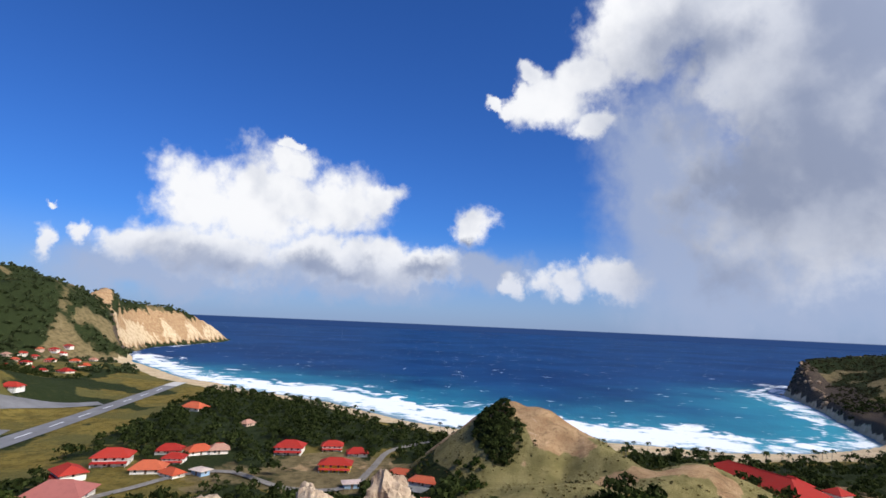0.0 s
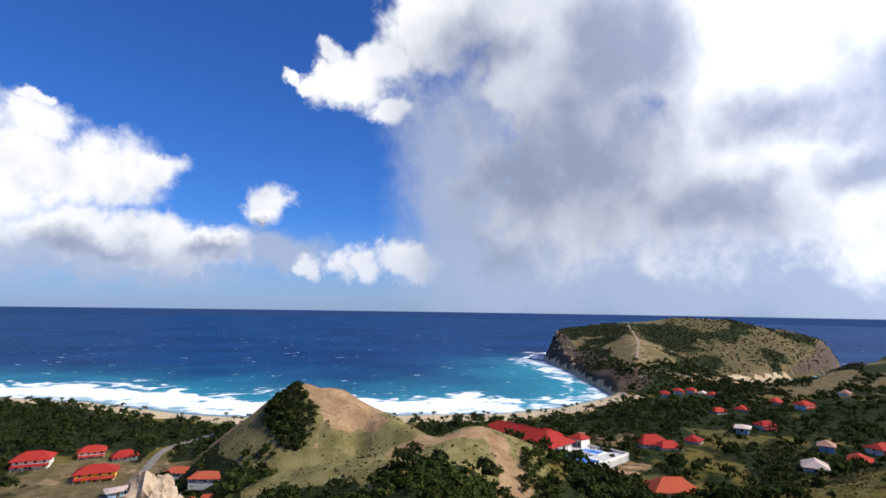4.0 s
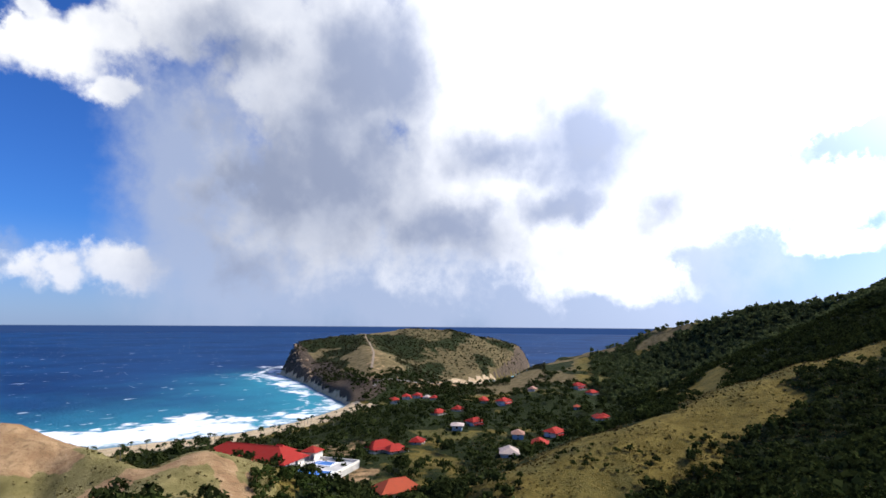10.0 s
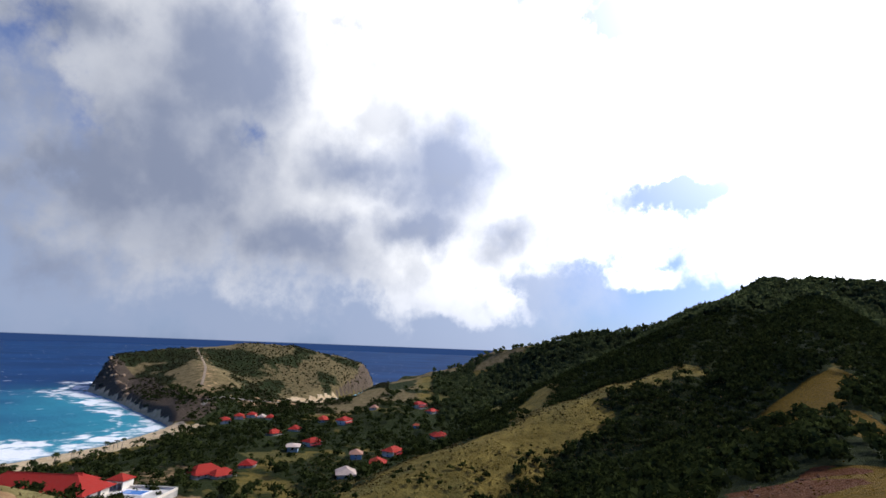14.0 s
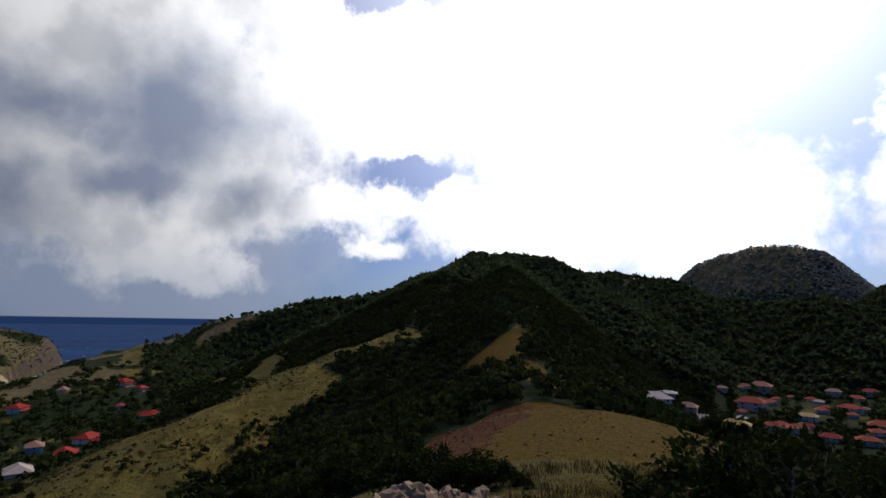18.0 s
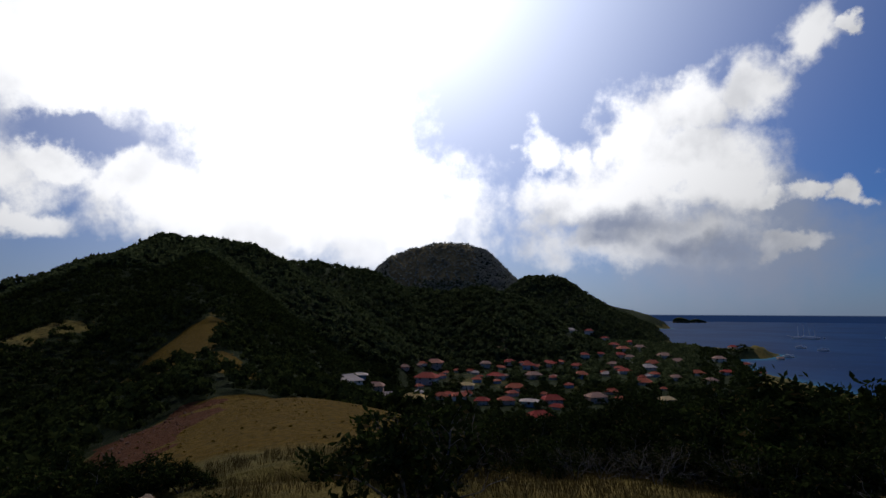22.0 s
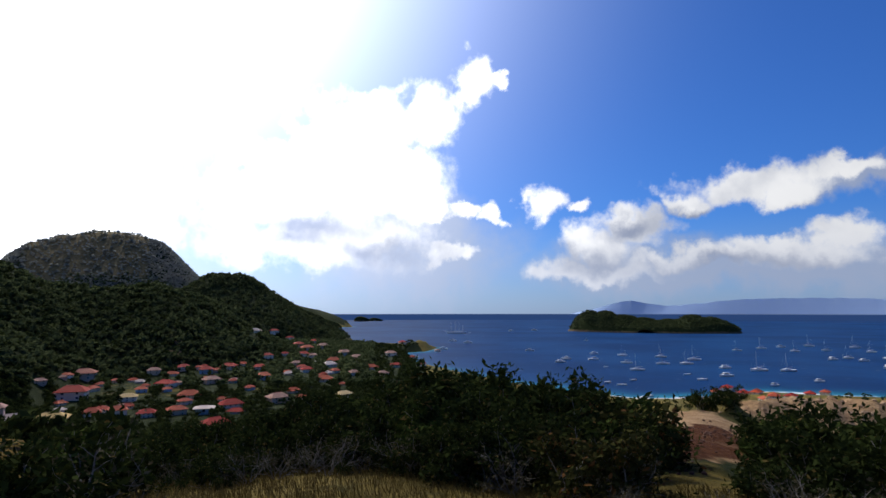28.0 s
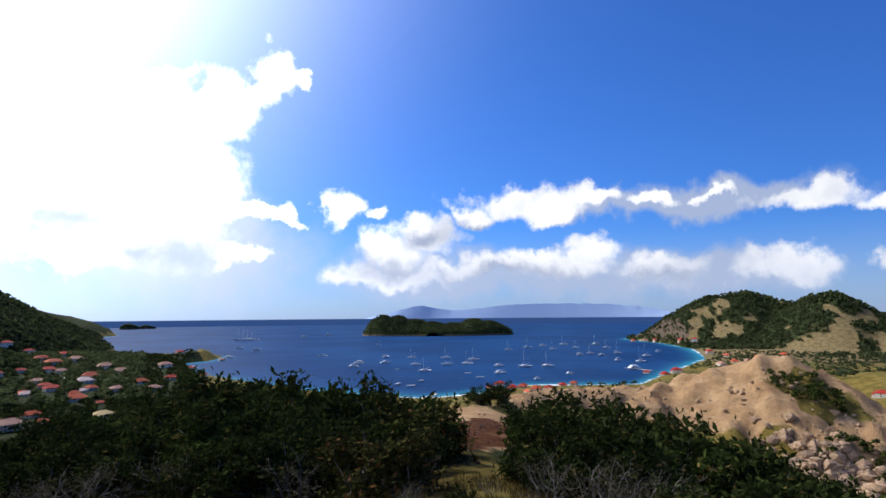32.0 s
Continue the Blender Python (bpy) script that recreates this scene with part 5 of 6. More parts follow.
# ---- the airfield and the lanes ----
def strip(name, pts, width, mat, label, category, lift=0.25, kind="structure", step=6.0):
    """A ribbon laid on the ground through (bearing, distance) points."""
    line = [Vector((*xy(a, d), 0)) for a, d in pts]
    smooth = []
    for i in range(len(line) - 1):
        p0, p1, p2, p3 = line[max(i - 1, 0)], line[i], line[i + 1], line[min(i + 2, len(line) - 1)]
        k = max(2, int((p2 - p1).length / step))
        for j in range(k):
            t = j / k
            smooth.append(0.5 * (2 * p1 + (p2 - p0) * t + (2 * p0 - 5 * p1 + 4 * p2 - p3) * t * t + (3 * p1 - p0 - 3 * p2 + p3) * t ** 3))
    smooth.append(line[-1])
    vs, cuts = [], 5
    for i, p in enumerate(smooth):
        d = (smooth[min(i + 1, len(smooth) - 1)] - smooth[max(i - 1, 0)]).normalized()
        n = Vector((d.y, -d.x, 0))
        for c in range(cuts):
            q = p + n * width * (c / (cuts - 1) - 0.5)
            vs.append((q.x, q.y))
    vs = np.array(vs)
    z = height(vs[:, 0], vs[:, 1]) + lift
    i = np.arange(len(smooth) - 1)[:, None] * cuts
    c = np.arange(cuts - 1)[None, :]
    q = np.stack([i + c, i + c + cuts, i + c + cuts + 1, i + c + 1], -1).reshape(-1, 4)
    me = mesh_from(name, np.column_stack([*lay(vs[:, 0], vs[:, 1]), z]), q, mat)
    return tagged(new(name, me), label, category, kind=kind)


a, b = Vector((*RUN_A, 0)), Vector((*RUN_B, 0))


def along_runway(s, off):
    d = (b - a).normalized()
    p = a + d * s + Vector((d.y, -d.x, 0)) * off
    return polar(p.x, p.y)


strip("runway", [along_runway(s, 0) for s in (-90, 0, 100, 200, 298)], 16, ASPHALT, "grey asphalt runway ending at the beach", "runway", 0.5, step=20)
strip("runway_end", [along_runway(s, 0) for s in (270, 285, 297)], 15, CONCRETE, "pale concrete runway threshold", "runway", 0.55, step=8)
for s in range(-60, 270, 30):
    strip("runway_mark", [along_runway(s, 0), along_runway(s + 7, 0), along_runway(s + 14, 0)], 0.9, PAINT, "white painted runway centre dash", "road mark", 0.56)
strip("taxiway", [along_runway(-70, -62), along_runway(20, -62), along_runway(80, -60), along_runway(130, -46), along_runway(170, -14)], 15, ASPHALT,
      "grey asphalt taxiway curving to the runway", "taxiway", 0.46)
strip("taxiway", [along_runway(40, -56), along_runway(62, -38), along_runway(70, -14)], 13, ASPHALT, "short grey asphalt taxiway between lawns", "taxiway", 0.44)
strip("apron", [along_runway(-80, -78), along_runway(-20, -78), along_runway(30, -76)], 26, ASPHALT, "grey asphalt aircraft apron", "apron", 0.42)
strip("road", [(310, 200), (316, 206)] + [(322, 215), (328, 228), (333.4, 229), (340, 206), (348, 203), (351.1, 227), (353.6, 262), (358.7, 286)], 3.8, LANE,
      "worn grey-tan lane winding between houses", "road", 0.5)
strip("road", [(54.5, 470), (57, 505), (60, 530), (64, 555)], 4.0, LANE, "worn lane below the headland", "road", 0.4)
strip("track", [(53.2, 770), (53.8, 700), (54.4, 620), (54.2, 540)], 3.2, plain("track_earth", (0.22, 0.16, 0.10), (0.34, 0.25, 0.16), 0.95, 0.4, 0.4),
      "worn sandy track up the headland", "path", 0.3)
strip("road", [(190.5, 700), (188.6, 610), (186.8, 560)], 5.0, CONCRETE, "pale village street", "road", 0.4)


# ---- boats ----
def hull_mesh(l, w, h, stern=0.75):
    bm = bmesh.new()
    rings = []
    for i in range(9):
        t = i / 8
        x = -l / 2 + l * t
        b = w / 2 * (stern + (1 - stern) * math.sin(min(t * 1.6, 1) * math.pi / 2)) * (1 - max(t - 0.45, 0) ** 2 / 0.3025) if t < 1 else 0.02
        b = max(b, 0.02)
        sheer = h * (1 + 0.35 * t * t)
        rings.append([bm.verts.new(p) for p in ((x, -b, sheer), (x - 0.02 * l * t, -b * 0.8, h * 0.25), (x - 0.05 * l * t, 0, -0.35 * h), (x - 0.02 * l * t, b * 0.8, h * 0.25), (x, b, sheer))])
    for r, s in zip(rings, rings[1:]):
        for k in range(4):
            bm.faces.new((r[k], s[k], s[k + 1], r[k + 1]))
        bm.faces.new((r[4], s[4], s[0], r[0]))
    bm.faces.new(rings[0])
    return bm


def make_sailboat():
    root = new("sailboat")
    part("hull", hull_mesh(12, 3.8, 1.2), HULL, root)
    part("cabin", boxed(-1.8, 3.0, -1.1, 1.1, 1.2, 2.0, 0.25), HULL, root)
    part("window_band", boxed(-1.4, 2.5, -1.13, 1.13, 1.5, 1.72), GLASS, root)
    part("mast", tube(bmesh.new(), [(1.2, 0, 1.3), (1.2, 0, 8), (1.2, 0, 13.5)], [0.055, 0.05, 0.03]), SPAR, root)
    part("boom", tube(bmesh.new(), [(1.1, 0, 3.0), (-4.2, 0, 3.1)], [0.1, 0.09]), SPAR, root)
    part("furled_sail", tube(bmesh.new(), [(0.9, 0, 3.25), (-1.5, 0, 3.35), (-4.1, 0, 3.3)], [0.22, 0.26, 0.12]), CANVAS, root, "furled blue-covered mainsail")
    bm = bmesh.new()
    for p in ((5.8, 0, 1.6), (-5.9, 0, 1.3), (1.2, 1.8, 1.3), (1.2, -1.8, 1.3)):
        tube(bm, [p, (1.2, 0, 13.2)], [0.01, 0.01], 3)
    part("rigging", bm, SPAR, root)
    return tagged(root, "white sailing yacht at anchor with bare mast", "sailboat", "boats in the bay")


def make_motorboat():
    root = new("motorboat")
    part("hull", hull_mesh(9, 3.2, 1.1, 0.9), HULL, root)
    part("cabin", boxed(-1.5, 2.2, -1.1, 1.1, 1.1, 2.5, 0.3), HULL, root)
    part("window_band", boxed(-1.0, 2.05, -1.02, 1.02, 1.75, 2.15), GLASS, root)
    part("canopy", boxed(-3.2, -1.2, -1.1, 1.1, 2.5, 2.6), CANVAS, root)
    for yy in (-1.0, 1.0):
        part("canopy_post", boxed(-3.15, -3.07, yy - 0.04, yy + 0.04, 1.1, 2.5), SPAR, root)
    return tagged(root, "small white motorboat with a cabin, at anchor", "motorboat", "boats in the bay")


def make_skiff():
    root = new("skiff")
    part("hull", hull_mesh(6, 2.0, 0.7, 0.85), HULL, root)
    for xx in (-1.6, 0.2):
        part("thwart", boxed(xx, xx + 0.3, -0.8, 0.8, 0.55, 0.62), TIMBER, root)
    part("outboard_motor", boxed(-3.3, -2.9, -0.2, 0.2, 0.5, 1.2), HULL_DARK, root)
    return tagged(root, "open white skiff moored near the beach", "boat", "boats in the bay")


def make_ship():
    root = new("tall_ship")
    part("hull", hull_mesh(70, 11, 5), HULL, root)
    part("deckhouse", boxed(-22, 8, -3.5, 3.5, 5, 8.5, 0.4), HULL, root)
    for xx, hh in ((18, 38), (4, 42), (-10, 40), (-23, 34)):
        part("mast", tube(bmesh.new(), [(xx, 0, 5), (xx, 0, hh)], [0.6, 0.3]), SPAR, root)
        part("yard", tube(bmesh.new(), [(xx, -9, hh * 0.6), (xx, 9, hh * 0.6)], [0.25, 0.25]), SPAR, root)
    part("bowsprit", tube(bmesh.new(), [(33, 0, 6.5), (46, 0, 10)], [0.5, 0.25]), SPAR, root)
    return tagged(root, "large white four-masted sailing ship at anchor", "ship")


def make_ferry():
    root = new("ferry")
    part("hull", hull_mesh(26, 7, 2.4, 0.92), HULL, root)
    part("lower_deck", boxed(-10, 6, -3, 3, 2.4, 4.8, 0.2), HULL, root)
    part("window_band", boxed(-9.5, 5.7, -3.02, 3.02, 3.3, 4.1), GLASS, root)
    part("upper_deck", boxed(-8, 3, -2.5, 2.5, 4.8, 6.8, 0.3), HULL, root)
    part("mast", tube(bmesh.new(), [(0, 0, 6.8), (0, 0, 10)], [0.15, 0.08]), SPAR, root)
    return tagged(root, "white passenger ferry at the jetty", "ferry")


FLEET = {}


def boat(kind, az, el, turn, size=1.0):
    x, y = lay(*xy(az, EYE / math.tan(radians(-el))))
    maker = {"sail": make_sailboat, "motor": make_motorboat, "skiff": make_skiff, "ship": make_ship, "ferry": make_ferry}[kind]
    size, m = size * (1.0 if kind in ("ship", "ferry") else 1.65), pose(x, y, 0.05, 0, 0, turn - 45 + swing(az))
    if kind not in FLEET:
        FLEET[kind] = maker()
        FLEET[kind].matrix_basis = m
    else:
        copy_thing(FLEET[kind], m @ Matrix.Diagonal((size, size, size, 1)))


boat("ship", 207.4, -2.9, 10)
for kind, az, el, turn, size in (
        ("motor", 209.2, -2.8, 175, 3.0), ("sail", 225.0, -3.7, 170, 1.9), ("motor", 217.5, -5.05, 10, 1.2), ("motor", 221.6, -6.4, 20, 1.1), ("motor", 222.4, -6.0, 160, 1.2),
        ("motor", 226.0, -5.3, 30, 1.1), ("motor", 226.0, -6.0, 200, 1.2), ("skiff", 227.5, -6.8, 15, 1.2), ("sail", 230.1, -6.3, 10, 0.9), ("sail", 229.6, -5.4, 20, 0.9),
        ("sail", 231.4, -7.1, 15, 1.0), ("sail", 234.5, -6.3, 10, 1.0), ("sail", 234.3, -5.5, 15, 1.0), ("sail", 237.3, -6.2, 12, 1.0), ("sail", 238.2, -5.7, 8, 1.1)):
    boat(kind, az, el, turn, size)
for kind, az, el, turn, size in (
        ("motor", 241.7, -7.4, 20, 1.2), ("motor", 241.6, -6.5, 10, 1.1), ("sail", 245.2, -6.6, 15, 1.2), ("sail", 248.2, -6.5, 12, 1.1), ("motor", 246.7, -8.1, 30, 0.8),
        ("motor", 251.1, -7.4, 10, 0.8), ("sail", 253.9, -4.9, 15, 1.0), ("motor", 257.4, -5.7, 20, 1.3), ("sail", 245.6, -4.2, 14, 1.1), ("motor", 247.6, -4.0, 10, 1.3),
        ("sail", 249.0, -4.4, 16, 1.0), ("sail", 250.4, -3.8, 10, 1.2), ("motor", 252.5, -5.1, 20, 1.2), ("sail", 254.6, -3.8, 12, 1.2), ("sail", 256.0, -4.2, 15, 1.1)):
    boat(kind, az, el, turn, size)
for kind, az, el, turn, size in (
        ("motor", 255.3, -5.1, 10, 1.1), ("sail", 260.2, -5.8, 14, 1.2), ("sail", 260.9, -5.1, 12, 1.1), ("motor", 262.4, -4.6, 20, 1.2), ("motor", 209.0, -4.1, 15, 1.4),
        ("motor", 206.9, -3.9, 10, 1.4), ("skiff", 227.6, -8.7, 60, 1.3), ("skiff", 229.4, -8.9, 20, 1.1), ("skiff", 237.3, -7.4, 30, 1.1), ("sail", 257.4, -4.8, 12, 1.0),
        ("skiff", 239.0, -7.9, 10, 1.2), ("skiff", 230.8, -8.3, 45, 1.1), ("motor", 215.0, -2.6, 10, 1.6), ("motor", 218.2, -2.5, 15, 1.6), ("motor", 201.5, -5.9, 60, 1.0),
        ("motor", 205.6, -4.9, 10, 1.2), ("sail", 243.0, -4.5, 12, 1.0), ("sail", 252.0, -4.2, 12, 1.0)):
    boat(kind, az, el, turn, size)
boat("ferry", 259.2, -6.7, 15)


def jetty(az0, d0, az1, d1, label):
    a0, a1 = Vector((*lay(*xy(az0, d0)), 0)), Vector((*lay(*xy(az1, d1)), 0))
    v = a1 - a0
    root = new("jetty")
    root.matrix_basis = pose(a0.x, a0.y, 0, 0, 0, math.degrees(math.atan2(v.y, v.x)))
    n = v.length
    part("deck", boxed(0, n, -2, 2, 1.1, 1.4), CONCRETE, root)
    for i in range(int(n / 8) + 1):
        for yy in (-1.6, 1.6):
            part("pile", tube(bmesh.new(), [(i * 8 + 0.6, yy, -3), (i * 8 + 0.6, yy, 1.1)], [0.25, 0.25]), TIMBER, root)
    return tagged(root, label, "jetty")


jetty(261.6, 668, 258.2, 690, "concrete ferry jetty on timber piles")
jetty(233.0, 455, 230.5, 424, "short concrete jetty at the town beach")


# ---- island in the bay, far shores ----
def isle(name, az, d, half, depth, peaks, label, mat, n=90):
    """An island as a height grid across the line of sight; peaks are (across, outward, height, radius)."""
    u, v = np.meshgrid(np.linspace(-half, half, n * 2), np.linspace(-depth, depth, n))
    rim = np.hypot(u / half, v / depth) + 0.10 * fbm(u + d, v, 120, 3)
    z = np.zeros_like(u)
    for pu, pv, h, r in peaks:
        z = np.maximum(z, h * np.exp(-(((u - pu) / r) ** 2 + ((v - pv) / (r * 1.1)) ** 2)))
    z = (z + 8 * fbm(u + d, v + 50, 90, 4) * np.clip(z / 40, 0, 1) + 2) * soft_step(rim, 1.0, 0.86) + np.where(rim > 0.95, -3, 0)
    cx, cy = lay(*xy(az, d))
    facing = radians(float(seen_az(az)))
    ux, uy = math.sin(facing), math.cos(facing)
    x, y = cx + u * uy + v * ux, cy - u * ux + v * uy
    i = np.arange(n - 1)[:, None] * (2 * n)
    j = np.arange(2 * n - 1)[None, :]
    q = np.stack([i + j, i + j + 1, i + j + 1 + 2 * n, i + j + 2 * n], -1).reshape(-1, 4)
    me = mesh_from(name, np.stack([x, y, z], -1).reshape(-1, 3), q[:, ::-1], mat, True)
    give(me, "scrub", soft_step(z, 3, 9).ravel())
    give(me, "rock", soft_step(z, 6, 2).ravel())
    give(me, "dry", np.ones(z.size))
    return tagged(new(name, me), label, "island", kind="structure"), x, y, z


ISLE, ix, iy, iz = isle("island", 233.0, 1800, 335, 130, [(-215, 0, 76, 75), (-160, 10, 72, 85), (-90, 5, 56, 95), (-10, 0, 46, 110), (70, 0, 45, 110), (150, 0, 60, 85), (215, -10, 50, 85)],
                        "low green wooded island ringed by pale shore", LAND)
isle("islet", 196.0, 3480, 70, 30, [(0, 0, 26, 60)], "small bare islet far out at sea", LAND, 30)
isle("islet", 194.2, 3400, 60, 30, [(0, 0, 40, 60)], "small rocky islet off the cape", LAND, 30)


def far_range():
    m, n = material("hazed_mountains")
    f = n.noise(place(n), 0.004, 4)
    # the haze over the strait is put into this pale blue
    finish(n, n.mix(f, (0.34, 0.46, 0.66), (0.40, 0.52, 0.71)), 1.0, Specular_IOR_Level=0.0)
    az = np.linspace(223, 266, 260)
    crest = np.interp(az, [223, 226, 228, 231, 235, 239, 243, 252, 258, 263, 266], [-8, 34, 66, 100, 62, 82, 108, 118, 96, 50, -8])
    crest = crest + 9 * fbm(az * 30, az * 0, 60, 4) * np.clip(crest / 60, 0, 1) - 20
    rows = []
    for k in range(8):
        t = k / 7
        x, y = lay(*xy(az, 3880 + 70 * t))
        rows.append(np.stack([x, y, 52 + np.maximum(crest + 28, 0.0) * t], -1))
    v = np.array(rows)
    i = np.arange(7)[:, None] * 260
    j = np.arange(259)[None, :]
    q = np.stack([i + j, i + j + 1, i + j + 261, i + j + 260], -1).reshape(-1, 4)
    tagged(new("backdrop", mesh_from("backdrop", v.reshape(-1, 3), q[:, ::-1], m, True)), "mountain range across the strait, its blue haze painted in", "mountains", kind="structure")


far_range()


# ---- rocks ----
def rock_mesh(bm, centre, size, seed, flat=0.75, cuts=2):
    got = bmesh.ops.create_icosphere(bm, subdivisions=cuts, radius=1.0)
    s = Vector((seed * 3.1, seed * 1.7, seed * 0.9))
    for v in got["verts"]:
        n = noise.fractal(v.co * 0.9 + s, 1.1, 2.0, 4)
        c = noise.cell(v.co * 2.2 + s) + 0.5 * noise.cell(v.co * 4.1 + s)
        k = 1 + 0.38 * n + 0.14 * c
        v.co = Vector((v.co.x * size * k, v.co.y * size * k * 0.85, v.co.z * size * k * flat)) + Vector(centre)


def boulder(az, d, size, seed, flat, top_el, label="weathered pale tan boulder on the hilltop", mat=STONE):
    x, y = xy(az, d)
    bm = bmesh.new()
    rock_mesh(bm, (0, 0, 0), size, seed, flat, 4)
    top, base = EYE + d * math.tan(radians(top_el)), ground_at(x, y) - 0.15
    high, low = max(v.co.z for v in bm.verts), min(v.co.z for v in bm.verts)
    for v in bm.verts:
        v.co.z = math.sqrt(max((v.co.z - low) / (high - low), 0)) * (top - base)
    me = bpy.data.meshes.new("boulder")
    bm.to_mesh(me)
    bm.free()
    me.materials.append(mat)
    ob = new("boulder", me)
    ob.matrix_basis = pose(*lay(x, y), base, 0, 0, seed * 50)
    return tagged(ob, label, "rock", "boulders on the hilltop")


for az, d, size, seed, flat, top_el in ((353.6, 4.7, 0.22, 1, 1, -16.6), (355.6, 4.6, 0.20, 5, 1, -18.6), (344.5, 4.4, 0.19, 2, 1, -18.4), (348.4, 4.5, 0.36, 3, 0.9, -19.8),
                                        (351.4, 4.3, 0.28, 13, 0.9, -19.4), (331.5, 4.3, 0.30, 6, 0.9, -19.0), (327.0, 4.4, 0.34, 14, 0.9, -20.0), (336.0, 4.2, 0.22, 15, 0.9, -20.0),
                                        (3.0, 4.6, 0.24, 4, 1.1, -20.6), (5.6, 4.7, 0.18, 16, 0.9, -21.2)):
    boulder(az, d, size, seed, flat, top_el)
for az, d, size, seed, flat, top_el in ((113.5, 5.6, 0.30, 7, 0.9, -19.6), (111, 5.2, 0.24, 8, 0.9, -20.2), (117.3, 5.8, 0.30, 9, 0.8, -18.6), (120.4, 6.2, 0.26, 11, 0.8, -18.8),
                                        (123.6, 6.4, 0.28, 17, 0.8, -19.1), (126.8, 6.4, 0.26, 18, 0.8, -19.0), (130.0, 6.6, 0.22, 19, 0.8, -19.8)):
    boulder(az, d, size, seed, flat, top_el, "dark reddish boulder at the hilltop's brow", RUBBLE)


def rubble(name, lines, count, lo, hi, label, spread, mat=RUBBLE):
    bm = bmesh.new()
    r = random.Random(5)
    for i in range(count):
        (a0, d0), (a1, d1) = r.choice(lines)
        t = r.random()
        x, y = xy(a0 + (a1 - a0) * t, d0 + (d1 - d0) * t)
        x, y = x + r.gauss(0, spread), y + r.gauss(0, spread)
        s = lo + (hi - lo) * r.random() ** 2.5
        rock_mesh(bm, (*lay(x, y), ground_at(x, y) + s * 0.3), s, i * 0.37, 0.8, 1)
    me = bpy.data.meshes.new(name)
    bm.to_mesh(me)
    bm.free()
    me.materials.append(mat)
    tagged(new(name, me), label, "rubble", kind="stuff")


rubble("rubble_heap", [((274, 131), (284, 127)), ((276, 125), (288, 121)), ((280, 122), (290, 118))], 420, 0.4, 2.0, "heap of broken pinkish rock beside the cut hillside", 3.0)
rubble("rubble", [((118, 62), (128, 104)), ((122, 74), (129, 96))], 110, 0.06, 0.4, "loose red stones down an eroded bank", 4.0, RED_RUBBLE)
rubble("rubble", [((246, 126), (258, 146)), ((258, 146), (276, 150)), ((276, 150), (287, 144))], 300, 0.2, 0.9, "broken tan rock over the bare hillside", 7.0)
rubble("rubble", [((235, 40), (240, 75)), ((232, 50), (242, 70))], 160, 0.08, 0.30, "loose reddish stones on bare ground", 2.5, RED_RUBBLE)
rubble("rubble", [((105, 13), (135, 15))], 130, 0.08, 0.3, "dark stones scattered at the brow", 1.0)
rubble("sea_rocks", [((40.4, 775), (41.6, 745)), ((43, 760), (46.2, 600)), ((321, 850), (331, 1250))], 120, 0.8, 3.6, "dark wet rocks at the foot of the cliffs", 5.0)


def leaning_post():
    x, y, z, d = spot(155.4, -15.4)
    root = new("leaning_post")
    root.matrix_basis = pose(*lay(x, y), z - 0.4, 0, 32, 60 + swing(155.4))
    part("pole", tube(bmesh.new(), [(0, 0, 0), (0, 0, 1.3), (0.05, 0, 3.0)], [0.11, 0.10, 0.08], 7), TIMBER, root)
    part("brace", tube(bmesh.new(), [(0.05, 0, 2.4), (0.4, 0, 1.6)], [0.04, 0.04], 5), TIMBER, root)
    tagged(root, "dark weathered timber post leaning over the meadow", "post")


leaning_post()


def stakes():
    for az, d, lean in ((21.6, 14.0, 8), (22.6, 14.3, -12)):
        x, y = xy(az, d)
        bm = tube(bmesh.new(), [(0, 0, -0.3), (0.02, 0, 0.3), (0.0, 0.03, 0.6)], [0.03, 0.025, 0.02], 6)
        me = bpy.data.meshes.new("stake")
        bm.to_mesh(me)
        bm.free()
        me.materials.append(SPAR)
        ob = new("stake", me)
        ob.matrix_basis = pose(*lay(x, y), ground_at(x, y), lean, 0, az)
        tagged(ob, "pale weathered stake in the slope", "stake", "stakes on the slope")


stakes()

# ---- woods: many small leaf clumps, joined, where nobody could count the trees ----
def clump(n, size, seed, flat=0.75, shell=0.45):
    """Leaf-clump cards in a ragged crown of radius 1: (n, 4, 3)."""
    g = np.random.default_rng(seed)
    d = g.normal(size=(n, 3))
    d /= np.linalg.norm(d, axis=1)[:, None]
    d[:, 2] = np.where(d[:, 2] < -0.35, -d[:, 2], d[:, 2])
    lump = 0.78 + 0.30 * np.sin(d[:, :1] * 4 + seed) * np.cos(d[:, 1:2] * 5 + seed * 2) + 0.12 * np.sin(d[:, 2:] * 9)
    c = d * (shell + (1 - shell) * g.random((n, 1)) ** 0.5) * lump
    c[:, 2] = c[:, 2] * flat + 0.25
    nrm = d + g.normal(scale=0.55, size=(n, 3))
    nrm /= np.linalg.norm(nrm, axis=1)[:, None]
    a = np.cross(nrm, g.normal(size=(n, 3)))
    a /= np.linalg.norm(a, axis=1)[:, None]
    b = np.cross(nrm, a)
    s = size * (0.6 + 0.8 * g.random((n, 1)))
    k = 0.45 + 0.5 * g.random((n, 1))
    bend = nrm * s * 0.35
    return np.stack([c - a * s, c + b * s * k - bend, c + a * s, c - b * s * k - bend], 1)


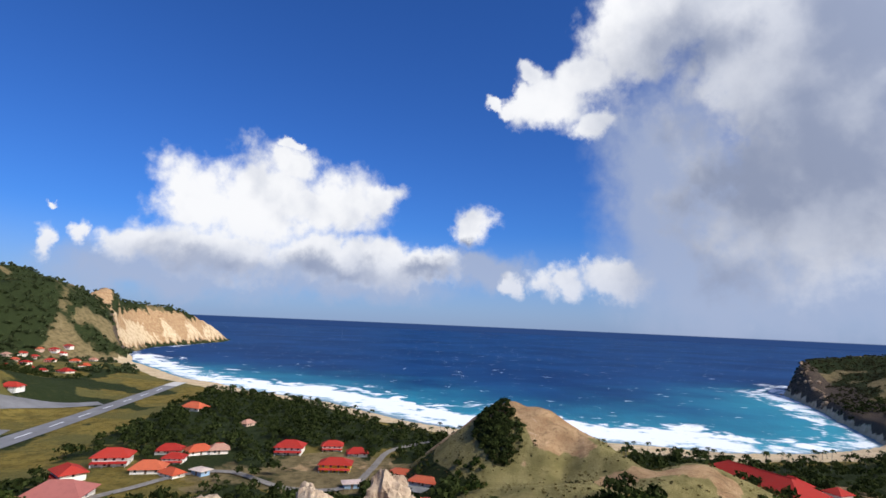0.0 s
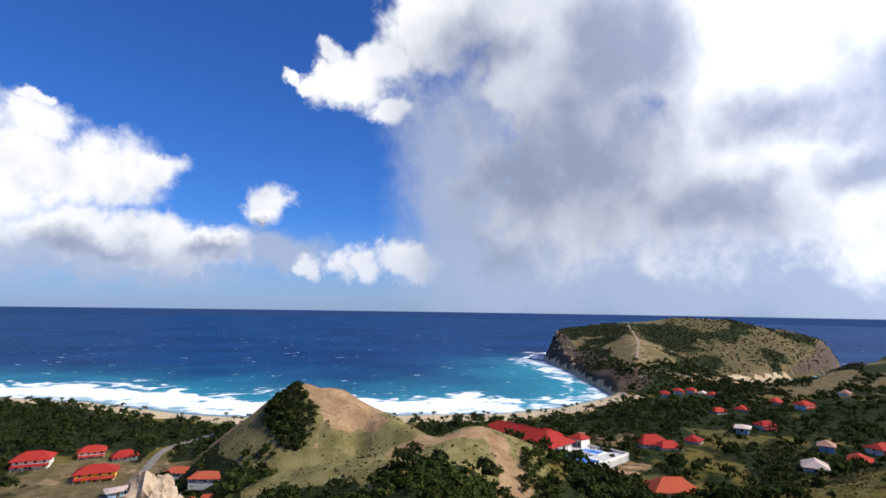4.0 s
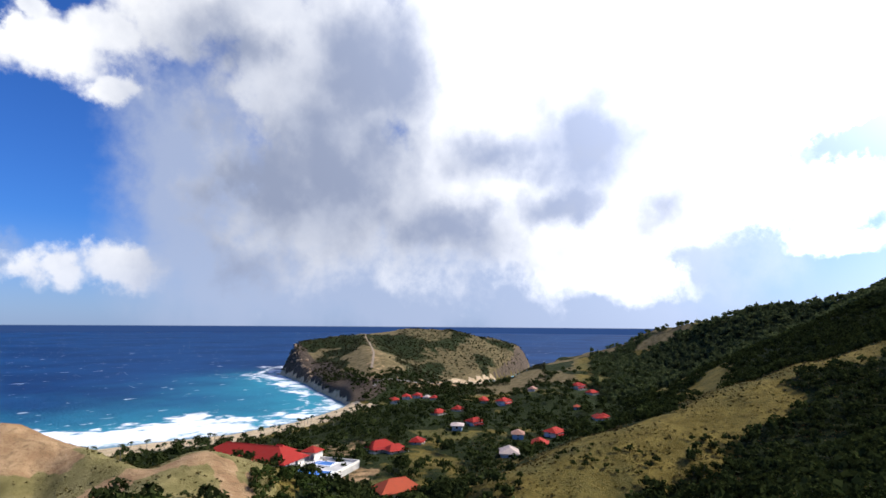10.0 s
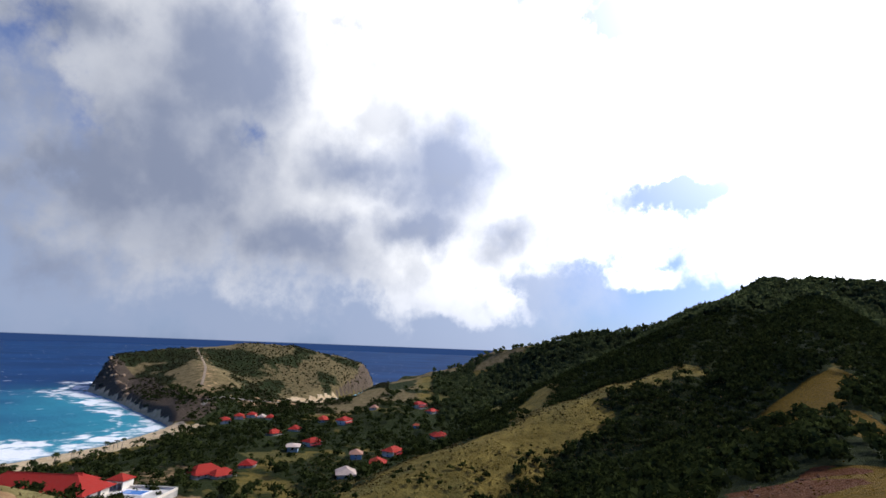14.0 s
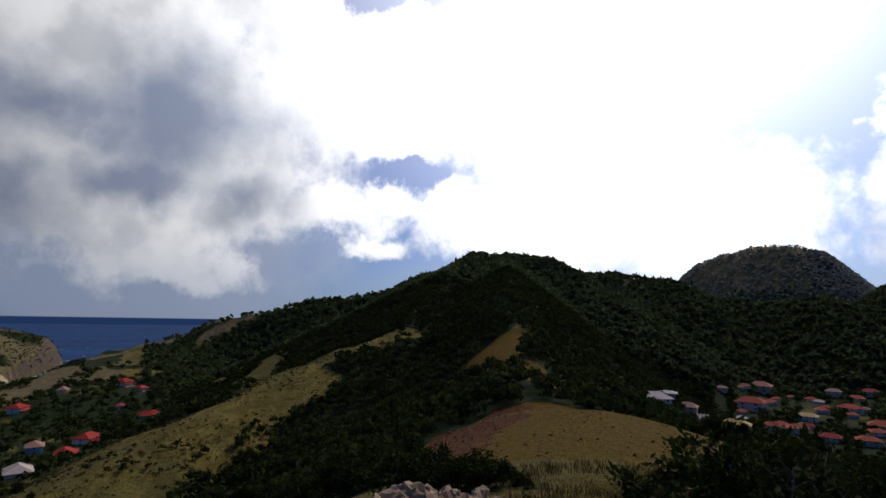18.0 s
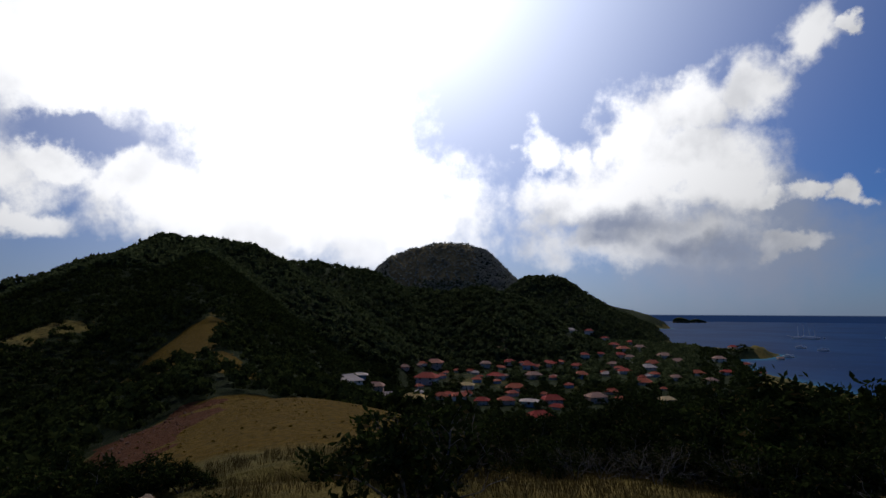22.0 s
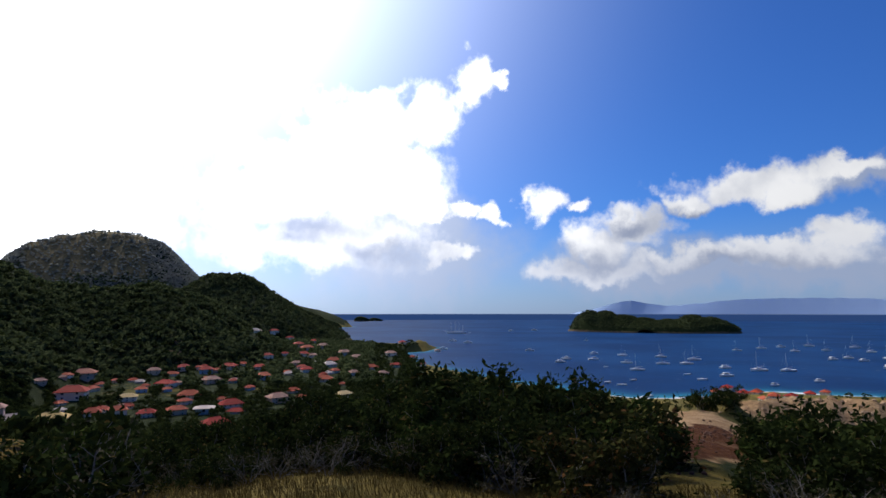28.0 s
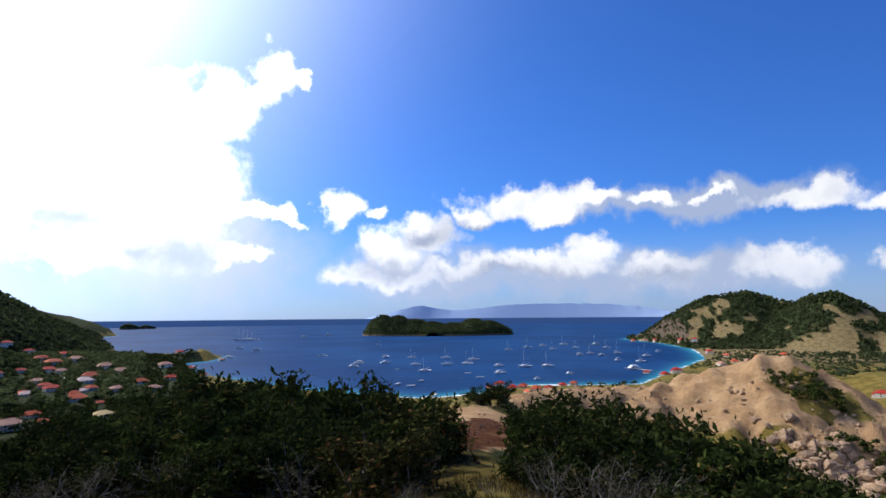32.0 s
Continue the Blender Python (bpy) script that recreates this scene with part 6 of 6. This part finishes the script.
def woods(name, x, y, r, cards, size, mat, label, lift=0.55, variants=5, stretch=1.0):
    """One mesh of many crowns, at points with radii r."""
    g = np.random.default_rng(len(x))
    z = height(x, y)
    x, y = lay(x, y)
    pick = g.integers(0, variants, len(x))
    out = []
    for k in range(variants):
        t = clump(cards, size, k + 3).reshape(-1, 3)
        s = pick == k
        if not s.any():
            continue
        th = g.random(s.sum()) * math.tau
        c, sn = np.cos(th)[:, None], np.sin(th)[:, None]
        rr = r[s][:, None]
        px = x[s][:, None] + rr * (t[:, 0] * c - t[:, 1] * sn)
        py = y[s][:, None] + rr * (t[:, 0] * sn + t[:, 1] * c)
        pz = z[s][:, None] + rr * (t[:, 2] * stretch + lift)
        out.append(np.stack([px, py, pz], -1).reshape(-1, 3))
    v = np.concatenate(out)
    q = np.arange(len(v), dtype=np.int32).reshape(-1, 4)
    return tagged(new(name, mesh_from(name, v, q, mat)), label, "woods", kind="stuff")


def scatter(n, az0, az1, d0, d1, seed, limit=0.45, power=1.0):
    """Points, even over the ground, where the land is wooded."""
    g = np.random.default_rng(seed)
    az = az0 + (az1 - az0) * g.random(n)
    d = np.sqrt(d0 ** 2 + (d1 ** 2 - d0 ** 2) * g.random(n))
    x, y = xy(az, d)
    z = height(x, y)
    w_, so, re, sa, ro, dr = masks(x, y, z, np.zeros_like(x))
    keep = (w_ * (1 - so) * (1 - re) * (1 - sa) > limit * g.random(n) + 0.25) & (z > 1.5)
    across, along = runway_side(x, y)
    keep &= ~((np.abs(across + 22) < 68) & (along > 90) & (along < 530))
    return x[keep], y[keep], d[keep]


def clear_of_houses(x, y, margin=7.0):
    keep = np.ones(len(x), bool)
    for hx, hy, wide in HOUSE_SPOTS:
        keep &= np.hypot(x - hx, y - hy) > margin * wide
        # leave the side towards the hilltop low
        t = np.clip((x * hx + y * hy) / (hx ** 2 + hy ** 2), 0.9, 1.0)
        keep &= ~((np.hypot(x - t * hx, y - t * hy) < margin * 0.7) & (t < 1.0) & (t > 0.9))
    return keep


g0 = np.random.default_rng(3)
x, y, d = scatter(50000, 84, 196, 430, 1300, 11)
k = clear_of_houses(x, y, 8)
x, y, d = x[k], y[k], d[k]
woods("far_woods", x, y, 2.6 + 3.0 * g0.random(len(x)), 12, 0.50, LEAF_FAR_HAZED, "dense dark green woods over the southern hills", 0.35)
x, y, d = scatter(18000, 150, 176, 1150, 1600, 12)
woods("far_woods", x, y, 2.8 + 2.4 * g0.random(len(x)), 9, 0.55, LEAF_HAZED, "dry scrub on the domed hill, paled by painted haze", 0.2)
x, y, d = scatter(14000, 254, 292, 900, 1500, 13)
woods("far_woods", x, y, 3.0 + 2.6 * g0.random(len(x)), 11, 0.52, LEAF_FAR_HAZED, "green scrub over the fort hill", 0.2)
x, y, d = scatter(5000, 300, 334, 600, 1300, 14)
woods("far_woods", x, y, 2.4 + 2.6 * g0.random(len(x)), 12, 0.5, LEAF_FAR_HAZED, "green scrub on the northern hill", 0.25)
x, y, d = scatter(16000, 41, 78, 480, 920, 15)
woods("scrub", x, y, 0.7 + 1.3 * g0.random(len(x)) ** 1.5, 9, 0.55, LEAF_HEATH, "low dark brownish scrub on the headland", 0.1)
x, y, d = scatter(17000, 300, 452, 125, 560, 16)
k = clear_of_houses(x, y)
x, y = x[k], y[k]
woods("woods", x, y, 1.2 + 3.4 * g0.random(len(x)) ** 2.2, 44, 0.23, LEAF_WOOD, "dark green trees and palms of the beach plain", 0.75)
x, y, d = scatter(12000, 90, 160, 62, 440, 17)
k = clear_of_houses(x, y)
x, y = x[k], y[k]
woods("woods", x, y, 1.3 + 2.2 * g0.random(len(x)) ** 1.6, 42, 0.24, LEAF_WOOD, "dark scrub woods in the ravine", 0.6)
x, y, d = scatter(5000, 155, 245, 70, 440, 18)
k = clear_of_houses(x, y)
x, y = x[k], y[k]
woods("woods", x, y, 1.6 + 2.0 * g0.random(len(x)), 64, 0.19, LEAF_WOOD, "dark woods down the western slope", 0.6)
x, y, d = scatter(2600, 245, 300, 55, 420, 19)
k = clear_of_houses(x, y)
x, y = x[k], y[k]
woods("woods", x, y, 1.1 + 1.7 * g0.random(len(x)), 34, 0.28, LEAF_BUSH, "green bushes beside the bare hill", 0.6)


def thicket(az, d, r_az, r_d, count, lo, hi, mat, label, seed):
    """A close group of bushes."""
    g = np.random.default_rng(seed)
    a, q = g.random(count) * math.tau, np.sqrt(g.random(count))
    ux, uy = math.sin(radians(az)), math.cos(radians(az))
    cx, cy = xy(az, d)
    s, o = r_az * q * np.cos(a), r_d * q * np.sin(a)
    x, y = cx + s * uy + o * ux, cy - s * ux + o * uy
    k = clear_of_houses(x, y, 9.5)
    x, y, count = x[k], y[k], int(k.sum())
    return woods("thicket", x, y, lo + (hi - lo) * g.random(count), 60, 0.24, mat, label, 0.55)


thicket(7.2, 193, 9, 12, 170, 0.9, 1.9, LEAF_WOOD, "dark bush over the top of the mound", 36)
thicket(8.6, 183, 9, 10, 150, 0.9, 2.0, LEAF_WOOD, "dark bush cloaking one side of the mound", 1)
thicket(2.0, 168, 14, 16, 80, 1.0, 2.2, LEAF_BUSH, "green bushes at the foot of the mound", 2)
thicket(30, 108, 11, 11, 60, 1.0, 2.2, LEAF_BUSH, "bushes on the sandy slope", 3)
thicket(36, 122, 9, 16, 60, 0.9, 2.0, LEAF_BUSH, "bushes beside the sandy track", 4)
thicket(41.5, 150, 7, 22, 70, 1.0, 2.4, LEAF_BUSH, "bushes below the villa", 5)
thicket(28, 122, 15, 10, 90, 1.2, 2.8, LEAF_BUSH, "dark green bushes over the sandy slope", 31)
thicket(35, 100, 12, 14, 70, 1.2, 2.6, LEAF_BUSH, "green bushes over the sandy slope", 32)
thicket(48, 172, 16, 12, 50, 1.6, 3.2, LEAF_BUSH, "bright green bushes below the villa", 33)
thicket(51, 196, 8, 8, 14, 2.0, 3.6, LEAF_WOOD, "round dark trees beside the villa", 34)
thicket(61, 182, 18, 10, 40, 2.2, 4.0, LEAF_WOOD, "tall dark trees in the valley", 35)
thicket(13, 112, 22, 9, 90, 0.9, 2.2, LEAF_BUSH, "bushes along the grassy shelf", 6)
thicket(66, 158, 26, 26, 90, 1.6, 3.4, LEAF_WOOD, "dark trees in the valley bottom", 7)
thicket(54, 190, 14, 20, 50, 1.4, 3.0, LEAF_WOOD, "dark trees by the building site", 8)
thicket(278, 152, 11, 7, 45, 0.8, 1.7, LEAF_BUSH, "bushes on the bare hillside", 9)
thicket(283, 128, 10, 8, 40, 0.8, 1.8, LEAF_BUSH, "bushes below the bare hillside", 10)
thicket(264, 92, 16, 20, 150, 1.2, 2.6, LEAF_BUSH, "dark green bushes below the bare hill", 17)
thicket(274, 98, 14, 14, 110, 1.2, 2.6, LEAF_BUSH, "dark green bushes below the bare hill", 18)
thicket(283, 104, 12, 10, 80, 1.0, 2.2, LEAF_BUSH, "green bushes beside the rubble", 19)
thicket(270, 66, 14, 12, 90, 1.0, 2.2, LEAF_WOOD, "dark bushes on the western slope", 20)
thicket(281, 58, 12, 12, 90, 0.9, 2.0, LEAF_WOOD, "dark bushes on the western slope", 22)
thicket(262, 132, 4, 4, 10, 0.8, 1.6, LEAF_BUSH, "bush on the bare hillside", 12)
thicket(315, 150, 30, 10, 90, 1.2, 2.6, LEAF_BUSH, "trees below the hilltop", 13)
thicket(335, 150, 26, 10, 70, 1.2, 2.4, LEAF_BUSH, "trees below the hilltop", 14)
thicket(100, 190, 20, 12, 40, 1.2, 2.6, LEAF_WOOD, "dark bushes on the grassy spur", 15)
thicket(85, 180, 22, 8, 30, 0.8, 1.8, LEAF_WOOD, "low dark bushes on the grassy spur", 16)
x, y, d = scatter(11000, 150, 202, 310, 900, 21)
k = clear_of_houses(x, y, 5.0)
x, y = x[k], y[k]
woods("woods", x, y, 1.6 + 2.2 * g0.random(len(x)), 22, 0.34, LEAF_WOOD, "dark garden trees between the village houses", 0.6)
g2 = np.random.default_rng(6)
az, d = 238 + 55 * g2.random(2600), 400 + 560 * np.sqrt(g2.random(2600))
x, y = xy(az, d)
s = shore_distance(x, y)
k = (s > 14) & clear_of_houses(x, y, 7.0) & (fbm(x, y, 90, 3) > -0.35)
x, y = x[k], y[k]
woods("woods", x, y, 1.5 + 2.2 * g2.random(len(x)), 18, 0.36, LEAF_FAR_HAZED, "trees and gardens behind the harbour", 0.5)


def tufts(az0, az1, d0, d1, n, lo, hi, mat, label, seed):
    """Dry grass and low herbs, thick in some places and thin in others."""
    g = np.random.default_rng(seed)
    az, d = az0 + (az1 - az0) * g.random(n), np.sqrt(d0 ** 2 + (d1 ** 2 - d0 ** 2) * g.random(n))
    x, y = xy(az, d)
    so = masks(x, y, height(x, y), np.zeros_like(x))[1]
    k = (fbm(x, y, 14, 4) > g.random(n) * 1.2 - 0.7) & (so < 0.3 + 0.5 * g.random(n))
    x, y = x[k], y[k]
    ob = woods("grass_tufts", x, y, lo + (hi - lo) * g.random(len(x)) ** 2, 7, 0.55, mat, label, 0.1, stretch=0.8)
    tagged(ob, label, "grass", kind="stuff")


tufts(350, 405, 85, 235, 6000, 0.2, 0.7, LEAF_TUFT, "dry tufts of grass over the sandy mound", 41)
tufts(350, 405, 85, 235, 900, 0.3, 0.9, LEAF_HEATH, "low dark herbs over the sandy mound", 42)
tufts(66, 122, 125, 310, 11000, 0.25, 0.8, LEAF_TUFT, "dry tufts of grass on the spur", 43)
tufts(66, 122, 125, 310, 3000, 0.3, 1.0, LEAF_HEATH, "low dark herbs on the spur", 44)
tufts(122, 160, 34, 115, 1300, 0.08, 0.24, LEAF_STRAW, "golden grass tufts over the meadow", 45)
tufts(240, 292, 95, 190, 3500, 0.2, 0.8, LEAF_HEATH, "sparse low herbs on the bare hill", 46)
# trees on the island
g1 = np.random.default_rng(4)
pick = g1.choice(iz.size, 7000)
jx, jy = ix.ravel()[pick] + g1.normal(0, 3, 7000), iy.ravel()[pick] + g1.normal(0, 3, 7000)
jz = iz.ravel()[pick]
ok = jz > 9
t = clump(9, 0.55, 8)
rr = 2.5 + 2.5 * g1.random(ok.sum())
v = np.stack([jx[ok], jy[ok], jz[ok]], -1)[:, None, None, :] + rr[:, None, None, None] * t[None]
tagged(new("island_woods", mesh_from("island_woods", v.reshape(-1, 3), np.arange(v.size // 3).reshape(-1, 4), LEAF_FAR_HAZED)), "dark green woods over the island", "woods", kind="stuff")


# ---- palms behind the beach ----
def make_palm(seed):
    r = random.Random(seed)
    root = new("palm_tree")
    lean = Vector((r.uniform(-0.9, 0.9), r.uniform(-0.9, 0.9), 0))
    top = Vector((0, 0, 7.5)) + lean
    part("trunk", tube(bmesh.new(), [(0, 0, -0.4), lean * 0.25 + Vector((0, 0, 2.5)), lean * 0.6 + Vector((0, 0, 5.2)), top], [0.22, 0.17, 0.14, 0.12], 7), BARK, root)
    bm = bmesh.new()
    for i in range(15):
        th = i * 2.4 + r.uniform(-0.2, 0.2)
        up = r.uniform(-0.1, 0.75)
        out = Vector((math.cos(th), math.sin(th), 0))
        side = Vector((-out.y, out.x, 0))
        last = None
        for s in range(6):
            t = s / 5
            c = top + out * 2.9 * t + Vector((0, 0, up * 2.4 * t - 2.3 * t * t))
            wd = 0.42 * math.sin(math.pi * (0.1 + 0.85 * t))
            row = [bm.verts.new(c - side * wd - Vector((0, 0, wd * 0.6))), bm.verts.new(c), bm.verts.new(c + side * wd - Vector((0, 0, wd * 0.6)))]
            if last:
                bm.faces.new((last[0], last[1], row[1], row[0]))
                bm.faces.new((last[1], last[2], row[2], row[1]))
            last = row
    part("crown", bm, LEAF_PALM, root)
    return tagged(root, "coconut palm leaning in the wind behind the beach", "palm tree", "palms behind the beach")


palms = [make_palm(s) for s in (1, 2, 3)]
r = random.Random(9)
spots = []
while len(spots) < 130:
    az = r.choice((r.uniform(330, 362), r.uniform(362, 415), r.uniform(376, 412)))
    d = r.uniform(280, 500)
    px, py = xy(az, d)
    s = float(shore_distance(np.array([px]), np.array([py]))[0])
    if 24 < s < 62:
        spots.append((px, py))
for i, (px, py) in enumerate(spots):
    m = pose(*lay(px, py), ground_at(px, py), 0, 0, r.uniform(0, 360))
    if i < 3:
        palms[i].matrix_basis = m
    else:
        f = r.uniform(0.5, 0.9)
        copy_thing(palms[i % 3], m @ Matrix.Diagonal((f, f, f, 1)))


# ---- shrubs and small trees round the hilltop ----
def branch(bm, start, way, length, radius, depth, r, tips):
    pts, p, d = [Vector(start)], Vector(start), Vector(way)
    for i in range(4):
        d = (d + Vector((r.gauss(0, 0.22), r.gauss(0, 0.22), r.gauss(0.04, 0.15)))).normalized()
        p = p + d * length / 4
        pts.append(p.copy())
    tube(bm, pts, [radius * (1 - 0.16 * i) for i in range(5)], 5 if depth > 0 else 4)
    if depth == 0:
        tips.extend(pts[2:])
        return
    tips.append(pts[-1])
    for k in range(3):
        q = pts[2 + k % 3]
        nd = (d + Vector((r.gauss(0, 0.7), r.gauss(0, 0.7), r.gauss(0.1, 0.4)))).normalized()
        branch(bm, q, nd, length * 0.62, radius * 0.5, depth - 1, r, tips)


def make_shrub(seed, mat, leaves, leaf, label, name="shrub", tall=4.0, spread=0.6, stems=5):
    """A bush of several stems, about 4 m high, with single leaves at its twigs."""
    r = random.Random(seed)
    root = new(name)
    tips = []
    for i in range(stems):
        bm = bmesh.new()
        th = i * math.tau / stems + r.uniform(-0.4, 0.4)
        w_ = Vector((math.cos(th) * spread, math.sin(th) * spread, 1)).normalized()
        branch(bm, (0.15 * math.cos(th), 0.15 * math.sin(th), -0.3), w_, tall * 0.52 * r.uniform(0.8, 1.15), 0.07, 2, r, tips)
        part("stem", bm, BARK, root)
    g = np.random.default_rng(seed)
    t = np.array(tips)[g.integers(0, len(tips), leaves)] + g.normal(scale=0.26, size=(leaves, 3)) * np.array((1, 1, 0.8))
    nrm = g.normal(size=(leaves, 3)) + np.array((0, 0, 0.7))
    nrm /= np.linalg.norm(nrm, axis=1)[:, None]
    a = np.cross(nrm, g.normal(size=(leaves, 3)))
    a /= np.linalg.norm(a, axis=1)[:, None]
    b = np.cross(nrm, a)
    s = leaf * (0.6 + 0.8 * g.random((leaves, 1)))
    v = np.stack([t - a * s, t + b * s * 0.45 - nrm * s * 0.15, t + a * s, t - b * s * 0.45 - nrm * s * 0.15], 1).reshape(-1, 3)
    ob = new("crown", mesh_from("crown", v, np.arange(len(v)).reshape(-1, 4), mat))
    ob.parent = root
    return tagged(root, label, "shrub", "shrubs round the hilltop")


SHRUBS = [make_shrub(21, LEAF_HEDGE, 2600, 0.17, "dark green leafy shrub at the edge of the grass"),
          make_shrub(22, LEAF_HEDGE, 2800, 0.16, "dense dark shrub on the hilltop slope"),
          make_shrub(23, LEAF_BUSH, 2200, 0.19, "sunlit green shrub with broad leaves"),
          make_shrub(24, LEAF_RUST, 1900, 0.17, "shrub with rusty and yellowing leaves"),
          make_shrub(25, LEAF_DRY, 420, 0.11, "nearly bare grey twiggy shrub in dry grass", stems=7)]
placed = [False] * 5


def shrub(kind, az, d, tall, turn):
    x, y = xy(az, d)
    m = pose(*lay(x, y), ground_at(x, y), 0, 0, turn)
    f = tall / 4.0
    if not placed[kind]:
        placed[kind] = True
        SHRUBS[kind].matrix_basis = m
    else:
        copy_thing(SHRUBS[kind], m @ Matrix.Diagonal((f * 1.1, f * 1.1, f, 1)))


def top_line(az):
    """Height angle of the tree tops round the western side."""
    return float(np.interp(az, [140, 147.6, 152.9, 156.6, 164.8, 171.4, 179, 185.6, 192.8, 201, 207, 216, 220.3, 226, 230, 234.7, 240, 247.6, 254.4, 261, 265.6, 273, 277, 283, 292],
                           [-19.5, -17.4, -16.0, -14.8, -12.6, -12.2, -12.2, -10.4, -9.3, -7.6, -6.3, -7.3, -8.5, -8.0, -9.0, -11.8, -13.0, -9.6, -9.5, -10.2, -12.4, -14.0, -15.6, -17.0, -20.0]))


r = random.Random(31)
az = 160.0
while az < 291:
    gap_here = 232 < az < 243.5
    for lo, hi, share in ((25, 30, 0.55), (31, 38, 0.8), (39, 48, 1.0), (50, 62, 1.0)):
        if gap_here and lo < 50:
            continue
        a1 = az + r.uniform(-1.6, 1.6)
        if 231.5 < a1 < 244.5 and lo < 55:
            continue
        d1 = r.uniform(lo, hi)
        if az < 165:
            d1 *= 0.62
        px, py = xy(a1, d1)
        reach = EYE + d1 * math.tan(radians(top_line(a1))) - ground_at(px, py)
        tall = min(max(reach * share * r.uniform(0.85, 1.05), 0.7), 9.0)
        if lo == 25 and r.random() < 0.4:
            kind = 4
        else:
            kind = r.choice((0, 1, 1, 2, 3) if 215 < az < 232 else (0, 1, 1, 0, 1, 2))
        shrub(kind, a1, d1, tall, r.uniform(0, 360))
    az += 3.0 if az < 255 else 2.0
for az, d in ((148.5, 22), (151.0, 23), (153.5, 24), (156.0, 26), (158.2, 27), (154.6, 21), (157.5, 22)):
    shrub(r.choice((0, 1)), az, d, max(EYE + d * math.tan(radians(top_line(az))) - ground_at(*xy(az, d)), 0.6), r.uniform(0, 360))
# low dark bushes before the red bank
for az, d, el in ((116.5, 27, -15.0), (118.4, 25, -14.8), (120.4, 28, -15.6), (122.3, 24, -17.0), (124.5, 27, -15.8), (126.3, 25, -15.4), (128.2, 26, -15.6), (130.0, 25, -16.3), (131.6, 26, -17.2), (133.4, 24, -18.6)):
    shrub(r.choice((0, 1, 1)), az, d, max(EYE + d * math.tan(radians(el)) - ground_at(*xy(az, d)), 0.6), r.uniform(0, 360))
for i in range(24):
    shrub(r.choice((0, 1, 1)), 97 + i * 0.95 + r.uniform(-0.8, 0.8), r.uniform(40, 66), r.uniform(2.4, 4.2), r.uniform(0, 360))
# single bushes: on the meadow's edge, the mound, the slope to the east
for kind, az, d, tall in ((1, 130, 13.5, 1.2), (0, 133, 14, 1.4), (1, 136, 14.5, 1.3), (0, 126, 13, 0.9), (1, 238.5, 96, 4.5), (0, 240.5, 97, 5.0), (1, 242, 98, 4.2),
                          (0, 236, 19, 0.9), (4, 240, 24, 1.0), (4, 229, 20, 1.1), (3, 224, 24, 4.2), (3, 227, 25, 4.0),
                          (1, 96, 176, 6.5), (1, 97, 178, 6.0), (0, 116, 300, 5.0), (1, 104, 150, 4.5), (0, 100, 150, 4.0)):
    shrub(kind, az, d, tall, az * 7)

# ---- grass on the hilltop ----
def grass():
    g = np.random.default_rng(77)
    n = 42000
    az = 98 + 198 * g.random(n)
    d = 7 + 25 * g.random(n) ** 0.8
    x, y = xy(az, d)
    keep = fbm(x, y, 3.0, 3) > -0.35 + 1.6 * np.clip((134 - az) / 30, 0, 1)
    x, y, n = x[keep], y[keep], int(keep.sum())
    z = height(x, y)
    x, y = lay(x, y)
    h = 0.22 + 0.38 * g.random(n)
    th = g.random(n) * math.tau
    wd = 0.012 + 0.012 * g.random(n)
    lx, ly = 0.5 * h * g.normal(size=n) * 0.6 + 0.1, 0.5 * h * g.normal(size=n) * 0.6
    base = np.stack([x, y, z], -1)
    side = np.stack([np.cos(th) * wd, np.sin(th) * wd, 0 * th], -1)
    tip = np.stack([x + lx, y + ly, z + h], -1)
    mid = base + (tip - base) * 0.55 + np.stack([-lx * 0.2, -ly * 0.2, 0 * h], -1)
    v = np.stack([base - side, base + side, mid + side * 0.7, mid - side * 0.7, tip], 1).reshape(-1, 3)
    i = np.arange(n)[:, None] * 5
    f = np.concatenate([i + np.array([[0, 1, 2]]), i + np.array([[0, 2, 3]]), i + np.array([[3, 2, 4]])])
    tagged(new("grass", mesh_from("grass", v, f, BLADE)), "long dry golden grass on the hilltop", "grass", kind="stuff")


grass()
